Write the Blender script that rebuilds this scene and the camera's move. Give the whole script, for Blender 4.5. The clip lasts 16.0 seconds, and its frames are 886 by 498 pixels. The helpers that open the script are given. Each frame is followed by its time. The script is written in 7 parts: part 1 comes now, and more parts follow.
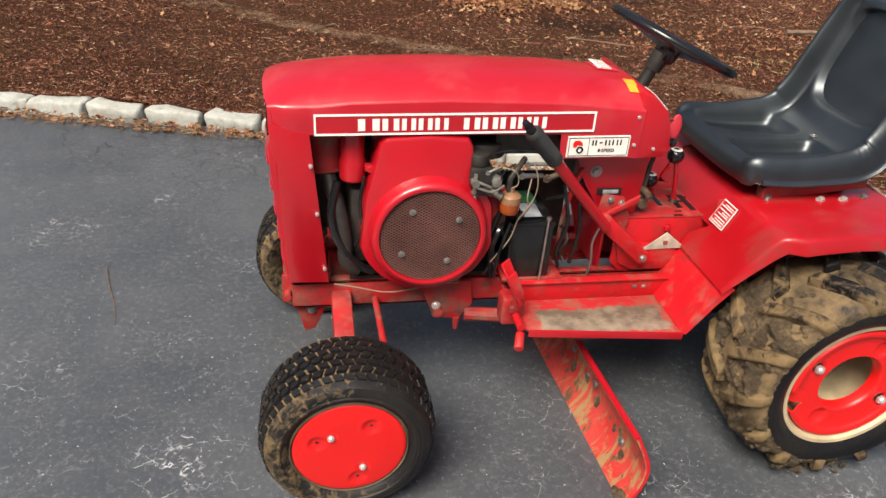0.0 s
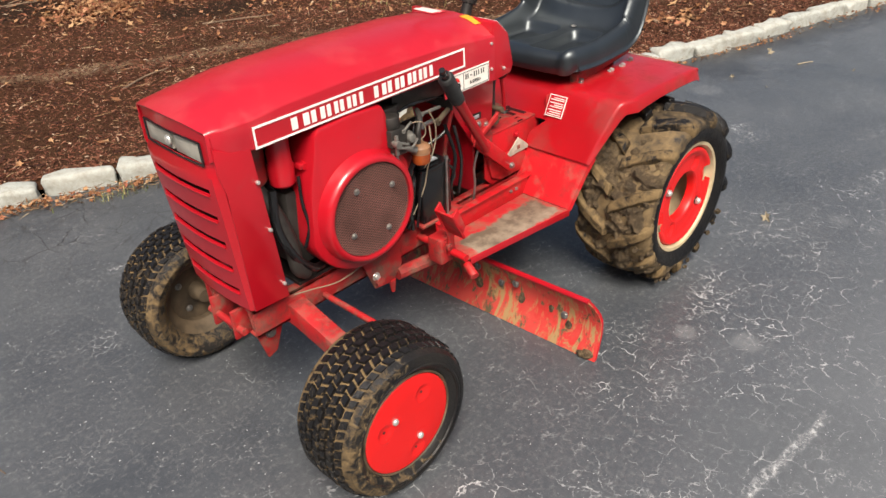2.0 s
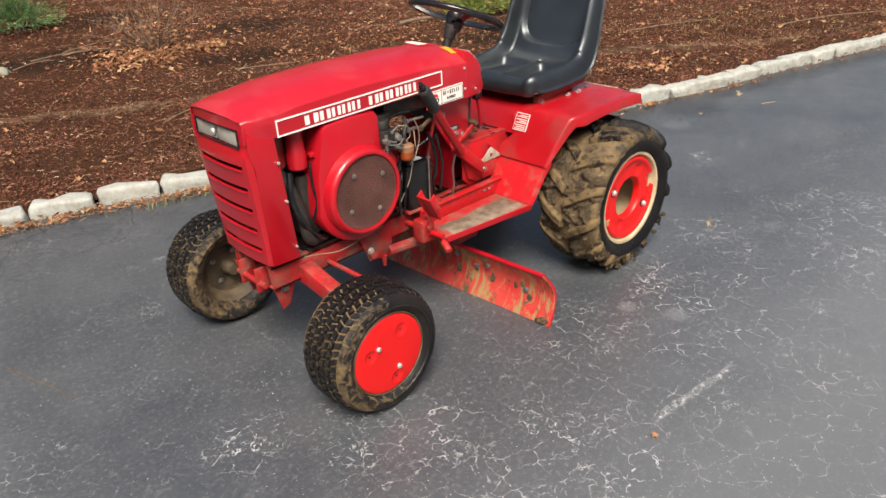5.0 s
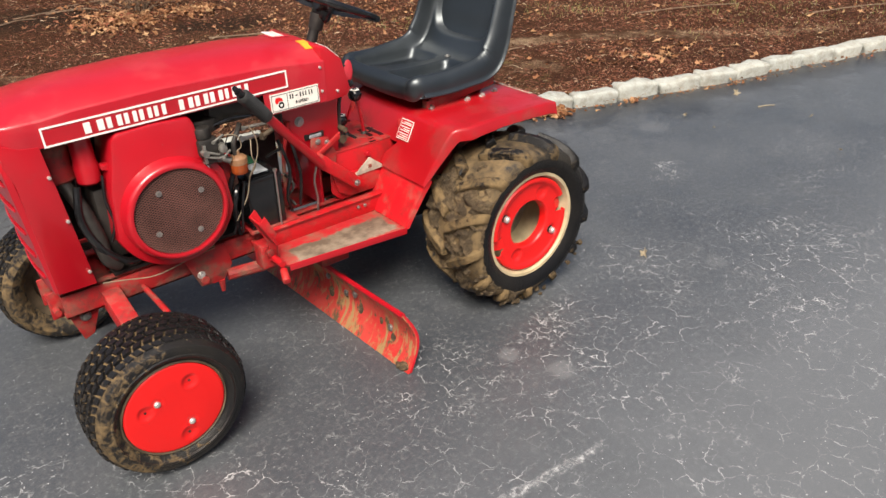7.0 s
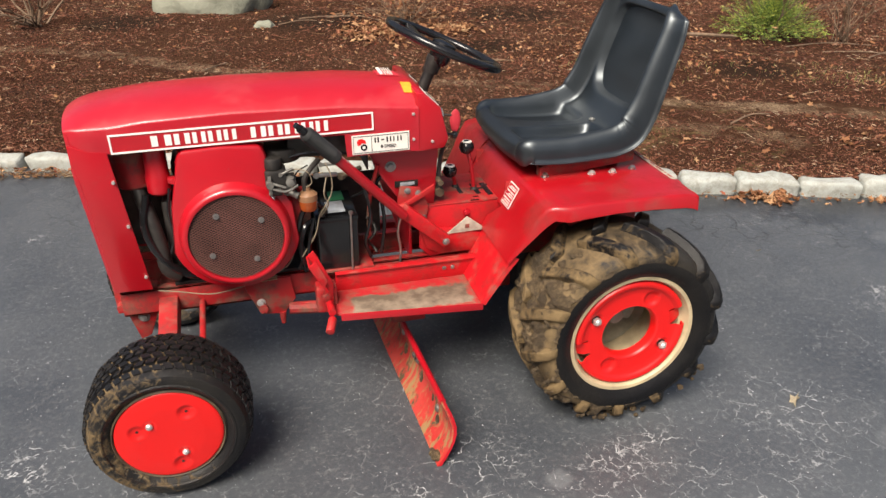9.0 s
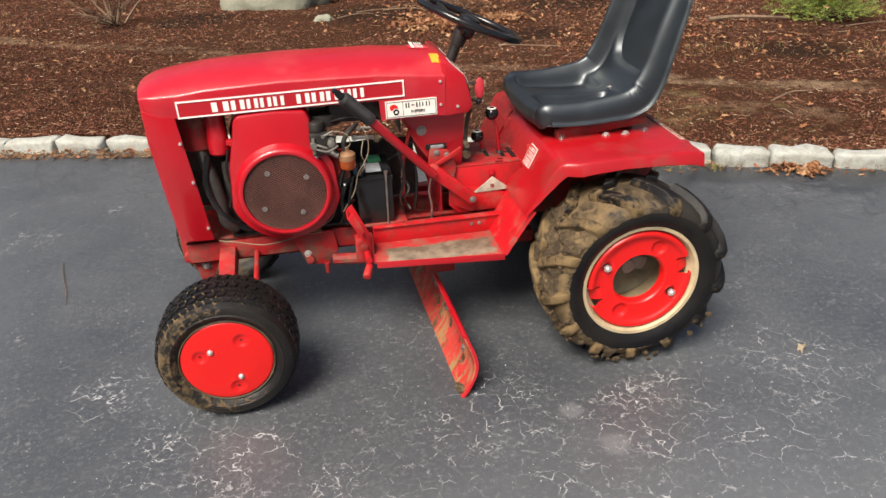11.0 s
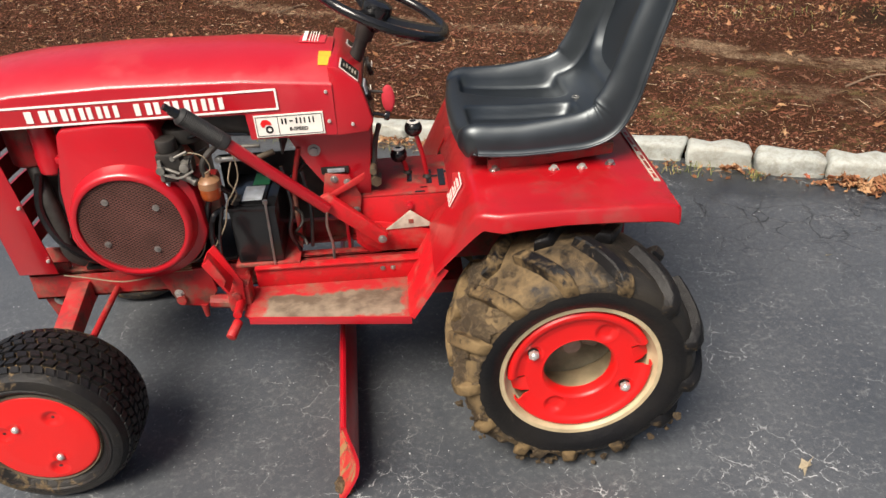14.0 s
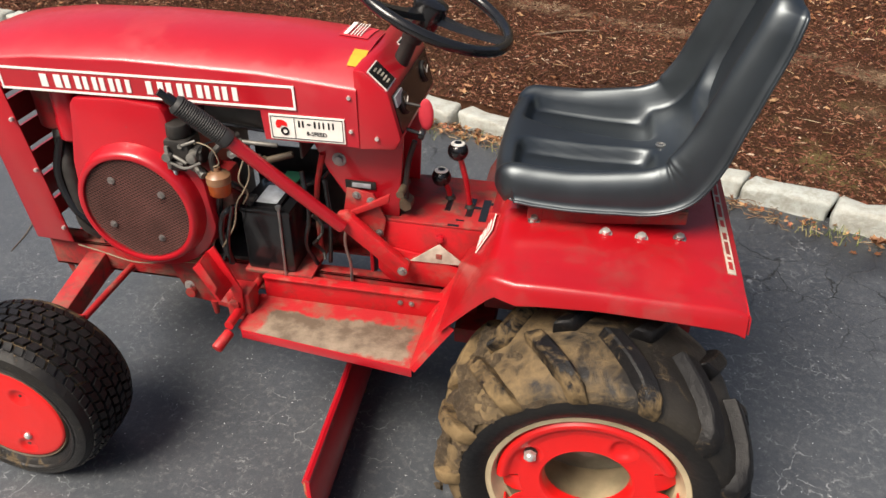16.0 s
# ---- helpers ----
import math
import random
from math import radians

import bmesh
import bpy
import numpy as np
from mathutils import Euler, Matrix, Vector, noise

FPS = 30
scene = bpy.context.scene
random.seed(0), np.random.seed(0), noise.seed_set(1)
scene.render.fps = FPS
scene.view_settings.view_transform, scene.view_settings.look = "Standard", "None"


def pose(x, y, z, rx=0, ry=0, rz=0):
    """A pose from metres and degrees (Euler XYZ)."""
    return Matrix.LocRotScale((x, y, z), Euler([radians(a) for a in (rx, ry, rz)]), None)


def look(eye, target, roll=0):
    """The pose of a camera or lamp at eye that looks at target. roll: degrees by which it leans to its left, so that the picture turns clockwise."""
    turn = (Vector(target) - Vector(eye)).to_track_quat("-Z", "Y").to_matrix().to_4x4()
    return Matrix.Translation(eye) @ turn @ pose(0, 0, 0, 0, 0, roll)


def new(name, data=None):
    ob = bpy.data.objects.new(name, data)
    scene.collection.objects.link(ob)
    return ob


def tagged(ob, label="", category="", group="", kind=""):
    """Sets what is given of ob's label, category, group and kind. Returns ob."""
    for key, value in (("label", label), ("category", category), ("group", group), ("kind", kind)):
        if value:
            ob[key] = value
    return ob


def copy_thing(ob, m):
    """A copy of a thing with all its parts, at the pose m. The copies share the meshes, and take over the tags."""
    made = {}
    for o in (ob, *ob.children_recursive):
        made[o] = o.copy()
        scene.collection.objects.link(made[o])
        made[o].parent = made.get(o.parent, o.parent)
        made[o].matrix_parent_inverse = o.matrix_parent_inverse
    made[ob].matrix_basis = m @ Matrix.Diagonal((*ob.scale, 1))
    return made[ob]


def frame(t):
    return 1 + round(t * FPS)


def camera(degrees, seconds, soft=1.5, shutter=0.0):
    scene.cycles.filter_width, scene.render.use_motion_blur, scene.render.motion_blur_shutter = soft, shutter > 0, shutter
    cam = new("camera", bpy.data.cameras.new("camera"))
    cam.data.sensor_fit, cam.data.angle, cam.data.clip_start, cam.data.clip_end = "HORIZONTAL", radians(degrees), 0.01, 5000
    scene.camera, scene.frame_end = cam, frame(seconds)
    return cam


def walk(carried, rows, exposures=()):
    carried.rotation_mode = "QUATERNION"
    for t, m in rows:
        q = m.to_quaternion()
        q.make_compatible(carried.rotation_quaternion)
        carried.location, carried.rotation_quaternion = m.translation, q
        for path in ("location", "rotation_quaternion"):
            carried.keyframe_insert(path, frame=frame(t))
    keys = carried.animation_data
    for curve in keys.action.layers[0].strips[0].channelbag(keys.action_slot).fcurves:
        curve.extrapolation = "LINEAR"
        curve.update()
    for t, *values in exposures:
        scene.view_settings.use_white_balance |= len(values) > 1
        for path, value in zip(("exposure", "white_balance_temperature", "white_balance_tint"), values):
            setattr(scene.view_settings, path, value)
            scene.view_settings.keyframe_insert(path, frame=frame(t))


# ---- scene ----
cam = camera(61.7, 16.0)
PATH = [
    (0, (0.027, 0.076, 1.366), (0.389, 1.769, 0.364), 4.3),
    (0.5, (-0.128, 0.078, 1.344), (0.467, 1.728, 0.383), 1.2),
    (1, (-0.289, 0.295, 1.359), (0.511, 1.852, 0.393), -2.0),
    (1.5, (-0.474, 0.366, 1.324), (0.491, 1.745, 0.244), -3.3),
    (2, (-0.661, 0.324, 1.365), (0.535, 1.538, 0.318), -2.9),
    (2.5, (-0.714, 0.137, 1.371), (0.521, 1.39, 0.42), -5.0),
    (3, (-0.784, -0.012, 1.379), (0.404, 1.277, 0.415), -6.1),
    (3.5, (-0.989, -0.076, 1.401), (0.247, 1.181, 0.457), -5.7),
    (3.7, (-1.031, -0.092, 1.407), (0.235, 1.139, 0.47), -4.5),
    (5.8, (-0.731, -0.138, 1.374), (0.447, 1.194, 0.46), -2.1),
    (6, (-0.646, -0.092, 1.365), (0.569, 1.188, 0.424), -0.8),
    (6.5, (-0.412, -0.148, 1.359), (0.834, 1.06, 0.366), -1.2),
    (7, (-0.228, -0.234, 1.38), (0.848, 1.132, 0.392), -1.7),
    (7.5, (-0.038, -0.132, 1.376), (0.941, 1.289, 0.366), -1.8),
    (8, (0.153, -0.094, 1.381), (0.958, 1.389, 0.307), -1.3),
    (8.5, (0.357, -0.146, 1.355), (0.949, 1.481, 0.353), 1.7),
    (9, (0.363, -0.216, 1.383), (0.835, 1.492, 0.455), 0.3),
    (9.2, (0.335, -0.289, 1.384), (0.773, 1.435, 0.469), -0.1),
    (11.3, (0.412, -0.485, 1.373), (0.713, 1.254, 0.431), -2.3),
    (11.5, (0.393, -0.458, 1.372), (0.71, 1.266, 0.409), -2.5),
    (12, (0.519, -0.403, 1.369), (0.844, 1.294, 0.363), -3.2),
    (12.5, (0.689, -0.351, 1.376), (0.958, 1.339, 0.34), -4.4),
    (13, (0.729, -0.21, 1.379), (0.958, 1.489, 0.348), -4.5),
    (13.5, (0.772, -0.058, 1.368), (0.994, 1.634, 0.326), -3.0),
    (14, (0.945, 0.04, 1.362), (1.017, 1.729, 0.294), -2.7),
    (14.5, (1.008, 0.125, 1.364), (0.852, 1.808, 0.294), -3.7),
    (15, (0.972, 0.242, 1.349), (0.822, 1.92, 0.27), -2.1),
    (15.5, (1.049, 0.329, 1.345), (0.917, 1.977, 0.22), -1.5),
    (16, (1.196, 0.354, 1.341), (0.871, 1.979, 0.222), 0.4),
]
walk(cam, [(t, look(eye, target, roll)) for t, eye, target, roll in PATH], [(0.0, 0.74, 6850, 10), (16.0, 0.74, 6850, 10)])

# ---- light ----
world = bpy.data.worlds.new("overcast_sky")
scene.world = world
world.use_nodes = True
wn = world.node_tree
wn.nodes.clear()
sky = wn.nodes.new("ShaderNodeTexSky")
sky.sky_type = "NISHITA"
sky.sun_disc = False
sky.sun_elevation, sky.sun_rotation = radians(54), radians(219)
sky.air_density, sky.dust_density, sky.ozone_density = 1.0, 4.0, 1.0
bg = wn.nodes.new("ShaderNodeBackground")
bg.inputs["Strength"].default_value = 0.075
wout = wn.nodes.new("ShaderNodeOutputWorld")
wn.links.new(sky.outputs["Color"], bg.inputs["Color"])
wn.links.new(bg.outputs["Background"], wout.inputs["Surface"])
sun_data = bpy.data.lights.new("sun", "SUN")
sun_data.energy, sun_data.angle, sun_data.color = 4.1, radians(30), (1.0, 0.94, 0.86)
sun = new("sun", sun_data)
sun.matrix_world = look((0, 0, 10), (2.1, 2.6, 10 - 4.6))

# ---- materials ----
class Nodes:
    """Small helper round one node material."""

    def __init__(self, name):
        self.mat = bpy.data.materials.new(name)
        self.mat.use_nodes = True
        self.tree = self.mat.node_tree
        self.bsdf = self.tree.nodes["Principled BSDF"]
        self.coord = None

    def add(self, kind, **props):
        node = self.tree.nodes.new(kind)
        for key, value in props.items():
            if key == "operation":
                node.operation = value
            elif key == "data_type":
                node.data_type = value
            elif key == "blend_type":
                node.blend_type = value
            elif key == "feature":
                node.feature = value
            elif key == "interpolation_type":
                node.interpolation_type = value
        return node

    def link(self, a, b):
        self.tree.links.new(a, b)

    def place(self, world=True):
        """The point on the surface, in metres."""
        if self.coord is None:
            if world:
                self.coord = self.add("ShaderNodeNewGeometry").outputs["Position"]
            else:
                self.coord = self.add("ShaderNodeTexCoord").outputs["Object"]
        return self.coord

    def noise(self, scale, detail=6.0, rough=0.55, distort=0.0, stretch=None):
        n = self.add("ShaderNodeTexNoise")
        n.inputs["Scale"].default_value = scale
        n.inputs["Detail"].default_value = detail
        n.inputs["Roughness"].default_value = rough
        n.inputs["Distortion"].default_value = distort
        src = self.place()
        if stretch:
            m = self.add("ShaderNodeMapping")
            m.inputs["Scale"].default_value = stretch
            self.link(src, m.inputs["Vector"])
            src = m.outputs["Vector"]
        self.link(src, n.inputs["Vector"])
        return n.outputs["Fac"]

    def cells(self, scale, feature="DISTANCE_TO_EDGE", warp=None, warp_by=0.0):
        v = self.add("ShaderNodeTexVoronoi", feature=feature)
        v.inputs["Scale"].default_value = scale
        src = self.place()
        if warp:
            w = self.add("ShaderNodeTexNoise")
            w.inputs["Scale"].default_value = warp
            w.inputs["Detail"].default_value = 5
            self.link(src, w.inputs["Vector"])
            s = self.add("ShaderNodeVectorMath", operation="SCALE")
            s.inputs["Scale"].default_value = warp_by
            self.link(w.outputs["Color"], s.inputs[0])
            a = self.add("ShaderNodeVectorMath", operation="ADD")
            self.link(src, a.inputs[0])
            self.link(s.outputs[0], a.inputs[1])
            src = a.outputs[0]
        self.link(src, v.inputs["Vector"])
        return v.outputs["Distance"] if feature == "DISTANCE_TO_EDGE" else v.outputs["Color"]

    def ramp(self, fac, stops):
        r = self.add("ShaderNodeValToRGB")
        while len(r.color_ramp.elements) < len(stops):
            r.color_ramp.elements.new(0.5)
        for el, (pos, col) in zip(r.color_ramp.elements, stops):
            el.position = pos
            el.color = (col, col, col, 1) if isinstance(col, (int, float)) else (*col, 1)
        self.link(fac, r.inputs["Fac"])
        return r.outputs["Color"]

    def math(self, op, a, b):
        m = self.add("ShaderNodeMath", operation=op)
        for i, v in enumerate((a, b)):
            if isinstance(v, (int, float)):
                m.inputs[i].default_value = v
            else:
                self.link(v, m.inputs[i])
        return m.outputs[0]

    def mix(self, fac, a, b):
        m = self.add("ShaderNodeMix", data_type="RGBA")
        for sock, v in ((m.inputs["Factor"], fac), (m.inputs[6], a), (m.inputs[7], b)):
            if isinstance(v, (int, float)):
                sock.default_value = v
            elif isinstance(v, tuple):
                sock.default_value = (*v, 1)
            else:
                self.link(v, sock)
        return m.outputs[2]

    def done(self, color=None, rough=None, metal=0.0, bump=None, height=0.3, dist=0.002, spec=None, coat=0.0):
        b = self.bsdf
        for sock, v in ((b.inputs["Base Color"], color), (b.inputs["Roughness"], rough), (b.inputs["Metallic"], metal)):
            if v is None:
                continue
            if isinstance(v, (int, float)):
                sock.default_value = v
            elif isinstance(v, tuple):
                sock.default_value = (*v, 1)
            else:
                self.link(v, sock)
        if spec is not None:
            b.inputs["Specular IOR Level"].default_value = spec
        if coat:
            b.inputs["Coat Weight"].default_value = coat
            b.inputs["Coat Roughness"].default_value = 0.12
        if bump is not None:
            n = self.add("ShaderNodeBump")
            n.inputs["Strength"].default_value = height
            n.inputs["Distance"].default_value = dist
            self.link(bump, n.inputs["Height"])
            self.link(n.outputs["Normal"], b.inputs["Normal"])
        return self.mat


def painted(name, base, dark, dirt, dirt_from, dirt_to, rough=0.32, dirt_scale=9.0, grease=0.0, coat=0.0):
    """Old gloss paint: slow fading, fine specks, brown dirt where a noise passes a level."""
    n = Nodes(name)
    fade = n.ramp(n.noise(3.5, 5), [(0.35, 0.0), (0.7, 1.0)])
    col = n.mix(fade, base, dark)
    spot = n.ramp(n.noise(dirt_scale, 9, 0.68), [(dirt_from, 0.0), (dirt_to, 1.0)])
    col = n.mix(spot, col, dirt)
    if grease:
        col = n.mix(n.ramp(n.noise(dirt_scale * 1.4, 9, 0.72, 0.3), [(0.50, 0.0), (0.62, grease)]), col, (0.045, 0.030, 0.022))
    chip = n.ramp(n.noise(95, 3, 0.5), [(0.73, 0.0), (0.76, 0.5)])
    col = n.mix(chip, col, (0.16, 0.09, 0.07))
    rg = n.math("ADD", n.math("MULTIPLY", spot, 0.45), n.math("ADD", rough, n.math("MULTIPLY", n.noise(30, 4), 0.16)))
    return n.done(col, rg, bump=n.noise(26, 6), height=0.12, dist=0.003, coat=coat)


RED = painted("red_paint", (0.41, 0.0050, 0.0135), (0.34, 0.0045, 0.011), (0.31, 0.050, 0.045), 0.66, 0.92, rough=0.26, coat=0.45)
RED_FENDER = painted("scuffed_fender_paint", (0.36, 0.0045, 0.0095), (0.29, 0.004, 0.008), (0.20, 0.022, 0.018), 0.50, 0.76, rough=0.24, dirt_scale=8.0, grease=0.07, coat=0.2)
RED_HOOD = painted("faded_red_paint", (0.41, 0.0085, 0.020), (0.35, 0.006, 0.0145), (0.40, 0.045, 0.050), 0.50, 0.90, rough=0.27, dirt_scale=6.0, coat=0.25)
RED_DIRTY = painted("dusty_red_paint", (0.38, 0.008, 0.011), (0.27, 0.012, 0.012), (0.165, 0.095, 0.065), 0.49, 0.66, rough=0.50, dirt_scale=12.0, grease=0.55)
RED_TUNNEL = painted("grimy_red_paint", (0.48, 0.005, 0.011), (0.37, 0.008, 0.012), (0.24, 0.10, 0.07), 0.53, 0.80, rough=0.36, dirt_scale=14.0, grease=0.3)
RED_WHEEL = painted("bright_red_wheel_paint", (0.66, 0.0085, 0.0085), (0.60, 0.008, 0.008), (0.45, 0.05, 0.03), 0.66, 0.92, rough=0.30)


def plain(name, col, rough, metal=0.0, vary=0.25, scale=40.0, bump=0.1, spec=None):
    n = Nodes(name)
    f = n.ramp(n.noise(scale, 5), [(0.3, 1 - vary), (0.7, 1 + vary * 0.4)])
    m = n.add("ShaderNodeMix", data_type="RGBA", blend_type="MULTIPLY")
    m.inputs["Factor"].default_value = 1
    m.inputs[6].default_value = (*col, 1)
    n.link(f, m.inputs[7])
    return n.done(m.outputs[2], rough, metal, bump=n.noise(scale * 2, 4), height=bump, spec=spec)


BLACK_SEAT = Nodes("black_vinyl")
BLACK_SEAT = BLACK_SEAT.done(BLACK_SEAT.mix(BLACK_SEAT.ramp(BLACK_SEAT.noise(7, 6), [(0.4, 0.0), (0.75, 1.0)]), (0.006, 0.008, 0.010), (0.017, 0.021, 0.026)),
                             BLACK_SEAT.math("ADD", 0.32, BLACK_SEAT.math("MULTIPLY", BLACK_SEAT.noise(14, 5), 0.16)),
                             bump=BLACK_SEAT.noise(500, 3), height=0.12, dist=0.0006, spec=1.0)
BLACK = plain("black_plastic", (0.010, 0.010, 0.011), 0.20, vary=0.3)
GRIP = plain("black_rubber_grip", (0.018, 0.018, 0.018), 0.6, vary=0.3)
DARK = plain("dark_greasy_metal", (0.035, 0.031, 0.028), 0.55, metal=0.3, vary=0.6, scale=25)
STEEL = plain("dull_steel", (0.42, 0.41, 0.39), 0.38, metal=0.9, vary=0.35)
BOLT = plain("bright_bolt_steel", (0.72, 0.70, 0.66), 0.3, metal=0.7, vary=0.2)
ALU = plain("cast_aluminium", (0.22, 0.21, 0.19), 0.55, metal=0.6, vary=0.5, scale=30)
WHITE = plain("white_print", (0.80, 0.77, 0.74), 0.5, vary=0.12)
PAPER = plain("pale_label", (0.78, 0.74, 0.68), 0.55, vary=0.12)
CREAM = plain("cream_rim_paint", (0.50, 0.40, 0.25), 0.5, vary=0.3, scale=18)
YELLOW = plain("yellow_label", (0.70, 0.35, 0.03), 0.5, vary=0.2)
AMBER = plain("amber_filter_bowl", (0.36, 0.075, 0.018), 0.2, vary=0.3)
IVORY = plain("ivory_plastic", (0.31, 0.20, 0.105), 0.45, vary=0.25)
DUSTY = plain("dusty_pale_plate", (0.42, 0.37, 0.30), 0.75, vary=0.45, scale=30)
GREEN = plain("green_label", (0.02, 0.16, 0.06), 0.5, vary=0.2)
SILVER = plain("silver_label", (0.55, 0.58, 0.62), 0.35, metal=0.3, vary=0.4)
LENS = plain("dusty_lamp_lens", (0.38, 0.36, 0.31), 0.3, vary=0.4, scale=14)
RUSTY = plain("brown_dusty_rim", (0.105, 0.075, 0.045), 0.7, vary=0.75, scale=16)
TAN_EDGE = plain("tan_rim_edge", (0.52, 0.42, 0.27), 0.6, vary=0.6, scale=22)
HUB_GREY = plain("grey_dusty_hub", (0.30, 0.28, 0.215), 0.8, vary=0.8, scale=9, bump=0.4)
HUB_PALE = plain("pale_cast_hub", (0.44, 0.44, 0.38), 0.7, vary=0.5, scale=20)
SCREEN = plain("rusty_screen_wire", (0.185, 0.085, 0.072), 0.6, metal=0.2, vary=0.5, scale=11)
PINK_RED = plain("red_rag_tag", (0.52, 0.028, 0.045), 0.6, vary=0.15)
SCRAP = plain("bleached_leaf_scrap", (0.31, 0.26, 0.18), 0.8, vary=0.4)
WIRE = plain("pale_wire", (0.24, 0.19, 0.13), 0.6)


def rubber(name, mud_level, side, axle_x, grain=9.0, shoulder=0.0, lo=0.100, hi=0.128, film=(0.026, 0.023, 0.019), spec=0.32, soft=1.0):
    """Black rubber with dried tan mud; side leans the mud to the front of the wheel."""
    n = Nodes(name)
    sep = n.add("ShaderNodeSeparateXYZ")
    n.link(n.place(), sep.inputs[0])
    lean = n.math("MULTIPLY", n.math("SUBTRACT", sep.outputs["X"], axle_x), side)
    f = n.math("SUBTRACT", n.noise(grain, 9, 0.68, 0.6), lean)
    if shoulder:
        off = n.math("ABSOLUTE", n.math("SUBTRACT", sep.outputs["Y"], 1.72), 0)
        edge = n.ramp(n.math("ABSOLUTE", n.math("SUBTRACT", off, 0.387), 0), [(lo, 0.0), (hi, abs(shoulder))])
        f = n.math("ADD" if shoulder > 0 else "SUBTRACT", f, edge)
    mud = n.ramp(f, [(mud_level - 0.05 * soft, 0.0), (mud_level + 0.07 * soft, 0.7), (mud_level + 0.18 * soft, 1.0)])
    tan = n.mix(n.noise(40, 6, 0.7), (0.050, 0.034, 0.018), (0.275, 0.187, 0.092))
    dust = n.mix(n.ramp(n.noise(5, 6), [(0.4, 0.0), (0.75, 0.55)]), (0.006, 0.006, 0.007), film)
    col = n.mix(mud, dust, tan)
    rg = n.math("ADD", 0.34, n.math("ADD", n.math("MULTIPLY", n.noise(30, 5), 0.16), n.math("MULTIPLY", mud, 0.5)))
    h = n.math("ADD", n.noise(70, 6, 0.7), n.math("MULTIPLY", mud, 0.9))
    return n.done(col, rg, bump=h, height=0.55, dist=0.004, spec=spec)


RUBBER_REAR = rubber("muddy_rear_rubber", 0.53, 0.95, 1.278, 24, film=(0.060, 0.050, 0.036), soft=1.6)
RUBBER_LUG = rubber("muddy_lug_rubber", 0.63, 0.85, 1.278, 34, 0.20, film=(0.016, 0.014, 0.012), spec=0.2)
RUBBER_SIDE = rubber("sidewall_rubber", 0.70, 0.15, 1.278, 20, spec=0.2)
RUBBER_FRONT = rubber("dusty_front_rubber", 0.42, 0.60, 0.105, 45, -0.16, 0.066, 0.086, film=(0.035, 0.030, 0.023))
RUBBER_TREAD = rubber("worn_front_tread", 0.70, 0.60, 0.105, 70, film=(0.020, 0.018, 0.016))
MUD = Nodes("dried_tan_mud")
_wetmud = MUD.mix(MUD.ramp(MUD.noise(19, 8, 0.74), [(0.42, 0.0), (0.66, 1.0)]), (0.065, 0.044, 0.023), (0.31, 0.215, 0.112))
_c = MUD.mix(MUD.ramp(MUD.noise(70, 7, 0.72), [(0.44, 0.0), (0.56, 0.8)]), _wetmud, (0.085, 0.055, 0.028))
MUD = MUD.done(_c, 0.85, bump=MUD.math("ADD", MUD.noise(38, 9, 0.8), MUD.math("MULTIPLY", MUD.noise(130, 5, 0.7), 0.4)), height=1.0, dist=0.026)

BLADE = Nodes("worn_blade_paint")
_f = BLADE.ramp(BLADE.noise(10, 8, 0.72, 0.6, stretch=(1.0, 2.4, 0.8)), [(0.50, 0.0), (0.58, 1.0)])
_g = BLADE.ramp(BLADE.noise(17, 9, 0.75, 0.4, stretch=(1.0, 1.8, 0.9)), [(0.545, 0.0), (0.60, 1.0)])
_h = BLADE.ramp(BLADE.noise(5, 9, 0.7), [(0.42, 0.0), (0.72, 0.75)])
_c = BLADE.mix(_h, (0.44, 0.020, 0.018), (0.46, 0.085, 0.06))
_c = BLADE.mix(_f, _c, (0.28, 0.175, 0.075))
_c = BLADE.mix(_g, _c, (0.085, 0.065, 0.032))
BLADE = BLADE.done(_c, 0.6, bump=BLADE.noise(40, 7), height=0.4, dist=0.004)

FOOTPLATE = Nodes("scuffed_footrest")
_sep = FOOTPLATE.add("ShaderNodeSeparateXYZ")
FOOTPLATE.link(FOOTPLATE.place(), _sep.inputs[0])
_rag = FOOTPLATE.math("MULTIPLY", FOOTPLATE.math("SUBTRACT", FOOTPLATE.noise(22, 8, 0.7), 0.5), 0.07)
_off = FOOTPLATE.math("ABSOLUTE", FOOTPLATE.math("SUBTRACT", _sep.outputs["Y"], 1.72), 0)
_across = FOOTPLATE.ramp(FOOTPLATE.math("ABSOLUTE", FOOTPLATE.math("SUBTRACT", FOOTPLATE.math("ADD", _off, _rag), 0.248), 0), [(0.048, 1.0), (0.056, 0.0)])
_along = FOOTPLATE.ramp(FOOTPLATE.math("ABSOLUTE", FOOTPLATE.math("SUBTRACT", FOOTPLATE.math("ADD", _sep.outputs["X"], _rag), 0.742), 0), [(0.160, 1.0), (0.172, 0.0)])
_bare = FOOTPLATE.math("MULTIPLY", _across, _along)
_grey = FOOTPLATE.mix(FOOTPLATE.ramp(FOOTPLATE.noise(13, 8, 0.65), [(0.40, 0.0), (0.62, 1.0)]), (0.10, 0.070, 0.047), (0.235, 0.18, 0.13))
_redd = FOOTPLATE.mix(FOOTPLATE.ramp(FOOTPLATE.noise(15, 8, 0.68), [(0.46, 0.0), (0.66, 0.85)]), (0.36, 0.008, 0.012), (0.20, 0.095, 0.06))
FOOTPLATE = FOOTPLATE.done(FOOTPLATE.mix(_bare, _redd, _grey), 0.75, bump=FOOTPLATE.noise(160, 4), height=0.5, dist=0.002)

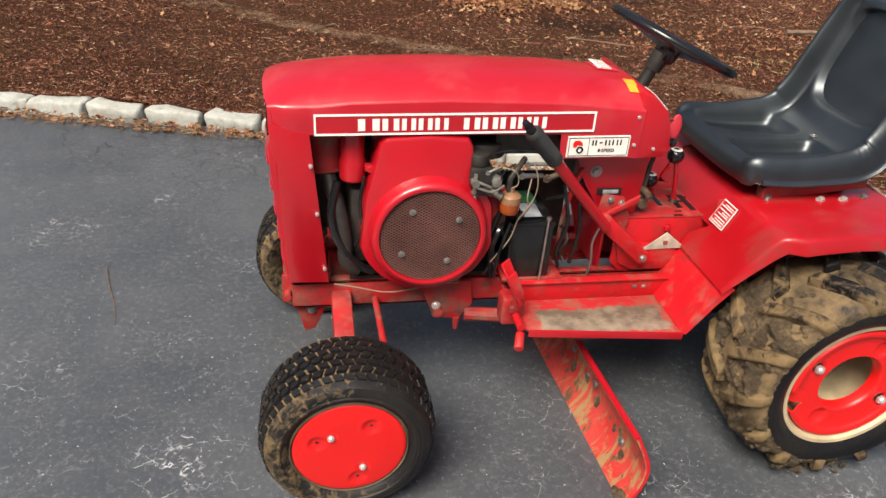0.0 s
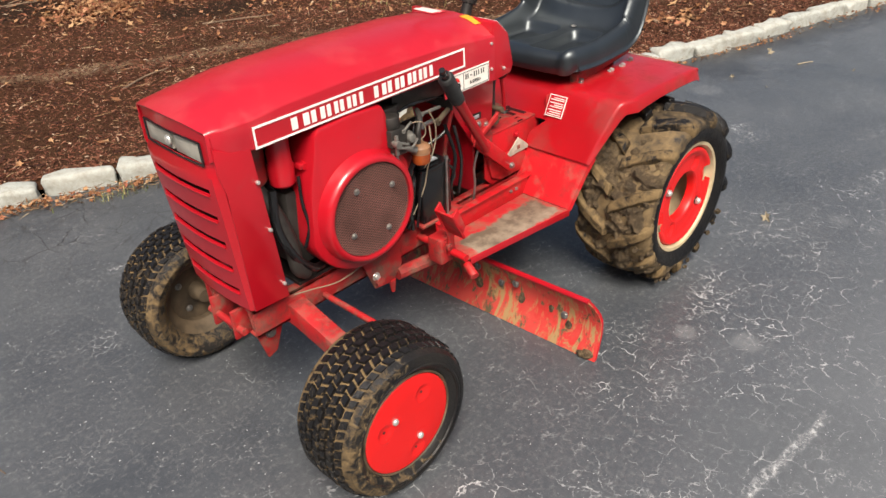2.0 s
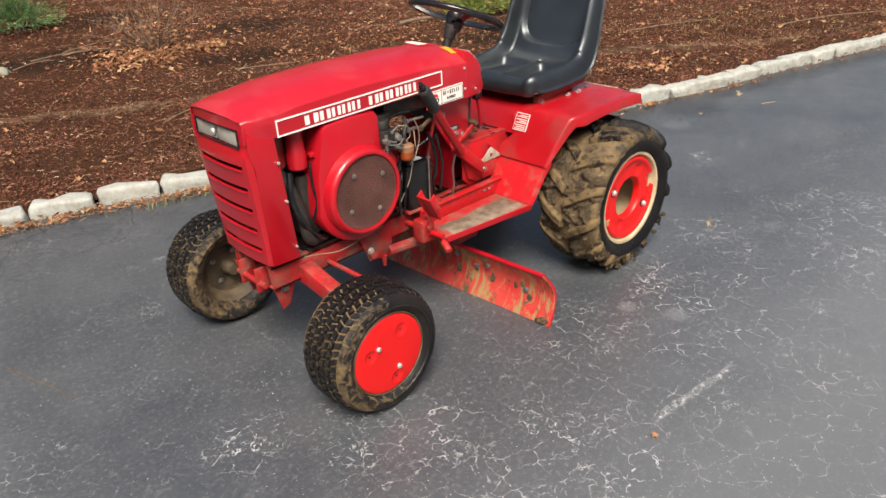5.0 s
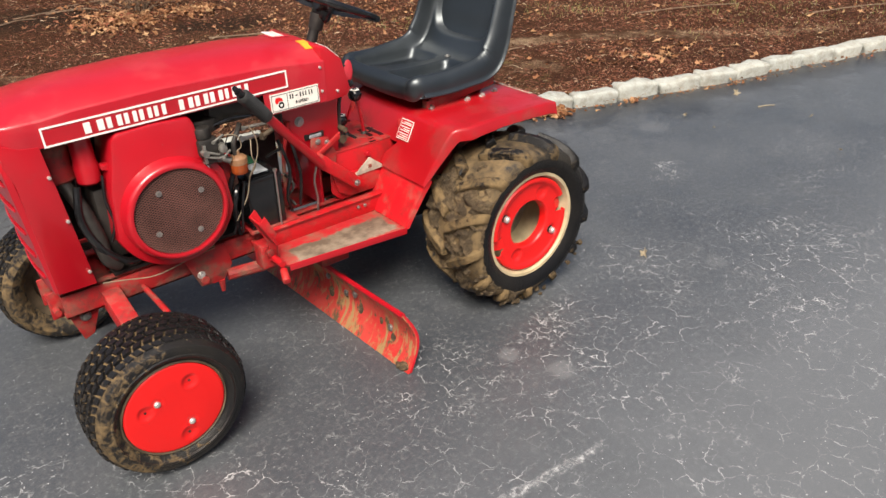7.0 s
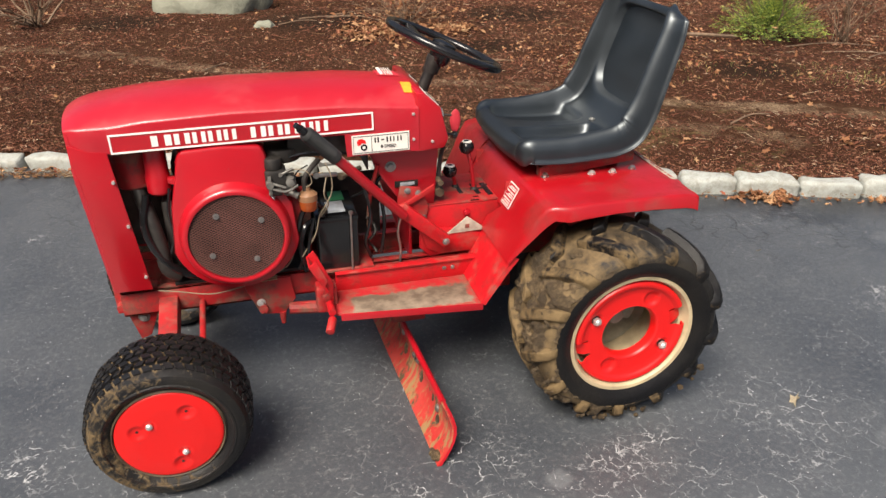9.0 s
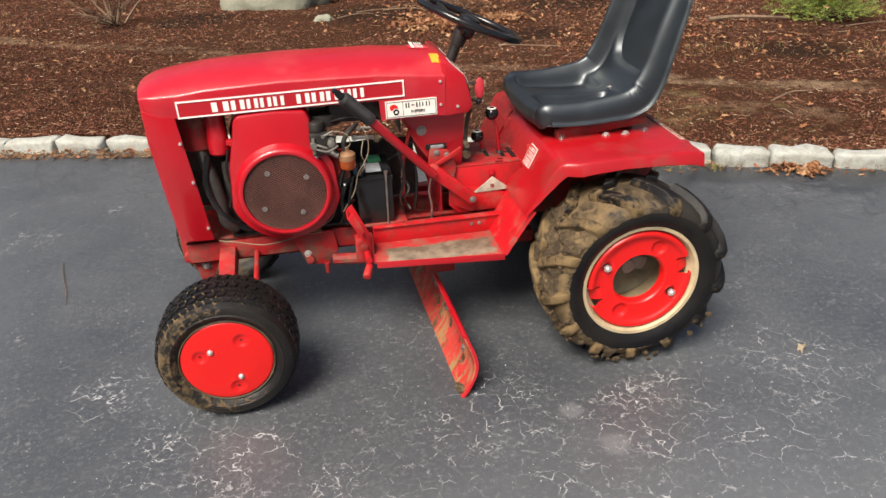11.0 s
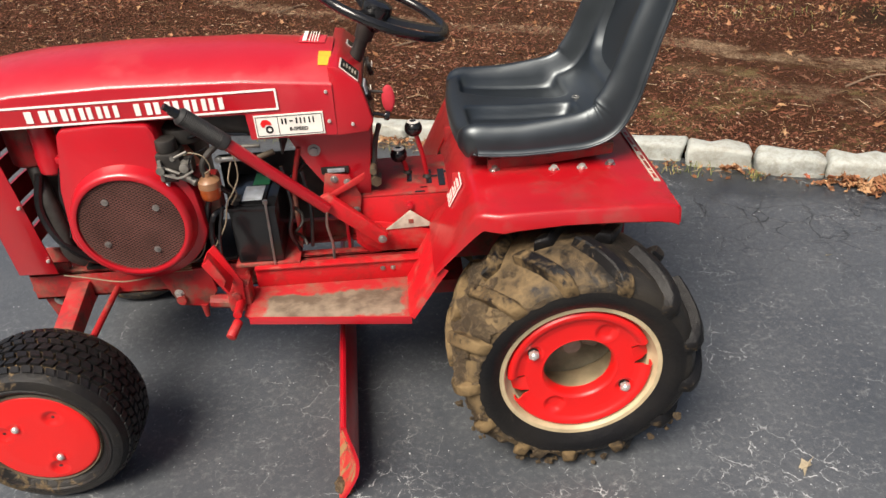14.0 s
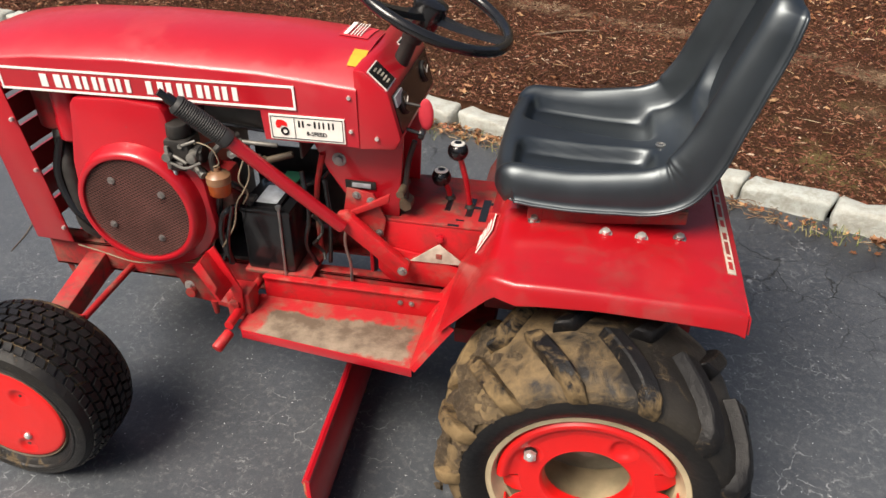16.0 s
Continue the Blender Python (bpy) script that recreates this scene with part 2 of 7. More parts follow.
def spot(n, x, y, r):
    """A ragged patch of radius r round a place, for wear and painted tone."""
    d = n.add("ShaderNodeVectorMath", operation="DISTANCE")
    n.link(n.place(), d.inputs[0])
    d.inputs[1].default_value = (x, y, 0)
    rag = n.math("ADD", d.outputs["Value"], n.math("MULTIPLY", n.math("SUBTRACT", n.noise(14, 6, 0.7), 0.5), r * 1.6))
    return n.ramp(rag, [(r * 0.55, 1.0), (r, 0.0)])


def scrape(n, x, y, length, width, angle):
    """A long pale scrape from a place, along an angle in degrees."""
    m = n.add("ShaderNodeMapping")
    m.vector_type = "TEXTURE"
    m.inputs["Location"].default_value = (x, y, 0)
    m.inputs["Rotation"].default_value = (0, 0, radians(angle))
    n.link(n.place(), m.inputs["Vector"])
    sep = n.add("ShaderNodeSeparateXYZ")
    n.link(m.outputs[0], sep.inputs[0])
    along = n.math("ABSOLUTE", n.math("SUBTRACT", sep.outputs["X"], length / 2), 0)
    across = n.math("ABSOLUTE", n.math("ADD", sep.outputs["Y"], n.math("MULTIPLY", n.math("SUBTRACT", n.noise(20, 4), 0.5), width)), 0)
    a = n.ramp(along, [(length * 0.42, 1.0), (length * 0.5, 0.0)])
    b = n.ramp(across, [(width * 0.35, 1.0), (width * 0.6, 0.0)])
    return n.math("MULTIPLY", n.math("MULTIPLY", a, b), n.ramp(n.noise(70, 5, 0.7), [(0.40, 0.2), (0.58, 1.0)]))


ASPHALT = Nodes("sealed_asphalt")
_grain = ASPHALT.noise(420, 3, 0.6)
_slow = ASPHALT.noise(1.3, 6, 0.66)
_mid = ASPHALT.noise(7, 7, 0.62)
_c = ASPHALT.mix(ASPHALT.ramp(_slow, [(0.32, 0.0), (0.66, 1.0)]), (0.045, 0.051, 0.060), (0.086, 0.092, 0.100))
_c = ASPHALT.mix(ASPHALT.ramp(_mid, [(0.48, 0.0), (0.8, 0.45)]), _c, (0.100, 0.106, 0.113))
_c = ASPHALT.mix(ASPHALT.ramp(ASPHALT.noise(75, 6, 0.75), [(0.40, 0.0), (0.66, 0.42)]), _c, (0.030, 0.034, 0.040))
_c = ASPHALT.mix(ASPHALT.ramp(ASPHALT.noise(52, 7, 0.78), [(0.52, 0.0), (0.70, 0.58)]), _c, (0.19, 0.195, 0.195))
# paler towards low y, with a ragged edge
_sep = ASPHALT.add("ShaderNodeSeparateXYZ")
ASPHALT.link(ASPHALT.place(), _sep.inputs[0])
_lane = ASPHALT.math("ADD", _sep.outputs["Y"], ASPHALT.math("MULTIPLY", ASPHALT.math("SUBTRACT", _slow, 0.5), 1.5))
_c = ASPHALT.mix(ASPHALT.ramp(_lane, [(0.35, 0.62), (1.55, 0.0)]), _c, (0.150, 0.158, 0.168))
_e1 = ASPHALT.ramp(ASPHALT.cells(12.5, warp=30, warp_by=0.042), [(0.0, 1.0), (0.006, 1.0), (0.020, 0.0)])
_e2 = ASPHALT.ramp(ASPHALT.cells(36, warp=50, warp_by=0.030), [(0.0, 1.0), (0.02, 1.0), (0.055, 0.0)])
_p1 = ASPHALT.ramp(ASPHALT.noise(2.1, 6, 0.72), [(0.50, 0.0), (0.62, 0.9)])
_p2 = ASPHALT.ramp(ASPHALT.noise(2.9, 7, 0.76), [(0.54, 0.0), (0.66, 0.9)])
_near = spot(ASPHALT, 0.05, 1.12, 0.30)
for _x, _y, _r in ((0.20, 0.70, 0.42), (-0.28, 1.42, 0.16), (0.82, 1.10, 0.20), (1.22, 0.98, 0.27), (0.72, 1.05, 0.14), (1.75, 1.12, 0.22), (2.2, 0.75, 0.45), (-0.85, 2.6, 0.16), (2.5, 1.55, 0.14)):
    _near = ASPHALT.math("MAXIMUM", _near, spot(ASPHALT, _x, _y, _r))
_open = ASPHALT.math("MULTIPLY", ASPHALT.ramp(_lane, [(0.95, 0.75), (1.70, 0.05)]), ASPHALT.ramp(ASPHALT.noise(3.2, 5, 0.7), [(0.38, 0.10), (0.54, 1.0)]))
_p1 = ASPHALT.math("MAXIMUM", ASPHALT.math("MAXIMUM", ASPHALT.math("MULTIPLY", _p1, 0.75), _near), _open)
_p2 = ASPHALT.math("MAXIMUM", ASPHALT.math("MULTIPLY", _p2, 0.8), ASPHALT.math("MULTIPLY", _near, ASPHALT.ramp(ASPHALT.noise(6, 5, 0.7), [(0.50, 0.0), (0.60, 1.0)])))
_frag = ASPHALT.ramp(ASPHALT.noise(34, 5, 0.72), [(0.45, 0.0), (0.55, 1.0)])
_fade = ASPHALT.ramp(ASPHALT.noise(8, 5, 0.7), [(0.42, 0.26), (0.58, 1.0)])
_cr = ASPHALT.math("MULTIPLY", ASPHALT.math("MULTIPLY", ASPHALT.math("MAXIMUM", ASPHALT.math("MULTIPLY", _e1, _p1), ASPHALT.math("MULTIPLY", _e2, _p2)), _frag), _fade)
_wet = ASPHALT.math("MAXIMUM", spot(ASPHALT, 2.75, 2.28, 0.22), ASPHALT.math("MAXIMUM", spot(ASPHALT, 3.25, 2.05, 0.25), spot(ASPHALT, 2.25, 2.5, 0.14)))
# damp fringe along the foot of the kerb, ragged towards the lane
_kx = ASPHALT.math("ADD", 3.3849, ASPHALT.math("MULTIPLY", _sep.outputs["X"], ASPHALT.math("ADD", -0.3924, ASPHALT.math("MULTIPLY", _sep.outputs["X"], 0.0154))))
_from = ASPHALT.math("ADD", ASPHALT.math("SUBTRACT", _kx, _sep.outputs["Y"]), ASPHALT.math("MULTIPLY", ASPHALT.math("SUBTRACT", ASPHALT.noise(5, 7, 0.7), 0.5), 0.45))
_fringe = ASPHALT.math("MULTIPLY", ASPHALT.ramp(_from, [(0.14, 1.0), (0.26, 0.0)]), ASPHALT.ramp(ASPHALT.math("SUBTRACT", _sep.outputs["X"], 1.4), [(0.2, 0.25), (0.7, 1.0)]))
_wet = ASPHALT.math("MAXIMUM", _wet, _fringe)
_c = ASPHALT.mix(ASPHALT.math("MULTIPLY", _wet, 0.75), _c, (0.022, 0.024, 0.028))
_dark = ASPHALT.math("MULTIPLY", ASPHALT.ramp(ASPHALT.cells(8.5, warp=9, warp_by=0.07), [(0.008, 1.0), (0.022, 0.0)]), ASPHALT.math("MULTIPLY", ASPHALT.ramp(ASPHALT.math("SUBTRACT", _kx, _sep.outputs["Y"]), [(0.32, 1.0), (0.85, 0.0)]), ASPHALT.ramp(ASPHALT.noise(4, 5, 0.7), [(0.36, 0.15), (0.52, 1.0)])))
_c = ASPHALT.mix(_dark, _c, (0.018, 0.019, 0.021))
# chalky smears where the sealer flakes off
_scuff = ASPHALT.math("MULTIPLY", ASPHALT.ramp(ASPHALT.noise(48, 9, 0.8), [(0.60, 0.0), (0.68, 0.9)]), ASPHALT.math("MAXIMUM", ASPHALT.math("MULTIPLY", _near, _fade), ASPHALT.ramp(ASPHALT.noise(1.7, 4, 0.6), [(0.54, 0.0), (0.72, 0.5)])))

_marks = ASPHALT.math("MULTIPLY", scrape(ASPHALT, 0.55, 0.66, 0.40, 0.026, -6.5), ASPHALT.ramp(ASPHALT.noise(55, 6, 0.8), [(0.46, 0.05), (0.60, 0.9)]))
for _x, _y, _r, _k in ((1.018, 1.043, 0.040, 0.14), (1.088, 0.892, 0.050, 0.12), (2.9, 1.95, 0.09, 0.08), (1.95, 0.95, 0.05, 0.08)):
    _marks = ASPHALT.math("MAXIMUM", _marks, ASPHALT.math("MULTIPLY", spot(ASPHALT, _x, _y, _r), _k))
_grit = ASPHALT.ramp(ASPHALT.noise(120, 2, 0.5), [(0.705, 0.0), (0.735, 0.95)])
_marks = ASPHALT.math("MAXIMUM", _marks, _grit)
_c = ASPHALT.mix(ASPHALT.math("MULTIPLY", ASPHALT.math("MAXIMUM", ASPHALT.math("MAXIMUM", _cr, _scuff), _marks), 0.82), _c, (0.56, 0.57, 0.57))
ASPHALT = ASPHALT.done(_c, ASPHALT.math("ADD", 0.22, ASPHALT.math("MULTIPLY", _mid, 0.22)), bump=ASPHALT.math("ADD", _grain, ASPHALT.math("MULTIPLY", ASPHALT.math("ADD", _cr, _dark), -0.6)), height=0.35, dist=0.002)

SOIL = Nodes("bark_mulch_soil")
_c = SOIL.mix(SOIL.noise(55, 8, 0.7), (0.020, 0.009, 0.005), (0.100, 0.045, 0.025))
_c = SOIL.mix(SOIL.ramp(SOIL.noise(0.8, 5, 0.6), [(0.45, 0.0), (0.7, 0.55)]), _c, (0.085, 0.050, 0.030))
# pale washed-out track through the bed
_track = SOIL.math("MULTIPLY", scrape(SOIL, 2.45, 4.00, 2.4, 0.20, -31), SOIL.ramp(SOIL.noise(4.5, 8, 0.75), [(0.40, 0.0), (0.60, 1.0)]))
_track = SOIL.math("MAXIMUM", _track, SOIL.math("MULTIPLY", SOIL.math("MULTIPLY", scrape(SOIL, 2.30, 3.66, 1.25, 0.24, -40), 0.6), SOIL.ramp(SOIL.noise(5.5, 8, 0.75), [(0.44, 0.0), (0.60, 1.0)])))
_c = SOIL.mix(SOIL.math("MULTIPLY", _track, 0.95), _c, (0.34, 0.24, 0.155))
_c = SOIL.mix(SOIL.math("MULTIPLY", SOIL.ramp(SOIL.noise(3.1, 6, 0.7), [(0.52, 0.0), (0.66, 0.7)]), spot(SOIL, 2.55, 3.05, 0.75)), _c, (0.20, 0.165, 0.07))
# dark patches: soil bare of chips, with shade round the shrubs painted in
_bare = spot(SOIL, 1.1, 6.9, 0.65)
for _x, _y, _r in ((2.3, 5.55, 0.35), (3.0, 6.75, 0.6), (-0.6, 7.2, 0.5), (3.9, 4.3, 0.4), (2.15, 8.65, 0.6), (2.0, 5.68, 0.25)):
    _bare = SOIL.math("MAXIMUM", _bare, spot(SOIL, _x, _y, _r))
_c = SOIL.mix(SOIL.math("MULTIPLY", _bare, 0.85), _c, (0.026, 0.016, 0.011))
SOIL = SOIL.done(_c, 0.95, bump=SOIL.noise(45, 9, 0.75), height=0.9, dist=0.03, spec=0.05)

CHIP = Nodes("bark_chips")
_r = CHIP.add("ShaderNodeNewGeometry").outputs["Random Per Island"]
_c = CHIP.ramp(_r, [(0.0, (0.016, 0.007, 0.005)), (0.30, (0.066, 0.023, 0.014)), (0.62, (0.155, 0.056, 0.033)), (0.88, (0.22, 0.100, 0.060)), (0.97, (0.33, 0.20, 0.125)), (1.0, (0.50, 0.39, 0.29))])
_c = CHIP.mix(CHIP.ramp(CHIP.noise(1.15, 6, 0.68), [(0.44, 0.0), (0.62, 0.50)]), _c, (0.030, 0.012, 0.008))
CHIP = CHIP.done(_c, 0.85, spec=0.2)
LEAF = Nodes("dry_leaves")
_r = LEAF.add("ShaderNodeNewGeometry").outputs["Random Per Island"]
LEAF = LEAF.done(LEAF.ramp(_r, [(0.0, (0.13, 0.055, 0.028)), (0.5, (0.27, 0.125, 0.06)), (0.85, (0.42, 0.26, 0.14)), (1.0, (0.28, 0.08, 0.05))]), 0.8, spec=0.2)
NEEDLE = Nodes("evergreen_leaves")
_r = NEEDLE.add("ShaderNodeNewGeometry").outputs["Random Per Island"]
NEEDLE = NEEDLE.done(NEEDLE.ramp(_r, [(0.0, (0.030, 0.07, 0.010)), (0.5, (0.10, 0.155, 0.02)), (1.0, (0.34, 0.39, 0.06))]), 0.6)
NEEDLE_DARK = Nodes("dark_evergreen_leaves")
_r = NEEDLE_DARK.add("ShaderNodeNewGeometry").outputs["Random Per Island"]
NEEDLE_DARK = NEEDLE_DARK.done(NEEDLE_DARK.ramp(_r, [(0.0, (0.020, 0.055, 0.016)), (0.6, (0.07, 0.15, 0.045)), (1.0, (0.18, 0.28, 0.08))]), 0.6)
STRAW = Nodes("dry_straw")
_r = STRAW.add("ShaderNodeNewGeometry").outputs["Random Per Island"]
STRAW = STRAW.done(STRAW.ramp(_r, [(0.0, (0.05, 0.025, 0.015)), (0.5, (0.15, 0.08, 0.042)), (0.85, (0.28, 0.19, 0.10)), (1.0, (0.45, 0.36, 0.25))]), 0.75, spec=0.2)
GRASS = Nodes("thin_grass")
_r = GRASS.add("ShaderNodeNewGeometry").outputs["Random Per Island"]
GRASS = GRASS.done(GRASS.ramp(_r, [(0.0, (0.09, 0.13, 0.03)), (0.5, (0.22, 0.22, 0.07)), (1.0, (0.38, 0.31, 0.14))]), 0.8)
BARK = plain("dry_bark", (0.15, 0.10, 0.065), 0.9, vary=0.5, scale=30, bump=0.8)
TWIG = plain("dry_twigs", (0.19, 0.125, 0.08), 0.85, vary=0.5, scale=20)

GRANITE = Nodes("weathered_granite")
_info = GRANITE.add("ShaderNodeObjectInfo").outputs["Random"]
_c = GRANITE.mix(GRANITE.noise(120, 6, 0.7), (0.29, 0.31, 0.29), (0.47, 0.49, 0.46))
_c = GRANITE.mix(GRANITE.ramp(GRANITE.noise(22, 8, 0.72), [(0.42, 0.0), (0.66, 0.9)]), _c, (0.22, 0.21, 0.17))
_c = GRANITE.mix(GRANITE.math("MULTIPLY", _info, 0.35), _c, (0.43, 0.42, 0.37))
GRANITE = GRANITE.done(_c, 0.85, bump=GRANITE.noise(45, 9, 0.75), height=0.8, dist=0.008)
ROCK = Nodes("pale_boulder")
_c = ROCK.mix(ROCK.noise(9, 8, 0.65), (0.16, 0.175, 0.13), (0.31, 0.305, 0.24))
ROCK = ROCK.done(_c, 0.9, bump=ROCK.noise(20, 8), height=0.7, dist=0.02)
WOODS_BACKDROP = Nodes("unseen_woods_backdrop")
_c = WOODS_BACKDROP.mix(WOODS_BACKDROP.ramp(WOODS_BACKDROP.noise(0.8, 8, 0.7, stretch=(1, 1, 0.25)), [(0.38, 0.0), (0.64, 1.0)]), (0.030, 0.026, 0.018), (0.135, 0.110, 0.075))
WOODS_BACKDROP = WOODS_BACKDROP.done(_c, 0.95)

# ---- mesh helpers ----
WHERE = {}


def part(name, bm, material, parent, label="", at=None, smooth=35.0):
    """Links bm, built in world metres, as one mesh object under parent."""
    origin = Vector(at) if at is not None else (WHERE[parent] if parent is not None else Vector((0, 0, 0)))
    bmesh.ops.translate(bm, verts=bm.verts, vec=-origin)
    bmesh.ops.recalc_face_normals(bm, faces=bm.faces)
    me = bpy.data.meshes.new(name)
    bm.to_mesh(me)
    bm.free()
    me.materials.append(material)
    if smooth:
        me.shade_smooth()
        me.set_sharp_from_angle(angle=radians(smooth))
    ob = new(name, me)
    if parent is not None:
        ob.parent = parent
        ob.location = origin - WHERE[parent]
    else:
        ob.location = origin
    WHERE[ob] = origin
    if label:
        tagged(ob, label)
    return ob


def thing(name, at, label, category, group="", kind=""):
    ob = new(name)
    ob.empty_display_size = 0.05
    ob.location = at
    WHERE[ob] = Vector(at)
    return tagged(ob, label, category, group, kind)


def bevelled(bm, width, segments=2, angle=30):
    if width > 0:
        edges = [e for e in bm.edges if len(e.link_faces) == 2 and e.calc_face_angle(0) > radians(angle)]
        bmesh.ops.bevel(bm, geom=edges, offset=width, segments=segments, affect="EDGES", profile=0.5, clamp_overlap=True)
    return bm


def box(x0, x1, y0, y1, z0, z1, bevel=0.003, turn=None):
    bm = bmesh.new()
    bmesh.ops.create_cube(bm, size=1.0)
    for v in bm.verts:
        v.co = Vector((x0 + (v.co.x + 0.5) * (x1 - x0), y0 + (v.co.y + 0.5) * (y1 - y0), z0 + (v.co.z + 0.5) * (z1 - z0)))
    bevelled(bm, bevel)
    if turn is not None:
        c = Vector(((x0 + x1) / 2, (y0 + y1) / 2, (z0 + z1) / 2))
        bmesh.ops.rotate(bm, verts=bm.verts, cent=c, matrix=Euler([radians(a) for a in turn]).to_matrix())
    return bm


def merged(*parts):
    """One bmesh out of several."""
    out = bmesh.new()
    for b in parts:
        me = bpy.data.meshes.new("tmp")
        b.to_mesh(me)
        b.free()
        out.from_mesh(me)
        bpy.data.meshes.remove(me)
    return out


def lathe(profile, centre, axis="y", steps=48, sweep=360.0):
    """Turns (along, radius) points round an axis through centre."""
    bm = bmesh.new()
    rings = []
    full = sweep >= 360
    n = steps if full else steps + 1
    for along, r in profile:
        ring = []
        for k in range(n):
            a = radians(sweep) * k / steps
            c, s = math.cos(a) * r, math.sin(a) * r
            if axis == "y":
                p = (c, along, s)
            elif axis == "x":
                p = (along, c, s)
            else:
                p = (c, s, along)
            ring.append(bm.verts.new(Vector(p) + Vector(centre)))
        rings.append(ring)
    for a, b in zip(rings, rings[1:]):
        for k in range(n if full else n - 1):
            j = (k + 1) % n
            bm.faces.new((a[k], a[j], b[j], b[k]))
    for ring, (along, r) in ((rings[0], profile[0]), (rings[-1], profile[-1])):
        if r > 1e-5 and profile[0] != profile[-1]:
            bm.faces.new(ring)
    bmesh.ops.remove_doubles(bm, verts=bm.verts, dist=1e-5)
    return bm


def cyl(a, b, r, r2=None, steps=20, bevel=0.0):
    """A rod from a to b."""
    a, b = Vector(a), Vector(b)
    bm = bmesh.new()
    bmesh.ops.create_cone(bm, cap_ends=True, segments=steps, radius1=r, radius2=r if r2 is None else r2, depth=(b - a).length)
    m = Matrix.Translation((a + b) / 2) @ (b - a).to_track_quat("Z", "Y").to_matrix().to_4x4()
    bmesh.ops.transform(bm, matrix=m, verts=bm.verts)
    bevelled(bm, bevel)
    return bm


def ball(c, r, squash=(1, 1, 1), steps=18):
    bm = bmesh.new()
    bmesh.ops.create_uvsphere(bm, u_segments=steps, v_segments=steps // 2 + 2, radius=r)
    for v in bm.verts:
        v.co = Vector((v.co.x * squash[0], v.co.y * squash[1], v.co.z * squash[2])) + Vector(c)
    return bm


def smooth_path(points, per=6):
    """Catmull-Rom through points."""
    p = [Vector(q) for q in points]
    p = [2 * p[0] - p[1]] + p + [2 * p[-1] - p[-2]]
    out = []
    for i in range(1, len(p) - 2):
        for k in range(per):
            t = k / per
            out.append(0.5 * (2 * p[i] + (p[i + 1] - p[i - 1]) * t + (2 * p[i - 1] - 5 * p[i] + 4 * p[i + 1] - p[i + 2]) * t * t + (3 * p[i] - p[i - 1] - 3 * p[i + 1] + p[i + 2]) * t ** 3))
    out.append(p[-2])
    return out


def tube(points, r, steps=10, per=6, closed=False, taper=1.0):
    path = smooth_path(points, per) if per else [Vector(q) for q in points]
    bm = bmesh.new()
    rings = []
    up = Vector((0.13, 0.29, 0.95)).normalized()
    n = len(path)
    for i, p in enumerate(path):
        d = (path[(i + 1) % n] - path[i - 1]) if closed else (path[min(i + 1, n - 1)] - path[max(i - 1, 0)])
        d.normalize()
        u = up - d * up.dot(d)
        if u.length < 0.05:
            u = Vector((1, 0, 0)) - d * d.x
        u.normalize()
        up = u
        w = d.cross(u)
        rr = r * (1 + (taper - 1) * i / max(n - 1, 1))
        rings.append([bm.verts.new(p + (u * math.cos(2 * math.pi * k / steps) + w * math.sin(2 * math.pi * k / steps)) * rr) for k in range(steps)])
    pairs = list(zip(rings, rings[1:])) + ([(rings[-1], rings[0])] if closed else [])
    for a, b in pairs:
        for k in range(steps):
            j = (k + 1) % steps
            bm.faces.new((a[k], a[j], b[j], b[k]))
    if not closed:
        bm.faces.new(rings[0])
        bm.faces.new(rings[-1])
    return bm


def prism(outline, lo, hi, axis="y", bevel=0.002):
    """A flat outline (two coordinates a point) made thick along axis, from lo to hi."""
    bm = bmesh.new()

    def at(p, d):
        return {"y": (p[0], d, p[1]), "x": (d, p[0], p[1]), "z": (p[0], p[1], d)}[axis]
    a = [bm.verts.new(at(p, lo)) for p in outline]
    b = [bm.verts.new(at(p, hi)) for p in outline]
    bm.faces.new(a)
    bm.faces.new(b)
    for i in range(len(a)):
        j = (i + 1) % len(a)
        bm.faces.new((a[i], a[j], b[j], b[i]))
    bmesh.ops.recalc_face_normals(bm, faces=bm.faces)
    bevelled(bm, bevel)
    return bm


def skin(rows, thick, closed_u=False):
    """A sheet through rows of points, given a thickness inwards."""
    bm = bmesh.new()
    vs = [[bm.verts.new(p) for p in row] for row in rows]
    for r, s in zip(vs, vs[1:]):
        for k in range(len(r) - 1):
            bm.faces.new((r[k], r[k + 1], s[k + 1], s[k]))
    bmesh.ops.recalc_face_normals(bm, faces=bm.faces)
    if thick:
        bmesh.ops.solidify(bm, geom=list(bm.faces), thickness=thick)
    return bm


def hexbolt(c, d, r=0.008, h=0.006):
    c, d = Vector(c), Vector(d).normalized()
    return merged(cyl(c, c + d * 0.0015, r * 1.5, steps=16), cyl(c + d * 0.0015, c + d * h, r, steps=6, bevel=0.0008))


def lerp(table, x):
    """Reads a short table of (x, value) at x."""
    if x <= table[0][0]:
        return table[0][1]
    for (a, va), (b, vb) in zip(table, table[1:]):
        if x <= b:
            return va + (vb - va) * (x - a) / (b - a)
    return table[-1][1]

# ---- setting: driveway, kerb, mulch bed ----
def kerb_y(x):
    if x < -1.0:
        return 3.7229 - 0.2526 * (x + 1.0)
    return 3.3849 - 0.3924 * x + (0.0154 if x > 0 else -0.0546) * x * x


def set_back(x):
    """How far the blocks stand back from the edge of the asphalt."""
    return lerp([(-0.8, 0.0), (-0.3, 0.045), (0.05, 0.080), (1.8, 0.075), (2.1, 0.045), (2.35, 0.015), (2.7, -0.005), (3.2, -0.01), (3.8, -0.015), (4.5, 0.02)], x)


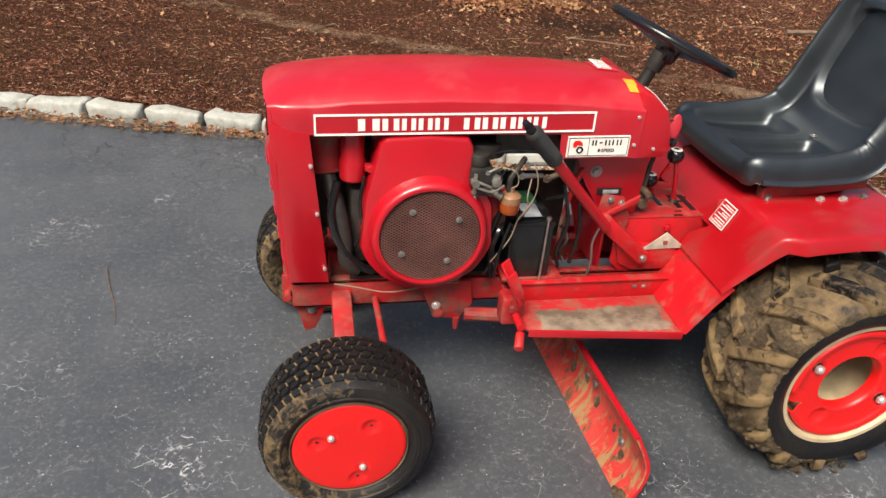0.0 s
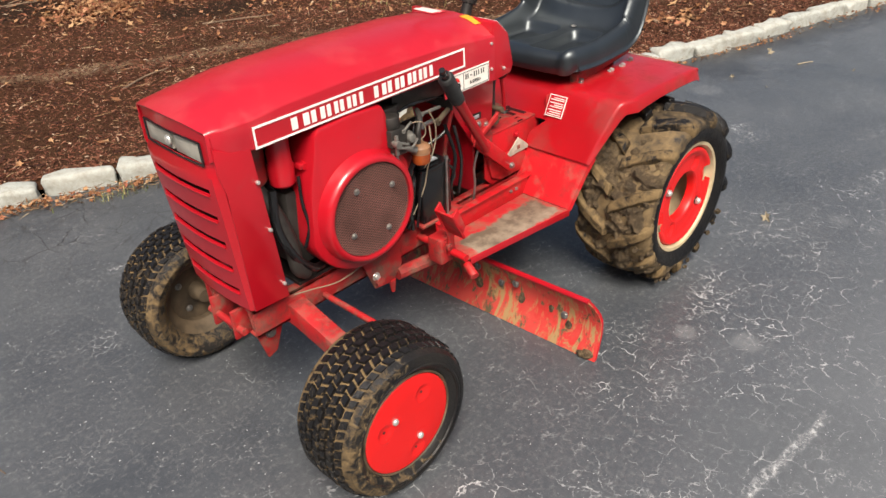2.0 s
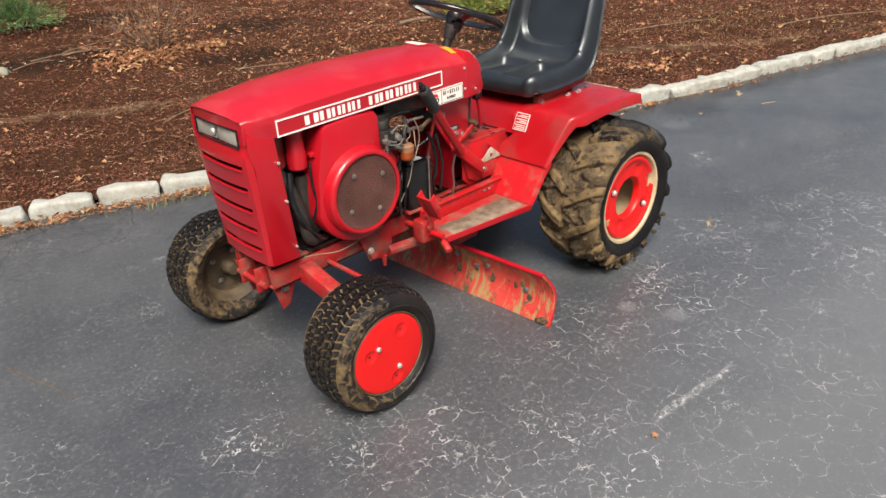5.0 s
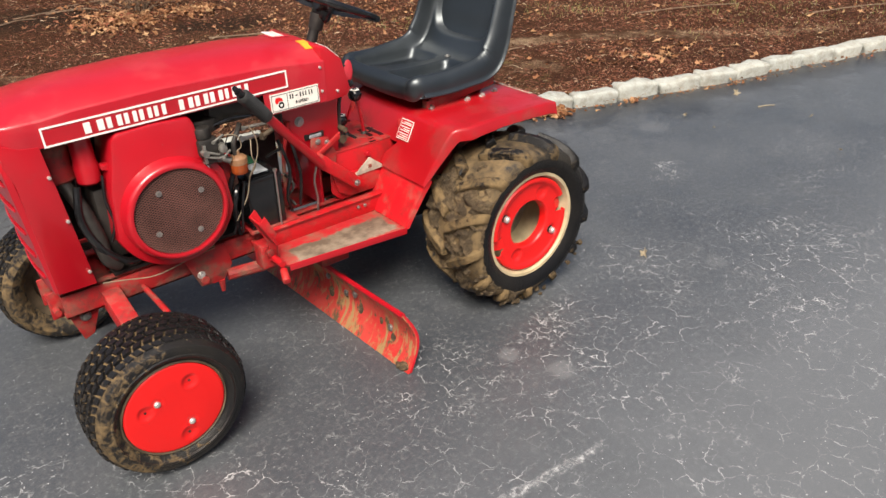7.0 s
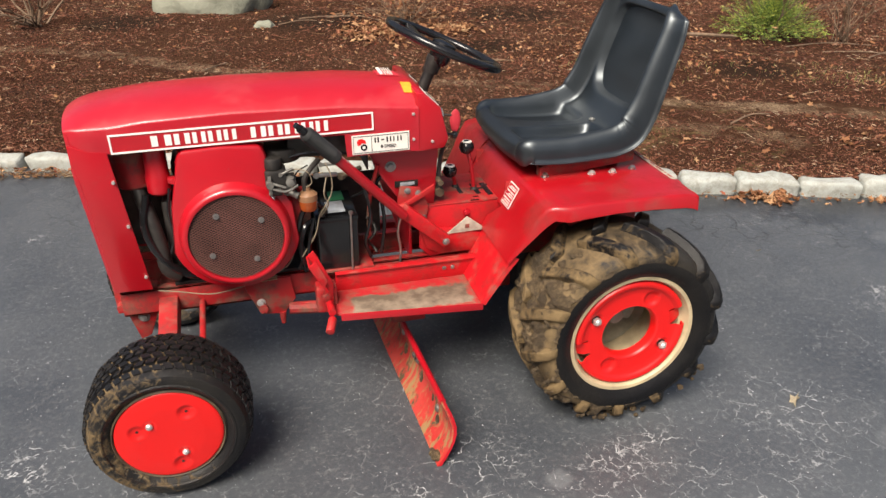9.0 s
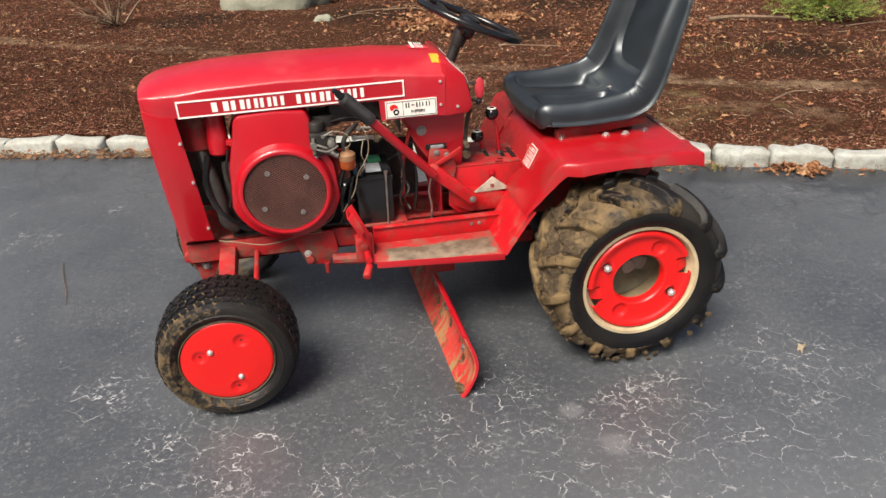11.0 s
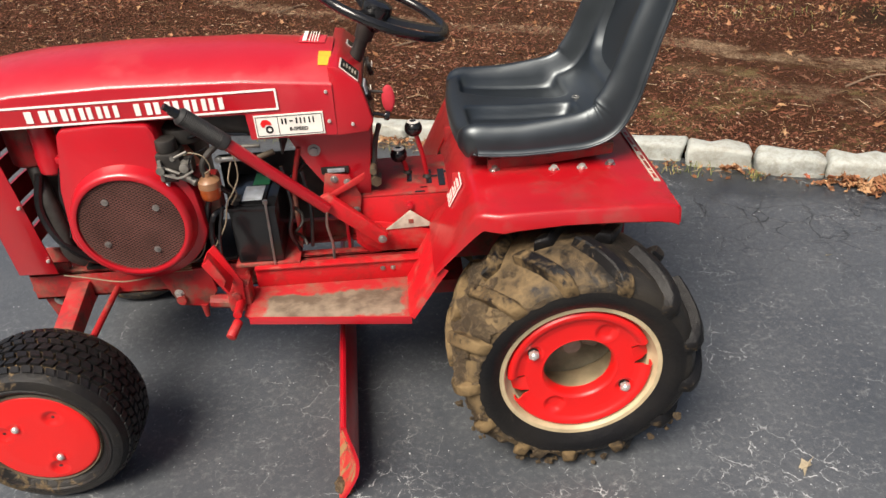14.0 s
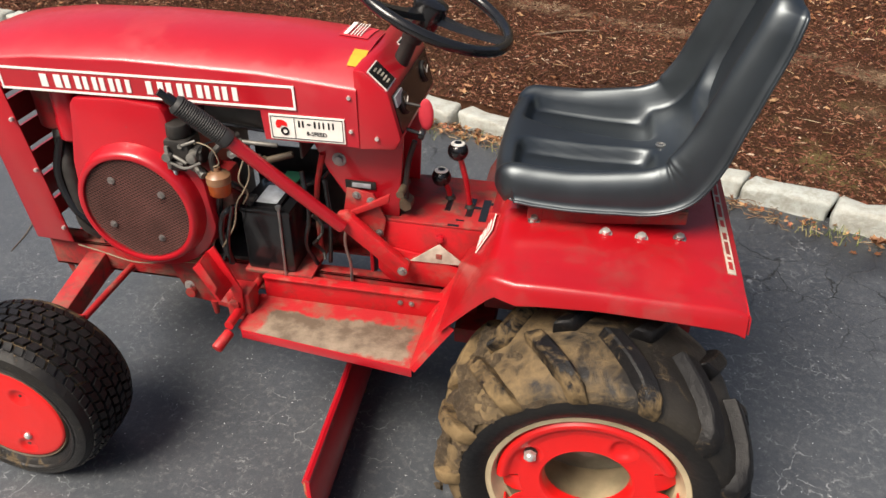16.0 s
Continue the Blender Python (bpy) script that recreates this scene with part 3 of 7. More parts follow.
def kerb_frame(x):
    """Foot of the kerb at x, with the way along it and the way into the bed."""
    along = Vector((0.1, kerb_y(x + 0.05) - kerb_y(x - 0.05), 0)).normalized()
    return Vector((x, kerb_y(x), 0)), along, Vector((-along.y, along.x, 0))


def bed_z(x, y):
    d = max(0.0, (y - kerb_y(x)) * 0.94)
    return 0.060 + 0.02 * min(d, 1.0) - 0.004 * d + 0.05 * (noise.noise(Vector((x * 0.7, y * 0.7, 3.1)))) + 0.022 * noise.noise(Vector((x * 3, y * 3, 7.7)))


bm = bmesh.new()
rows = []
for i in range(-24, 49):
    x = i * 0.25 if -16 <= i <= 36 else (-4 - (-16 - i) ** 2 * 1.2 if i < 0 else 9 + (i - 36) ** 2 * 0.8)
    xx = min(max(x, -5), 10)
    top = kerb_y(xx) + 0.13
    rows.append([bm.verts.new((x, top - d, 0)) for d in (0, 0.5, 1.5, 3, 6, 14, 70)])
for a, b in zip(rows, rows[1:]):
    for k in range(6):
        bm.faces.new((a[k], a[k + 1], b[k + 1], b[k]))
driveway = part("driveway", bm, ASPHALT, None, smooth=0)
tagged(driveway, "dark sealed asphalt driveway with pale hairline cracks", "driveway", kind="structure")

bm = bmesh.new()
dist = [0.0, 0.03] + [0.1 * k for k in range(1, 60)] + [6.2, 6.6, 7.1, 7.7, 8.4, 9.2, 10.2, 11.5, 13, 16, 22, 35, 60, 120]
stations = [-60, -30, -16, -10, -7] + [-5 + 0.12 * k for k in range(126)] + [11, 13, 17, 25, 45, 80]
rows = []
for x in stations:
    xx = min(max(x, -5), 10)
    foot, along, into = kerb_frame(xx)
    base = Vector((x, kerb_y(xx), 0)) + into * (0.085 + set_back(xx))
    row = []
    for d in dist:
        p = base + into * d
        p.z = bed_z(p.x, p.y) if d > 0 else 0.02
        row.append(bm.verts.new(p))
    rows.append(row)
for a, b in zip(rows, rows[1:]):
    for k in range(len(dist) - 1):
        bm.faces.new((a[k], a[k + 1], b[k + 1], b[k]))
ground = part("ground", bm, SOIL, None, smooth=60)
tagged(ground, "planting bed of dark red-brown bark mulch and soil", "mulch bed", kind="structure")

kerb = thing("kerb", (1.0, kerb_y(1.0), 0), "kerb of weathered pale granite blocks along the driveway", "kerb", kind="structure")


def stone_mesh(seed, length):
    """One rough granite block, worn round at its edges."""
    rnd = random.Random(seed)
    bm = bmesh.new()
    bmesh.ops.create_cube(bm, size=1.0)
    for v in bm.verts:
        v.co = Vector((v.co.x * length, v.co.y * 0.10, (v.co.z + 0.5) * 0.13 - 0.05))
        v.co += Vector((rnd.uniform(-0.006, 0.006), rnd.uniform(-0.009, 0.009), rnd.uniform(-0.007, 0.007)))
    bevelled(bm, 0.017, 2)
    bmesh.ops.subdivide_edges(bm, edges=[e for e in bm.edges if e.calc_length() > 0.07], cuts=2, use_grid_fill=True)
    for v in bm.verts:
        q = v.co * 14 + Vector((seed * 5.3, 0, 0))
        v.co += Vector((noise.noise(q), noise.noise(q + Vector((9, 0, 0))), noise.noise(q + Vector((0, 9, 0))))) * 0.018
    bmesh.ops.recalc_face_normals(bm, faces=bm.faces)
    me = bpy.data.meshes.new("stone")
    bm.to_mesh(me)
    bm.free()
    me.materials.append(GRANITE)
    me.shade_smooth()
    me.set_sharp_from_angle(angle=radians(50))
    return me


STONES = [(stone_mesh(s, ln), ln) for s, ln in ((1, 0.262), (2, 0.275), (3, 0.255), (4, 0.285), (5, 0.268), (6, 0.25))]
rnd = random.Random(11)
# joints between the blocks, along x
joints = [0.073 - 0.272 * k for k in range(13, 0, -1)] + [0.073 + 0.281 * k for k in range(8)] + [2.286, 2.535, 2.812, 3.09] + [3.09 + 0.272 * k for k in range(1, 21)]
for left, right in zip(joints, joints[1:]):
    me, ln = rnd.choice(STONES)
    mid = (left + right) / 2
    foot, along, into = kerb_frame(mid)
    ob = new("stone", me)
    ob.parent = kerb
    p = foot + into * (0.065 + set_back(mid) + rnd.uniform(-0.008, 0.008)) + Vector((0, 0, rnd.uniform(-0.008, 0.004)))
    ob.location = p - WHERE[kerb]
    ob.rotation_euler = (radians(rnd.uniform(-4, 4)), radians(rnd.uniform(-2, 2)), math.atan2(along.y, along.x) + radians(rnd.uniform(-2.5, 2.5)))
    ob.scale = (((right - left) / abs(along.x) - 0.012) / ln, 1.0 + rnd.uniform(-0.06, 0.08), rnd.uniform(0.86, 1.02))


def stuff(name, verts, faces, material, label, category):
    me = bpy.data.meshes.new(name)
    me.from_pydata(verts, [], faces)
    me.materials.append(material)
    ob = new(name, me)
    return tagged(ob, label, category, kind="stuff")


# the same bare and painted-dark patches, where chips are thinned
BARE_SHADED = [(1.1, 6.9, 0.65), (2.3, 5.55, 0.35), (3.0, 6.75, 0.6), (-0.6, 7.2, 0.5), (3.9, 4.3, 0.4), (2.15, 8.65, 0.6), (2.0, 5.68, 0.25)]


def chip_field():
    """Bark chips: small slivers, each a four-sided wedge, thickest near the kerb."""
    rg = np.random.RandomState(5)
    verts, faces = [], []
    count = 370000
    xs = rg.uniform(-4.2, 8.5, count)
    ds = 9.5 * rg.uniform(0.0, 1.0, count) ** 1.5
    for x, d in zip(xs, ds):
        _, along, into = kerb_frame(x)
        p = Vector((x, kerb_y(x), 0)) + into * (0.10 + set_back(x) + d)
        if noise.noise(Vector((p.x * 0.9, p.y * 1.4, 1.0))) < -0.25 and rg.rand() < 0.4:
            continue
        u, w = (p.x - 2.45) * 0.857 - (p.y - 4.00) * 0.515, (p.x - 2.45) * 0.515 + (p.y - 4.00) * 0.857
        u2, w2 = (p.x - 2.30) * 0.766 - (p.y - 3.66) * 0.643, (p.x - 2.30) * 0.643 + (p.y - 3.66) * 0.766
        if 0 < u2 < 1.25 and abs(w2) < 0.13 and noise.noise(Vector((p.x * 4, p.y * 4, 2))) > -0.1 and rg.rand() < 0.75:
            continue
        if 0 < u < 2.4 and abs(w + 0.05 * math.sin(u * 3)) < 0.08 + 0.09 * abs(noise.noise(Vector((u * 2.5, 0, 4)))) and rg.rand() < 0.93:
            continue
        if any((p.x - bx) ** 2 + (p.y - by) ** 2 < (br * 0.8) ** 2 for bx, by, br in BARE_SHADED) and rg.rand() < 0.75:
            continue
        far = 1.0 + 0.12 * d
        ln = rg.gamma(1.8, 0.0032) * far + 0.0028
        w = rg.uniform(0.18, 0.45) * ln * 0.6 + 0.0015
        a, b = rg.uniform(0, 6.283), rg.normal(0, 0.33)
        ax = Vector((math.cos(a) * math.cos(b), math.sin(a) * math.cos(b), math.sin(b)))
        side = Vector((-math.sin(a), math.cos(a), rg.normal(0, 0.4))) * w
        z = bed_z(p.x, p.y) + 0.004
        c = Vector((p.x, p.y, z))
        n = len(verts)
        verts += [c - ax * ln - side * 0.3, c - ax * ln * 0.5 + side, c + ax * ln, c + Vector((0, 0, w * 0.8 + 0.002))]
        faces += [(n, n + 1, n + 3), (n + 1, n + 2, n + 3), (n + 2, n, n + 3)]
    return verts, faces


stuff("bark_mulch", *chip_field(), CHIP, "loose red-brown bark chips spread over the bed", "mulch")


def leaf_at(verts, faces, c, size, rg):
    """A curled dry leaf of five lobes, given a little body by its curl."""
    a = rg.uniform(0, 6.283)
    t = Matrix.Rotation(a, 3, "Z") @ Matrix.Rotation(rg.normal(0, 0.45), 3, "X") @ Matrix.Rotation(rg.normal(0, 0.45), 3, "Y")
    n = len(verts)
    verts.append(c + t @ Vector((0, 0, -0.05 * size)))
    k = 10
    for i in range(k):
        b = 6.283 * i / k
        r = size * (0.62 if i % 2 else 0.34) * rg.uniform(0.75, 1.2) * (1.35 if i == 1 else 1)
        verts.append(c + t @ Vector((math.cos(b) * r, math.sin(b) * r * 0.75, size * rg.uniform(0.02, 0.28))))
    for i in range(k):
        faces.append((n, n + 1 + i, n + 1 + (i + 1) % k))


def leaf_litter(seed, spots):
    rg = np.random.RandomState(seed)
    verts, faces = [], []
    for x, d, size in spots(rg):
        _, along, into = kerb_frame(x)
        p = Vector((x, kerb_y(x), 0)) + into * d
        p.z = (bed_z(p.x, p.y) + 0.012) if d > set_back(x) + 0.1 else 0.008 + 0.02 * rg.rand() * (d > -0.02)
        leaf_at(verts, faces, p, size, rg)
    return verts, faces


stuff("leaf_litter", *leaf_litter(8, lambda rg: [(rg.uniform(-4, 8), 0.15 + 8.5 * rg.rand() ** 1.3, rg.uniform(0.02, 0.045)) for _ in range(1500)]
                                  + [(rg.normal(3.6, 0.25), 0.3 + abs(rg.normal(0, 0.25)), 0.05) for _ in range(30)]
                                  + [(0.45 + rg.normal(0, 0.17), 3.2 + rg.normal(0, 0.20), 0.05) for _ in range(330)] + [(1.02 + rg.normal(0, 0.11), 3.40 + rg.normal(0, 0.10), 0.055) for _ in range(130)] + [(2.6 + rg.normal(0, 0.6), 2.9 + rg.normal(0, 0.5), 0.03) for _ in range(400)]),
      LEAF, "scattered dry brown leaves lying on the mulch", "leaves")
stuff("gutter_litter", *leaf_litter(9, lambda rg: [(x, set_back(x) - 0.005 - abs(rg.normal(0, 0.035)), rg.uniform(0.008, 0.024)) for x in rg.uniform(-3.5, 7, 900)]
                                    + [(rg.normal(2.64, 0.065), 0.005 - abs(rg.normal(0.0, 0.045)), rg.uniform(0.025, 0.05)) for _ in range(75)]
                                    + [(rg.normal(2.15, 0.05), 0.01 - abs(rg.normal(0.0, 0.02)), 0.06) for _ in range(4)] + [(rg.normal(3.14, 0.05), -0.02 - abs(rg.normal(0.0, 0.02)), 0.04) for _ in range(9)]
                                    + [(x, set_back(x) - 0.085 * rg.rand(), rg.uniform(0.010, 0.034)) for x in rg.uniform(-2.2, 1.6, 750)]),
      LEAF, "crumbled tan leaf litter along the foot of the kerb", "leaves")


def grass_field():
    rg = np.random.RandomState(3)
    verts, faces = [], []
    patches = [(0.75, -0.02, 0.22, 0.03, 60), (0.35, -0.02, 0.05, 0.02, 50), (2.04, -0.01, 0.05, 0.02, 50), (2.29, -0.01, 0.02, 0.015, 40), (5.2, 1.2, 0.5, 0.3, 500), (3.9, 1.9, 0.3, 0.2, 260),
               (2.6, 2.2, 0.35, 0.2, 200), (6.5, 3.0, 0.8, 0.3, 700), (5.9, 0.5, 0.5, 0.2, 200)]
    for x0, d0, sx, sd, count in patches:
        for _ in range(count):
            x, d = rg.normal(x0, sx), rg.normal(d0, sd)
            if -0.1 > d or (d0 < 0.05 and d > 0.0):
                d = set_back(x) - abs(d)
            _, along, into = kerb_frame(x)
            p = Vector((x, kerb_y(x), 0)) + into * d
            p.z = bed_z(p.x, p.y) if d > set_back(x) + 0.1 else 0.0
            h, a = rg.uniform(0.012, 0.035), rg.uniform(0, 6.283)
            q = Vector((math.cos(a), math.sin(a), 0))
            w = Vector((-q.y, q.x, 0)) * 0.0016
            n = len(verts)
            verts += [p - w, p + w, p + q * h * 0.4 + Vector((0, 0, h * 0.8)) + w * 0.7, p + q * h * 0.4 + Vector((0, 0, h * 0.8)) - w * 0.7, p + q * h * 1.1 + Vector((0, 0, h))]
            faces += [(n, n + 1, n + 2, n + 3), (n + 3, n + 2, n + 4)]
    return verts, faces


def strand_field():
    """Straw and pine needles caught before the kerb, and thin twigs strewn through the mulch."""
    rg = np.random.RandomState(14)
    verts, faces = [], []
    spots = [(x, set_back(x) - 0.10 * rg.rand(), rg.uniform(0.02, 0.07), 0.0011) for x in rg.uniform(-2.4, 1.9, 1500)]
    spots += [(x, -0.05 * rg.rand(), rg.uniform(0.015, 0.05), 0.001) for x in rg.uniform(1.9, 6.0, 160)]
    spots += [(rg.uniform(-4, 8), 0.2 + 6.5 * rg.rand() ** 1.4, rg.uniform(0.03, 0.14), 0.0010) for _ in range(3000)]
    for x, d, ln, r in spots:
        _, along, into = kerb_frame(x)
        p = Vector((x, kerb_y(x), 0)) + into * d
        if d > set_back(x) + 0.1:
            p.z = bed_z(p.x, p.y) + 0.010
            r *= 1 + 0.10 * d
        else:
            p.z = 0.004 + 0.02 * rg.rand()
        a, bend = rg.uniform(0, 6.283), rg.normal(0, 0.5)
        p1 = p + Vector((math.cos(a), math.sin(a), rg.normal(0.05, 0.12))) * ln * 0.5
        p2 = p1 + Vector((math.cos(a + bend), math.sin(a + bend), rg.normal(0.0, 0.12))) * ln * 0.5
        w = Vector((-math.sin(a), math.cos(a), 0)) * r
        up = Vector((0, 0, r * 1.6))
        n = len(verts)
        verts += [p - w, p + w, p + up, p1 - w, p1 + w, p1 + up, p2]
        for q, (i, j) in enumerate(((0, 2), (2, 1), (1, 0))):
            faces.append((n + i, n + j, n + 3 + j, n + 3 + i))
            faces.append((n + 3 + i, n + 3 + j, n + 6))
    return verts, faces


stuff("straw_and_twigs", *strand_field(), STRAW, "pale straw and thin twigs strewn over mulch and gutter", "straw")
stuff("grass_tufts", *grass_field(), GRASS, "thin yellow-green grass tufts in the bed and gutter", "grass")


def branching(seed, base, reach, count, lean, r0=0.006):
    """A thicket of forked dry stems from one root."""
    rg = random.Random(seed)
    out = []
    for _ in range(count):
        a, tilt = rg.uniform(0, 6.283), rg.uniform(0.25, 1.25)
        d = Vector((math.cos(a) * math.sin(tilt), math.sin(a) * math.sin(tilt), math.cos(tilt))) + Vector(lean)
        ln = reach * rg.uniform(0.5, 1.0)
        p0 = Vector(base) + Vector((rg.uniform(-0.05, 0.05), rg.uniform(-0.05, 0.05), 0))
        mid = p0 + d * ln * 0.5 + Vector((rg.uniform(-1, 1), rg.uniform(-1, 1), rg.uniform(-0.3, 0.6))) * ln * 0.12
        end = p0 + d * ln + Vector((0, 0, -0.12 * ln))
        out.append(tube([p0, mid, end], r0, steps=4, per=3, taper=0.3))
        for _ in range(3):
            q = mid.lerp(end, rg.uniform(0, 0.8))
            e = q + (d + Vector((rg.uniform(-0.9, 0.9), rg.uniform(-0.9, 0.9), rg.uniform(-0.4, 0.6)))) * ln * 0.3
            out.append(tube([q, q.lerp(e, 0.5) + Vector((0, 0, 0.02)), e], r0 * 0.55, steps=4, per=2, taper=0.3))
    return merged(*out)


def shrub(name, at, reach, count, seed, label, leaves=0, r0=0.006, lean=(0, 0, 0)):
    at = (at[0], at[1], bed_z(at[0], at[1]) - 0.02)
    root = thing(name, at, label, "shrub")
    tagged(part("stem_thicket", branching(seed, at, reach, count, lean, r0), TWIG, root), kind="stuff")
    if leaves:
        rg = np.random.RandomState(seed)
        verts, faces = [], []
        for _ in range(leaves):
            v = Vector((rg.normal(0, reach * 0.5), rg.normal(0, reach * 0.45), abs(rg.normal(0, reach * 0.3))))
            leaf_at(verts, faces, Vector(at) + v, rg.uniform(0.02, 0.05), rg)
        me = bpy.data.meshes.new("dead_leaves")
        me.from_pydata([v - Vector(at) for v in verts], [], faces)
        me.materials.append(LEAF)
        ob = new("dead_leaves", me)
        ob.parent = root
    return root


shrub("dry_shrub", (1.86, 6.55, 0), 0.66, 46, 4, "bare brown twiggy shrub with dead leaves on the mulch", leaves=330, r0=0.0036)
shrub("bare_bush", (-1.32, 7.3, 0), 0.6, 14, 6, "bare dark-stemmed bush rooted in the mulch", r0=0.012)
shrub("dead_brush", (5.15, 4.90, 0), 0.75, 22, 9, "low tangle of pale dead brush on the bed", leaves=60, r0=0.004)


def evergreen(name, at, size, count, seed, label, category, material=NEEDLE):
    """An evergreen bush: stems, with many flat sprays of small leaves round them."""
    z = bed_z(at[0], at[1])
    root = thing(name, (at[0], at[1], z), label, category)
    tagged(part("stem_thicket", branching(seed, (at[0], at[1], z), size * 0.9, 16, (0, 0, 0.35), 0.008), BARK, root), kind="stuff")
    rg = np.random.RandomState(seed)
    verts, faces = [], []
    for _ in range(count):
        a, t = rg.uniform(0, 6.283), rg.uniform(0.05, 1.5)
        r = size * rg.uniform(0.35, 1.0) * (0.8 + 0.35 * noise.noise(Vector((math.cos(a) * 2, math.sin(a) * 2, t * 2))))
        c = Vector((math.cos(a) * math.sin(t) * r, math.sin(a) * math.sin(t) * r, math.cos(t) * r * 0.75 + 0.04))
        out = c.normalized() + Vector((rg.normal(0, 0.3), rg.normal(0, 0.3), rg.normal(-0.1, 0.3)))
        out.normalize()
        side = out.cross(Vector((rg.normal(0, 0.3), rg.normal(0, 0.3), 1))).normalized()
        ln = rg.uniform(0.05, 0.10)
        for k in range(7):
            f = k / 6
            s = (1 if k % 2 else -1)
            b0 = c + out * ln * f
            tip = b0 + (out * 0.6 + side * s * 0.8).normalized() * (0.026 - 0.012 * f) + Vector((0, 0, rg.normal(0, 0.004)))
            w = out * 0.0045
            n = len(verts)
            verts += [b0 - w, b0 + w, tip + w * 0.3, b0 + (tip - b0) * 0.5 + Vector((0, 0, 0.003))]
            faces += [(n, n + 1, n + 3), (n + 1, n + 2, n + 3), (n + 2, n, n + 3)]
    me = bpy.data.meshes.new("leaves")
    me.from_pydata(verts, [], faces)
    me.materials.append(material)
    ob = new("leaves", me)
    ob.parent = root
    return root


evergreen("evergreen_bush", (4.66, 5.16), 0.48, 1500, 21, "bright yellow-green evergreen bush growing from the mulch", "bush")


def boulder(name, at, size, seed, label):
    bm = bmesh.new()
    bmesh.ops.create_icosphere(bm, subdivisions=4, radius=1.0)
    for v in bm.verts:
        q = v.co * 1.3 + Vector((seed, 0, 0))
        d = 1 + 0.28 * noise.noise(q) + 0.1 * noise.noise(q * 3)
        v.co = Vector((v.co.x * size[0], v.co.y * size[1], v.co.z * size[2])) * d
    bmesh.ops.translate(bm, verts=bm.verts, vec=at)
    return tagged(part(name, bm, ROCK, None, at=at, smooth=50), label, "rock")


evergreen("low_evergreen", (1.40, 8.72), 0.52, 1500, 33, "dark-green evergreen shrub behind the mulch", "bush", NEEDLE_DARK)
boulder("boulder", (0.19, 7.75, 0.2), (0.50, 0.36, 0.5), 2.0, "pale grey-green boulder half sunk in the mulch")
boulder("stone_lump", (0.62, 6.72, 0.07), (0.09, 0.07, 0.05), 5.0, "small pale stone lying on the mulch")

# sticks and scraps
def stick(name, pts, r, label, mat=TWIG):
    pts = [Vector(p) for p in pts]
    pts = [Vector((p.x, p.y, (bed_z(p.x, p.y) if p.y > kerb_y(p.x) + 0.1 else 0.0) + r + p.z)) for p in pts]
    return tagged(part(name, tube(pts, r, steps=7, per=4, taper=0.6), mat, None, at=pts[0]), label, "twig")


stick("fallen_branch", [(3.75, 5.35, 0.02), (4.0, 5.3, 0.03), (4.35, 5.15, 0.02)], 0.02, "pale bare fallen branch lying on the mulch")
stick("driveway_twig", [(-0.63, 2.34, 0), (-0.60, 2.22, 0.004), (-0.56, 2.10, 0), (-0.54, 2.0, 0)], 0.002, "thin dark twig lying on the asphalt", BARK)
for k, (x, d, ln, a) in enumerate([(0.9, 1.3, 0.35, 0.3), (1.9, 2.5, 0.5, -0.6), (3.0, 0.9, 0.3, 0.2), (4.6, 1.5, 0.9, -0.42), (5.6, 0.9, 1.1, -0.5), (0.1, 1.9, 0.3, 0.9), (3.3, 3.3, 0.5, 0.1), (1.2, 4.0, 0.5, -0.3), (4.75, 2.75, 0.6, -0.35), (5.0, 2.6, 0.5, 0.25), (4.6, 2.95, 0.7, -0.2), (5.3, 2.5, 0.3, 1.1), (0.75, 3.7, 0.35, 0.1), (0.95, 3.95, 0.5, -0.2), (1.3, 4.3, 0.6, 0.2)]):
    p = Vector((x, kerb_y(x) + d, 0))
    q = Vector((math.cos(a), math.sin(a), 0)) * ln
    stick("fallen_stick", [p, p + q * 0.5 + Vector((0.02, 0.03, 0.01)), p + q], 0.006, "short dry stick lying on the mulch")


def driveway_leaf(at, size, seed, material=None, label="small curled brown leaf lying on the asphalt"):
    verts, faces = [], []
    leaf_at(verts, faces, Vector((0, 0, 0.008)), size, np.random.RandomState(seed))
    me = bpy.data.meshes.new("fallen_leaf")
    me.from_pydata(verts, [], faces)
    me.materials.append(material or LEAF)
    ob = new("fallen_leaf", me)
    ob.location = at
    return tagged(ob, label, "leaf", "leaves on the driveway")


for k, (x, y, s) in enumerate([(1.80, 1.15, 0.036), (0.50, 0.62, 0.022)]):
    driveway_leaf((x, y, 0), s, k, SCRAP if k == 0 else LEAF, "small curled tan leaf lying on the asphalt" if k == 0 else "small curled brown leaf lying on the asphalt")
for k, (x, y, s) in enumerate([(3.67, 1.95, 0.05), (3.24, 0.81, 0.022), (3.16, 1.93, 0.022), (3.10, 1.72, 0.018), (3.61, 1.47, 0.02), (3.27, 1.15, 0.018), (3.73, 0.91, 0.016), (2.28, 1.98, 0.016)]):
    driveway_leaf((x, y, 0), s, k + 20, SCRAP, "bleached pale leaf scrap lying on the asphalt")
stick("pale_twig", [(3.557, 1.743, 0), (3.60, 1.722, 0.003), (3.65, 1.699, 0)], 0.004, "short bleached twig lying on the asphalt", SCRAP)


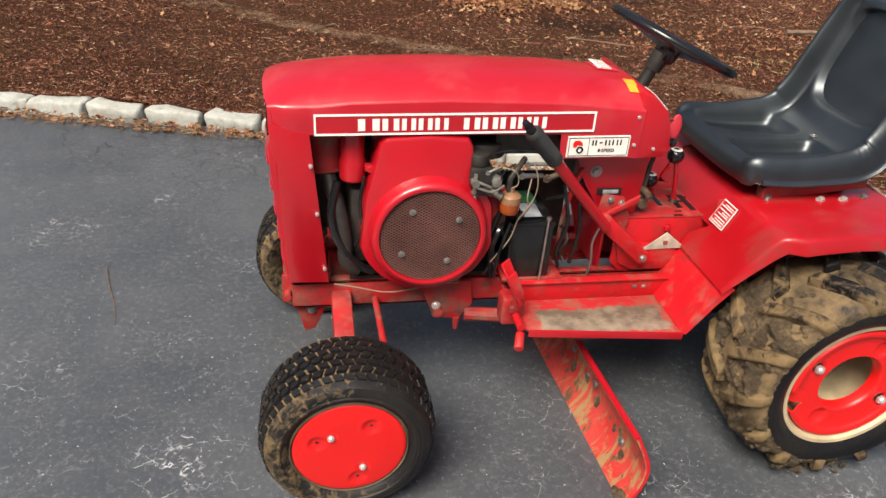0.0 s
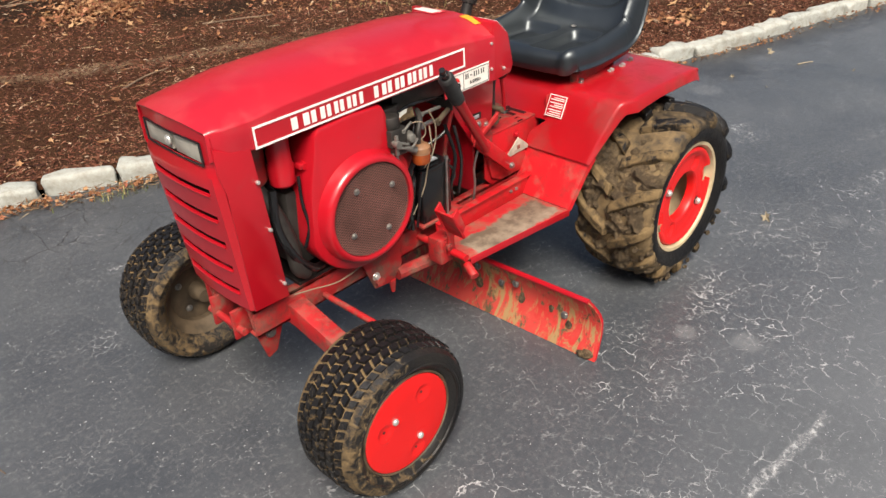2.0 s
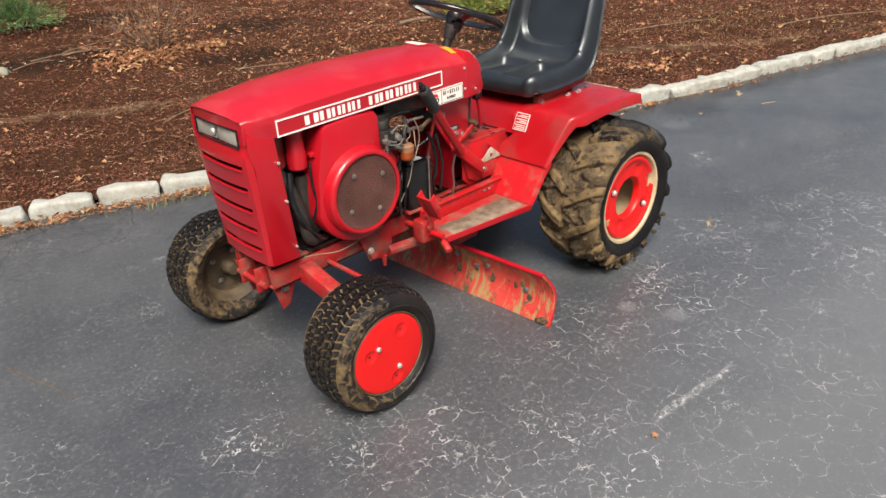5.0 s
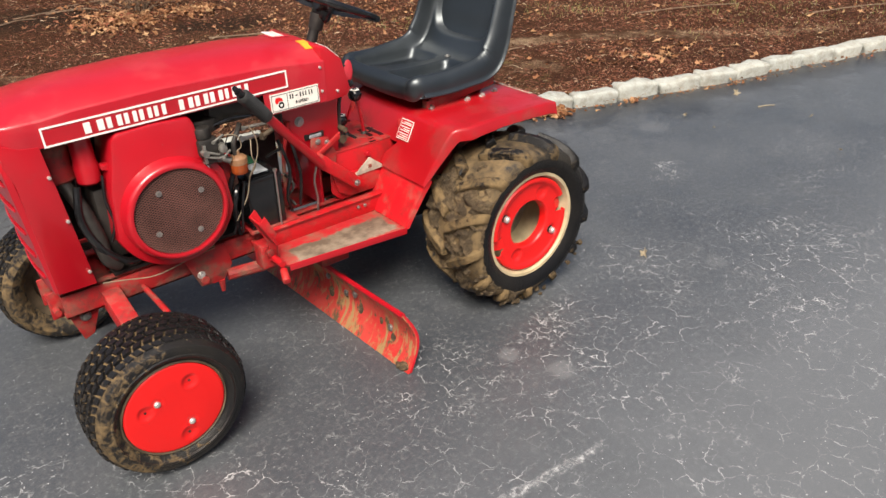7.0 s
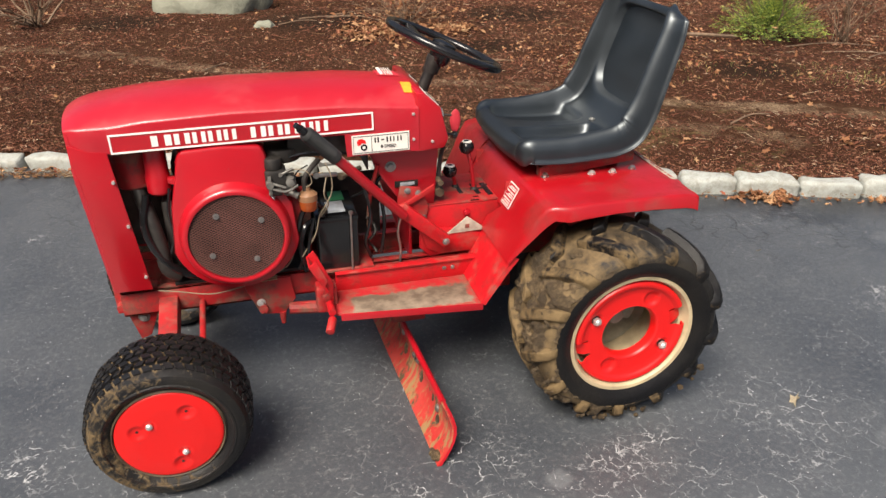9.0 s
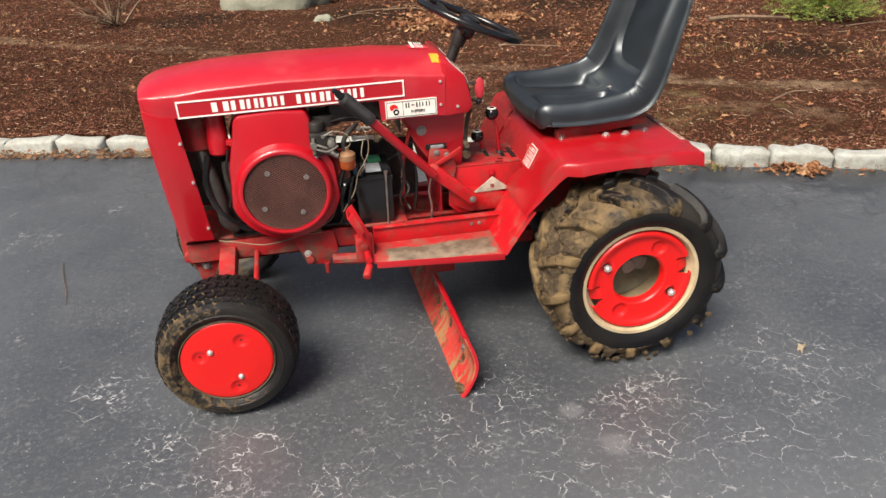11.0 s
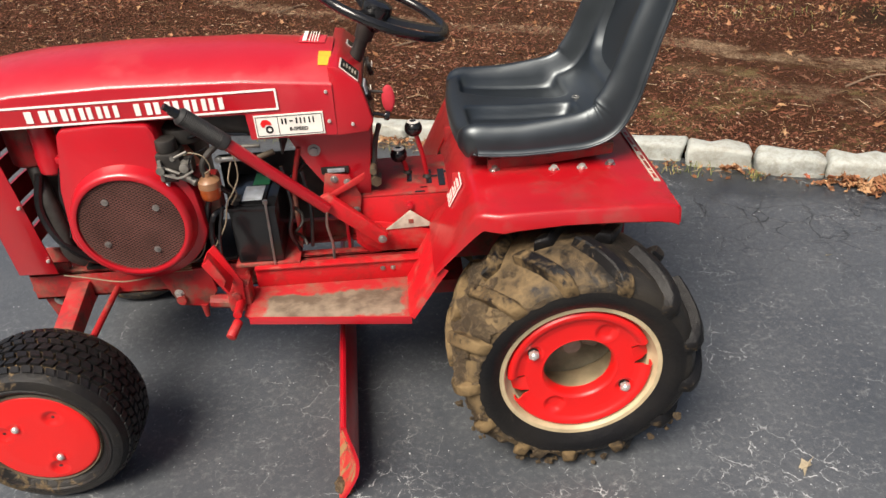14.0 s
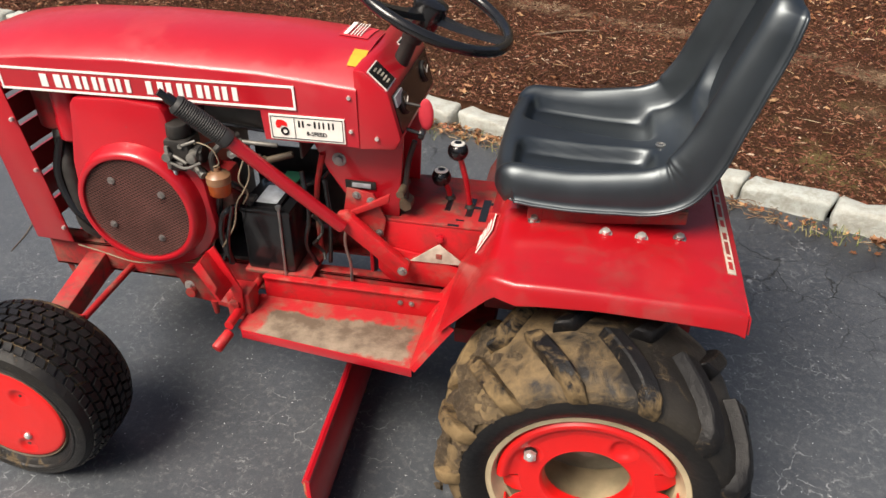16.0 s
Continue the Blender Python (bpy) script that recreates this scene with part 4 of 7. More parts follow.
# unseen dark ring, standing for woods, added to block the low sky
bm = bmesh.new()
ring = []
for k in range(96):
    a = 2 * math.pi * k / 96
    r = 21 + 1.5 * noise.noise(Vector((math.cos(a) * 3, math.sin(a) * 3, 0.5)))
    top = 6.4 + 1.8 * noise.noise(Vector((math.cos(a) * 9, math.sin(a) * 9, 2.0)))
    # cut low towards +x and towards -x,+y so open sky reflects there
    gap = abs((math.degrees(a) + 15 + 180) % 360 - 180)
    top *= lerp([(35, 0.12), (70, 1.0)], gap)
    top *= lerp([(20, 0.45), (45, 1.0)], abs((math.degrees(a) - 140 + 180) % 360 - 180))
    # drawn in on the +y side to block sky over the far bed
    if math.sin(a) > 0.3:
        r = min(r, (10.8 + 0.6 * noise.noise(Vector((a * 4, 1, 0)))) / math.sin(a))
    foot_point = Vector((1 + math.cos(a) * r, 2 + math.sin(a) * r, -0.3))
    out = Vector((math.cos(a), math.sin(a), 0))
    ring.append([bm.verts.new(foot_point), bm.verts.new(foot_point + Vector((0, 0, top)) + out * 0.6), bm.verts.new(foot_point + Vector((0, 0, top - 0.3)) + out * 1.6), bm.verts.new(foot_point + out * 2)])
for a, b in zip(ring, ring[1:] + ring[:1]):
    for k in range(4):
        bm.faces.new((a[k], b[k], b[(k + 1) % 4], a[(k + 1) % 4]))
tagged(part("backdrop", bm, WOODS_BACKDROP, None), "unseen dark ring round the driveway, standing for woodland", "woods", kind="structure")

# ---- the garden tractor ----
MID = 1.72
tractor = thing("garden_tractor", (0.69, MID, 0), "old red garden tractor, black seat, muddy tyres, grader blade underneath", "tractor")

# hood
TOP = [(-0.045, 0.844), (-0.03, 0.853), (0.0, 0.865), (0.06, 0.876), (0.13, 0.884), (0.33, 0.891), (0.61, 0.886), (0.79, 0.870)]
HALF = [(-0.045, 0.137), (-0.01, 0.149), (0.1, 0.151), (0.79, 0.150)]


def hood_row(x, low):
    top, half = lerp(TOP, x), lerp(HALF, x)
    row = []
    bow = lerp([(-0.045, 0.0125), (0.06, 0.0)], x)
    for s in (-1, 1):
        drop = lerp([(-0.045, 0.016), (0.0, 0.034), (0.06, 0.044), (0.79, 0.044)], x)
        pts = [(half, low), (half + 0.001, low + (top - drop - low) * 0.5), (half + 0.002, top - drop - 0.003), (half + 0.0005, top - drop + 0.001), (half - 0.004, top - drop + 0.0045),
               (half * 0.90, top - drop * 0.70), (half * 0.74, top - drop * 0.40), (half * 0.55, top - drop * 0.19), (half * 0.30, top - drop * 0.05)]
        row.append([Vector((x - bow * (1 - (w / half) ** 2), MID + s * w, z)) for w, z in pts])
    return row[0] + [Vector((x - bow, MID, top))] + row[1][::-1]


xs = [-0.045, -0.03, -0.01, 0.02, 0.06, 0.13, 0.22, 0.33, 0.45, 0.598, 0.602, 0.70, 0.79]
hood = part("hood", skin([hood_row(x, 0.771 if x < 0.6 else 0.712) for x in xs], 0.003), RED_HOOD, tractor, "faded red sheet-metal hood", smooth=40)

# side panels of the nose, with the slanted rear edge
for s in (-1, 1):
    y = MID + s * 0.149
    o = prism([(-0.042, 0.80), (-0.042, 0.745), (-0.030, 0.70), (-0.014, 0.392), (0.078, 0.389), (0.040, 0.775), (0.0, 0.78)], y - 0.002, y + 0.002, bevel=0.001)
    for v in o.verts:
        v.co.y -= s * max(0.0, (0.72 - v.co.z)) * 0.055
    part("nose_side_panel", o, RED, tractor)

# grille: a bowed face with slots cut right through
def grille_x(y, z):
    bow = 0.012 * (1 - ((y - MID) / 0.14) ** 2)
    return lerp([(0.39, -0.016), (0.70, -0.044), (0.735, -0.046), (0.752, -0.038), (0.84, -0.0415)], z) - bow


SLOTS = [0.700, 0.635, 0.570, 0.506, 0.442]
levels = [0.392]
for z in sorted(SLOTS):
    levels += [z - 0.018, z - 0.007, z + 0.006]
levels += [0.735, 0.752, 0.758, 0.806, 0.812, 0.838]
cols = [-1.0, -0.93, -0.80, -0.72, -0.4, 0.0, 0.4, 0.72, 0.80, 0.93, 1.0]
bm = bmesh.new()
grid = []
for z in levels:
    half = 0.143 - max(0.0, 0.72 - z) * 0.05
    high = z > 0.745
    grid.append([bm.verts.new((grille_x(MID + c * half, z) + ((0.003 if high else 0.012) if abs(c) == 1 else 0), MID + c * (half - (0.006 if high else 0)) + (0.005 * c if abs(c) == 1 else 0), z - (0.016 * c ** 4 if z > 0.82 else 0))) for c in cols])
for i in range(len(levels) - 1):
    zm = (levels[i] + levels[i + 1]) / 2
    for k in range(len(cols) - 1):
        cm = abs(cols[k] + cols[k + 1]) / 2
        if cm < 0.80 and any(abs(zm - z) < 0.004 for z in SLOTS):
            continue
        if cm < 0.80 and 0.758 < zm < 0.806:
            continue
        bm.faces.new((grid[i][k], grid[i][k + 1], grid[i + 1][k + 1], grid[i + 1][k]))
# a small lip rolled inward under each slot
bmesh.ops.recalc_face_normals(bm, faces=bm.faces)
bmesh.ops.solidify(bm, geom=list(bm.faces), thickness=0.004)
grille = part("grille", bm, RED, tractor, "red slotted grille panel", smooth=30)
for z in SLOTS:
    rim = []
    for c in np.linspace(-0.78, 0.78, 9):
        half = 0.143 - max(0.0, 0.72 - z) * 0.05
        y = MID + c * half
        rim.append((grille_x(y, z) - 0.001, y, z - 0.0095))
    part("slot_lip", tube(rim, 0.0022, steps=6, per=1), RED, grille)
part("headlight", merged(*[box(-0.046, -0.036, MID + a, MID + b, 0.761, 0.803, 0.002) for a, b in ((-0.108, -0.006), (0.006, 0.108))]), LENS, grille, "dusty grey headlight lens")
part("headlight_frame", merged(tube([(-0.047, MID - 0.112, 0.758), (-0.050, MID, 0.757), (-0.047, MID + 0.112, 0.758)], 0.0025, 6, 4),
                               tube([(-0.047, MID - 0.112, 0.806), (-0.052, MID, 0.807), (-0.047, MID + 0.112, 0.806)], 0.0025, 6, 4),
                               cyl((-0.047, MID - 0.112, 0.758), (-0.047, MID - 0.112, 0.806), 0.0025, steps=6), cyl((-0.047, MID + 0.112, 0.758), (-0.047, MID + 0.112, 0.806), 0.0025, steps=6)), BLACK, grille)
part("bulb", ball((-0.050, MID + 0.012, 0.782), 0.011, (0.6, 1, 1)), BOLT, grille, "round chrome lamp emblem")
for z in (0.70, 0.58, 0.43):
    x = lerp([(0.389, 0.072), (0.775, 0.034)], z)
    part("rivet", cyl((x, 1.571 + max(0, 0.72 - z) * 0.055, z), (x, 1.563 + max(0, 0.72 - z) * 0.055, z), 0.0045, steps=10, bevel=0.001), BOLT, tractor)

# hood lettering strip: red with a white border, its lettering as plain bars
def on_side(u, v, w, h, y, x0, z0, ux, uz):
    """A thin plate on the near side: u, v, w, h along the strip's own axes."""
    vx, vz = -uz, ux
    pts = [(u, v), (u + w, v), (u + w, v + h), (u, v + h)]
    return prism([(x0 + ux * a + vx * b, z0 + uz * a + vz * b) for a, b in pts], y - 0.0012, y + 0.002, bevel=0)


SY = MID - 0.1535
ux, uz = 0.6175, 0.0085
ln = math.hypot(ux, uz)
ux, uz = ux / ln, uz / ln
X0, Z0 = 0.0505, 0.7705
strip = part("side_strip", on_side(0, 0, 0.622, 0.047, SY + 0.0015, X0, Z0, ux, uz), RED, hood, "red side strip with a white border")
part("strip_border", merged(*[on_side(u, v, w, h, SY, X0, Z0, ux, uz) for u, v, w, h in ((0, 0, 0.622, 0.0042), (0, 0.0428, 0.622, 0.0042), (0, 0.0042, 0.0042, 0.0386), (0.6178, 0.0042, 0.0042, 0.0386))]), WHITE, strip, "thin white border line")
u = 0.092
for w, gap in ((0.046, 0.006), (0.036, 0.006), (0.030, 0.006), (0.030, 0.006), (0.029, 0.034), (0.036, 0.006), (0.034, 0.006), (0.034, 0.006), (0.029, 0.006), (0.030, 0.0)):
    k = w * 0.33
    for a in (u, u + w - k):
        part("lettering_bar", on_side(a, 0.010, k, 0.026, SY, X0, Z0, ux, uz), WHITE, strip, "plain white bar")
    u += w + gap

# model plate
PX, PZ = 0.6155, 0.7165
plate = part("model_plate", on_side(0, 0, 0.149, 0.0505, SY + 0.001, PX, PZ, 0.9999, 0.012), PAPER, hood, "white model plate with red emblem and black marks")
part("plate_border", merged(*[on_side(u, v, w, h, SY, PX, PZ, 0.9999, 0.012) for u, v, w, h in ((0.003, 0.003, 0.143, 0.001), (0.003, 0.0465, 0.143, 0.001), (0.003, 0.004, 0.001, 0.0425), (0.145, 0.004, 0.001, 0.0425), (0.050, 0.004, 0.001, 0.0425))]), BLACK, plate)
for u, w in ((0.058, 0.0035), (0.0655, 0.0035), (0.089, 0.0035), (0.098, 0.003), (0.1065, 0.003), (0.117, 0.003), (0.1255, 0.003)):
    part("plate_bar", on_side(u, 0.028, w, 0.013, SY, PX, PZ, 0.9999, 0.012), BLACK, plate)
part("plate_bar", on_side(0.0755, 0.033, 0.007, 0.003, SY, PX, PZ, 0.9999, 0.012), BLACK, plate)
part("plate_emblem", merged(prism([(PX + 0.014, PZ + 0.024), (PX + 0.020, PZ + 0.024), (PX + 0.024, PZ + 0.030), (PX + 0.036, PZ + 0.028), (PX + 0.034, PZ + 0.036), (PX + 0.026, PZ + 0.041), (PX + 0.016, PZ + 0.040), (PX + 0.012, PZ + 0.033)], SY - 0.0012, SY + 0.001, bevel=0)), RED_WHEEL, plate, "red emblem shape")
part("emblem_wheel", lathe([(SY - 0.0014, 0.0085), (SY - 0.0014, 0.0045), (SY + 0.001, 0.0045), (SY + 0.001, 0.0085), (SY - 0.0014, 0.0085)], (PX + 0.030, 0, PZ + 0.018), "y", 18), BLACK, plate)
txt = bpy.data.curves.new("plate_words", "FONT")
txt.body, txt.size, txt.extrude = "8-SPEED", 0.0115, 0.0004
tmp = bpy.data.objects.new("tmp_words", txt)
scene.collection.objects.link(tmp)
me = bpy.data.meshes.new_from_object(tmp.evaluated_get(bpy.context.evaluated_depsgraph_get()))
bpy.data.objects.remove(tmp)
bm = bmesh.new()
bm.from_mesh(me)
bmesh.ops.rotate(bm, verts=bm.verts, cent=(0, 0, 0), matrix=Matrix.Rotation(radians(90), 3, "X"))
bmesh.ops.translate(bm, verts=bm.verts, vec=(PX + 0.073, SY - 0.0012, PZ + 0.0135))
part("plate_words", bm, BLACK, plate, "small printed words 8-SPEED", smooth=0)

# labels on the hood top
def top_label(name, x0, x1, y0, y1, mat, label, lift=0.0025):
    rows = []
    for x in np.linspace(x0, x1, 4):
        row = []
        for y in np.linspace(y0, y1, 5):
            h = hood_row(x, 0.74)
            h = sorted(h, key=lambda p: p.y)
            row.append(Vector((x, y, lerp([(p.y, p.z) for p in h], y) + lift)))
        rows.append(row)
    return part(name, skin(rows, 0.0008), mat, hood, label)


top_label("warning_label", 0.762, 0.789, 1.610, 1.664, YELLOW, "small yellow warning label")
lab = top_label("paper_label", 0.715, 0.772, 1.715, 1.80, PINK_RED, "worn red and white printed label")
part("label_print", merged(*[box(a, a + w, 1.722, 1.792, lerp(TOP, a) + 0.0022, lerp(TOP, a) + 0.0040, 0) for a, w in ((0.722, 0.009), (0.7365, 0.0018), (0.7425, 0.0018), (0.7485, 0.0018), (0.7545, 0.0018))]), PAPER, lab)

# dash: hood's rear cowl with slanted instrument face
cowl = prism([(0.784, 0.866), (0.806, 0.863), (0.850, 0.822), (0.872, 0.735), (0.860, 0.712), (0.784, 0.706)], MID - 0.1485, MID + 0.1485, bevel=0.006)
dash = part("dashboard", cowl, RED, tractor, "red dash cowl with black instrument face")


def on_dash(u, v, w, h, lift=0.0, y=MID):
    """A thin plate on the slanted dash face: u across, v down from its top."""
    a, b = Vector((0.850, 0, 0.822)), Vector((0.872, 0, 0.735))
    d = (b - a).normalized()
    n = Vector((-d.z, 0, d.x)) * (1 if -d.z > 0 else -1)
    bm = bmesh.new()
    bmesh.ops.create_cube(bm, size=1.0)
    for q in bm.verts:
        q.co = a + d * (v + (q.co.x + 0.5) * h) + Vector((0, y + u + (q.co.y + 0.5) * w, 0)) + n * (lift + (q.co.z + 0.5) * 0.003 - 0.001)
    return bm


part("instrument_face", on_dash(-0.135, 0.008, 0.27, 0.075), BLACK, dash)
part("dash_label", merged(on_dash(-0.13, 0.012, 0.05, 0.02, 0.003)), SILVER, dash)
for u in (-0.085, 0.085):
    a = Vector((0.860, MID + u, 0.783))
    g = part("gauge", cyl(a, a + Vector((0.007, 0, 0.002)), 0.022, steps=24, bevel=0.002), DARK, dash)
    part("gauge_face", cyl(a + Vector((0.0068, 0, 0.002)), a + Vector((0.0080, 0, 0.0024)), 0.018, steps=24), BLACK, g)
    part("gauge_needle", cyl(a + Vector((0.009, -0.004, 0.0)), a + Vector((0.009, 0.006, 0.012)), 0.001, steps=6), PAPER, g)
part("choke_knob", merged(cyl((0.862, MID - 0.10, 0.738), (0.895, MID - 0.10, 0.730), 0.004, steps=10), cyl((0.895, MID - 0.10, 0.730), (0.906, MID - 0.10, 0.727), 0.011, steps=14, bevel=0.002)), BLACK, dash, "black pull knob")
part("ignition_tag", merged(ball((0.906, 1.632, 0.764), 0.024, (0.62, 0.22, 1.35), 16)), PINK_RED, dash, "red key tag hanging from the ignition")
part("ignition_key", cyl((0.858, 1.632, 0.785), (0.900, 1.632, 0.780), 0.003, steps=10), DARK, dash)
def on_cowl(u, v, w, h, lift):
    """A thin plate on the slanted top of the cowl: u across from the middle, v down the slope."""
    a, b = Vector((0.806, 0, 0.863)), Vector((0.850, 0, 0.822))
    d = (b - a).normalized()
    nn = Vector((-d.z, 0, d.x))
    bm = bmesh.new()
    bmesh.ops.create_cube(bm, size=1.0)
    for q in bm.verts:
        q.co = a + d * (v + (q.co.x + 0.5) * h) + Vector((0, MID + u + (q.co.y + 0.5) * w, 0)) + nn * (lift + q.co.z * 0.0012)
    return bm


decal = part("cowl_decal", on_cowl(-0.142, 0.004, 0.062, 0.050, 0.0008), PAPER, dash, "black strip decal with a pale border")
part("decal_field", on_cowl(-0.139, 0.0065, 0.056, 0.045, 0.0022), BLACK, decal)
part("decal_mark", merged(*[on_cowl(-0.125 + 0.004 * k % 0.01, 0.012 + 0.0075 * k, 0.016 + 0.006 * (k % 2), 0.0035, 0.0034) for k in range(5)]), DUSTY, decal)
small = part("cowl_decal", on_cowl(0.045, 0.014, 0.034, 0.024, 0.0008), PAPER, dash, "small black decal with a pale border")
part("decal_field", on_cowl(0.0475, 0.0165, 0.029, 0.019, 0.0022), BLACK, small)
for x, z in ((0.776, 0.812), (0.776, 0.745), (0.826, 0.735)):
    part("dash_screw", cyl((x, SY + 0.004, z), (x, SY - 0.002, z), 0.0042, steps=10, bevel=0.001), BOLT, dash)
# tower under the dash
part("dash_tower", merged(prism([(0.66, 0.71), (0.86, 0.71), (0.845, 0.50), (0.78, 0.50), (0.70, 0.62)], 1.632, 1.640, bevel=0.002), prism([(0.66, 0.71), (0.86, 0.71), (0.845, 0.36), (0.78, 0.36), (0.70, 0.62)], 1.80, 1.808, bevel=0.002),
                          box(0.775, 0.783, 1.64, 1.80, 0.36, 0.70, 0.001)), RED, tractor)
part("tower_bolt", hexbolt((0.725, 1.632, 0.65), (0, -1, 0), 0.010, 0.008), STEEL, tractor)
part("tower_slot_plate", merged(box(0.735, 0.80, 1.6285, 1.632, 0.588, 0.606, 0.001)), DARK, tractor)
part("tower_slot_label", box(0.75, 0.79, 1.6265, 1.6285, 0.592, 0.602, 0.0003), SILVER, tractor)
part("tank", box(0.45, 0.66, 1.60, 1.84, 0.70, 0.80, 0.03), DARK, tractor, "black fuel tank under the hood")
part("firewall", box(0.655, 0.66, 1.60, 1.84, 0.66, 0.85, 0.001), DARK, tractor)

# steering
axis = Vector((0.40, 0, 0.916)).normalized()
hub_c = Vector((0.888, MID, 0.945))
part("steering_column", merged(cyl((0.835, MID, 0.83), hub_c - axis * 0.02, 0.016, 0.014), cyl(hub_c - axis * 0.075, hub_c - axis * 0.03, 0.020, 0.024)), DARK, tractor)
rim_pts = []
side = Vector((0, 1, 0))
fore = side.cross(axis).normalized()
wc = Vector((0.899, MID, 0.947))
for k in range(40):
    a = 2 * math.pi * k / 40
    rim_pts.append(wc + (fore * math.cos(a) + side * math.sin(a)) * 0.158)
wheel = part("steering_wheel", tube(rim_pts, 0.0108, steps=12, per=0, closed=True), BLACK, tractor, "black three-spoke steering wheel", at=wc)
part("hub", lathe([(-0.055, 0.020), (-0.045, 0.028), (-0.005, 0.034), (0.005, 0.032), (0.010, 0.022), (0.011, 0.0)], (0, 0, 0), "z", 24), BLACK, wheel)
for o in wheel.children:
    o.matrix_basis = axis.to_track_quat("Z", "Y").to_matrix().to_4x4()
    o.data.transform(Matrix.Translation(wc))
for a in (0, 120, 240):
    a = radians(a)
    d = fore * math.cos(a) + side * math.sin(a)
    w = axis.cross(d)
    bm = bmesh.new()
    sec = []
    for f, half, drop in ((0.02, 0.020, -0.02), (0.06, 0.014, -0.018), (0.11, 0.012, -0.010), (0.152, 0.014, 0.0)):
        c = wc + d * f + axis * drop
        sec.append([bm.verts.new(c + w * half * s + axis * h) for s, h in ((-1, -0.005), (1, -0.005), (0.7, 0.006), (-0.7, 0.006))])
    for p, q in zip(sec, sec[1:]):
        for k in range(4):
            bm.faces.new((p[k], p[(k + 1) % 4], q[(k + 1) % 4], q[k]))
    bm.faces.new(sec[0])
    bm.faces.new(sec[-1])
    part("spoke", bm, BLACK, wheel)

# seat
PAN = [(1.054, 0.652), (1.043, 0.677), (1.049, 0.703), (1.076, 0.715), (1.13, 0.708), (1.20, 0.702), (1.27, 0.699), (1.335, 0.701), (1.385, 0.722), (1.418, 0.775), (1.440, 0.84), (1.461, 0.91), (1.478, 0.965), (1.488, 1.008), (1.493, 1.026), (1.502, 1.035), (1.515, 1.028)]


def step(a, b, x):
    t = min(1.0, max(0.0, (x - a) / (b - a)))
    return t * t * (3 - 2 * t)


SY = MID + 0.008
path = smooth_path([(x, SY, z) for x, z in PAN], 8)
bm = bmesh.new()
rows = []
n = len(path)
WID = [(0.0, 0.206), (0.1, 0.213), (0.2, 0.220), (0.3, 0.224), (0.5, 0.224), (0.62, 0.217), (0.78, 0.204), (0.84, 0.196), (0.88, 0.185), (0.915, 0.168), (0.945, 0.146), (0.97, 0.122), (1.0, 0.095)]
RISE = [(0.0, 0.0), (0.10, 0.002), (0.19, 0.010), (0.30, 0.021), (0.42, 0.042), (0.52, 0.056), (0.60, 0.050), (0.75, 0.040), (0.86, 0.030), (0.93, 0.012), (1.0, 0.0)]
DEEP = [(0.0, 0.006), (0.2, 0.044), (0.30, 0.036), (0.38, 0.028), (0.45, 0.024), (0.52, 0.017), (0.62, 0.012), (0.85, 0.012), (1.0, 0.006)]
COLS = [0.0, 0.03] + [0.06 + 0.0225 * k for k in range(35)] + [0.84, 0.86]
for i, p in enumerate(path):
    d = (path[min(i + 1, n - 1)] - path[max(i - 1, 0)]).normalized()
    nrm = Vector((-d.z, 0, d.x))
    f = i / (n - 1)
    half, rise, deep = lerp(WID, f), lerp(RISE, f), lerp(DEEP, f)
    # two sunken lanes in the pan with a ridge that narrows to the rear, one sunken panel in the back
    ridge = lerp([(0.2, 0.19), (0.43, 0.07)], f)
    crest = p + nrm * (rise + 0.003)
    foot = p - nrm * deep
    if f < 0.2:
        foot = Vector((1.058 + 0.023 * f / 0.2, SY, 0.662 + 0.008 * f / 0.2)).lerp(foot, step(0.12, 0.2, f))
    fall = (foot - crest).normalized()
    row = []
    for s in (-1, 1):
        seq = []
        for v in COLS:
            h = rise * step(0.72, 0.86, v) + 0.003 * step(0.76, 0.84, v)
            lu, lw = (v - (ridge + 0.77) / 2) / ((0.77 - ridge) / 2), (f - 0.318) / 0.128
            h -= 0.029 * (1 - step(0.82, 1.03, (abs(lu) ** 7 + abs(lw) ** 7) ** (1 / 7)))
            bu, bw = v / 0.74, (f - 0.690) / 0.150
            h -= 0.030 * (1 - step(0.82, 1.0, (abs(bu) ** 4 + abs(bw) ** 4) ** (1 / 4)))
            seq.append(Vector((p.x, SY + s * half * v, p.z)) + nrm * h)
        # bolster rolled over to the outer edge, with a thin flange at its foot
        for k in range(1, 13):
            t = radians(7.5 * k)
            pleat = 0.0012 * math.sin(f * 330) * step(0.43, 0.46, f) * (1 - step(0.52, 0.55, f)) * step(1, 5, k) * (1 - step(9, 12, k))
            q = crest.lerp(foot, 1 - max(0.0, math.cos(t)) ** 0.8) + nrm * pleat
            q.y = SY + s * (half * (0.86 + 0.13 * math.sin(t)) + pleat)
            seq.append(q)
        for out, down in ((1.000, 0.0004), (1.010, 0.0012), (1.017, 0.0026), (1.017, 0.0048), (1.010, 0.0062), (0.985, 0.0068)):
            q = foot + fall * down
            q.y = SY + s * half * out
            seq.append(q)
        # front edge curved in plan
        for q in seq:
            w = abs(q.y - SY) / half
            q.x += 0.024 * w ** 3 * (1 - step(0.05, 0.36, f))
        row.append(seq)
    rows.append([bm.verts.new(q) for q in row[0][::-1]] + [bm.verts.new(q) for q in row[1][1:]])
for a, b in zip(rows, rows[1:]):
    for k in range(len(a) - 1):
        bm.faces.new((a[k], a[k + 1], b[k + 1], b[k]))
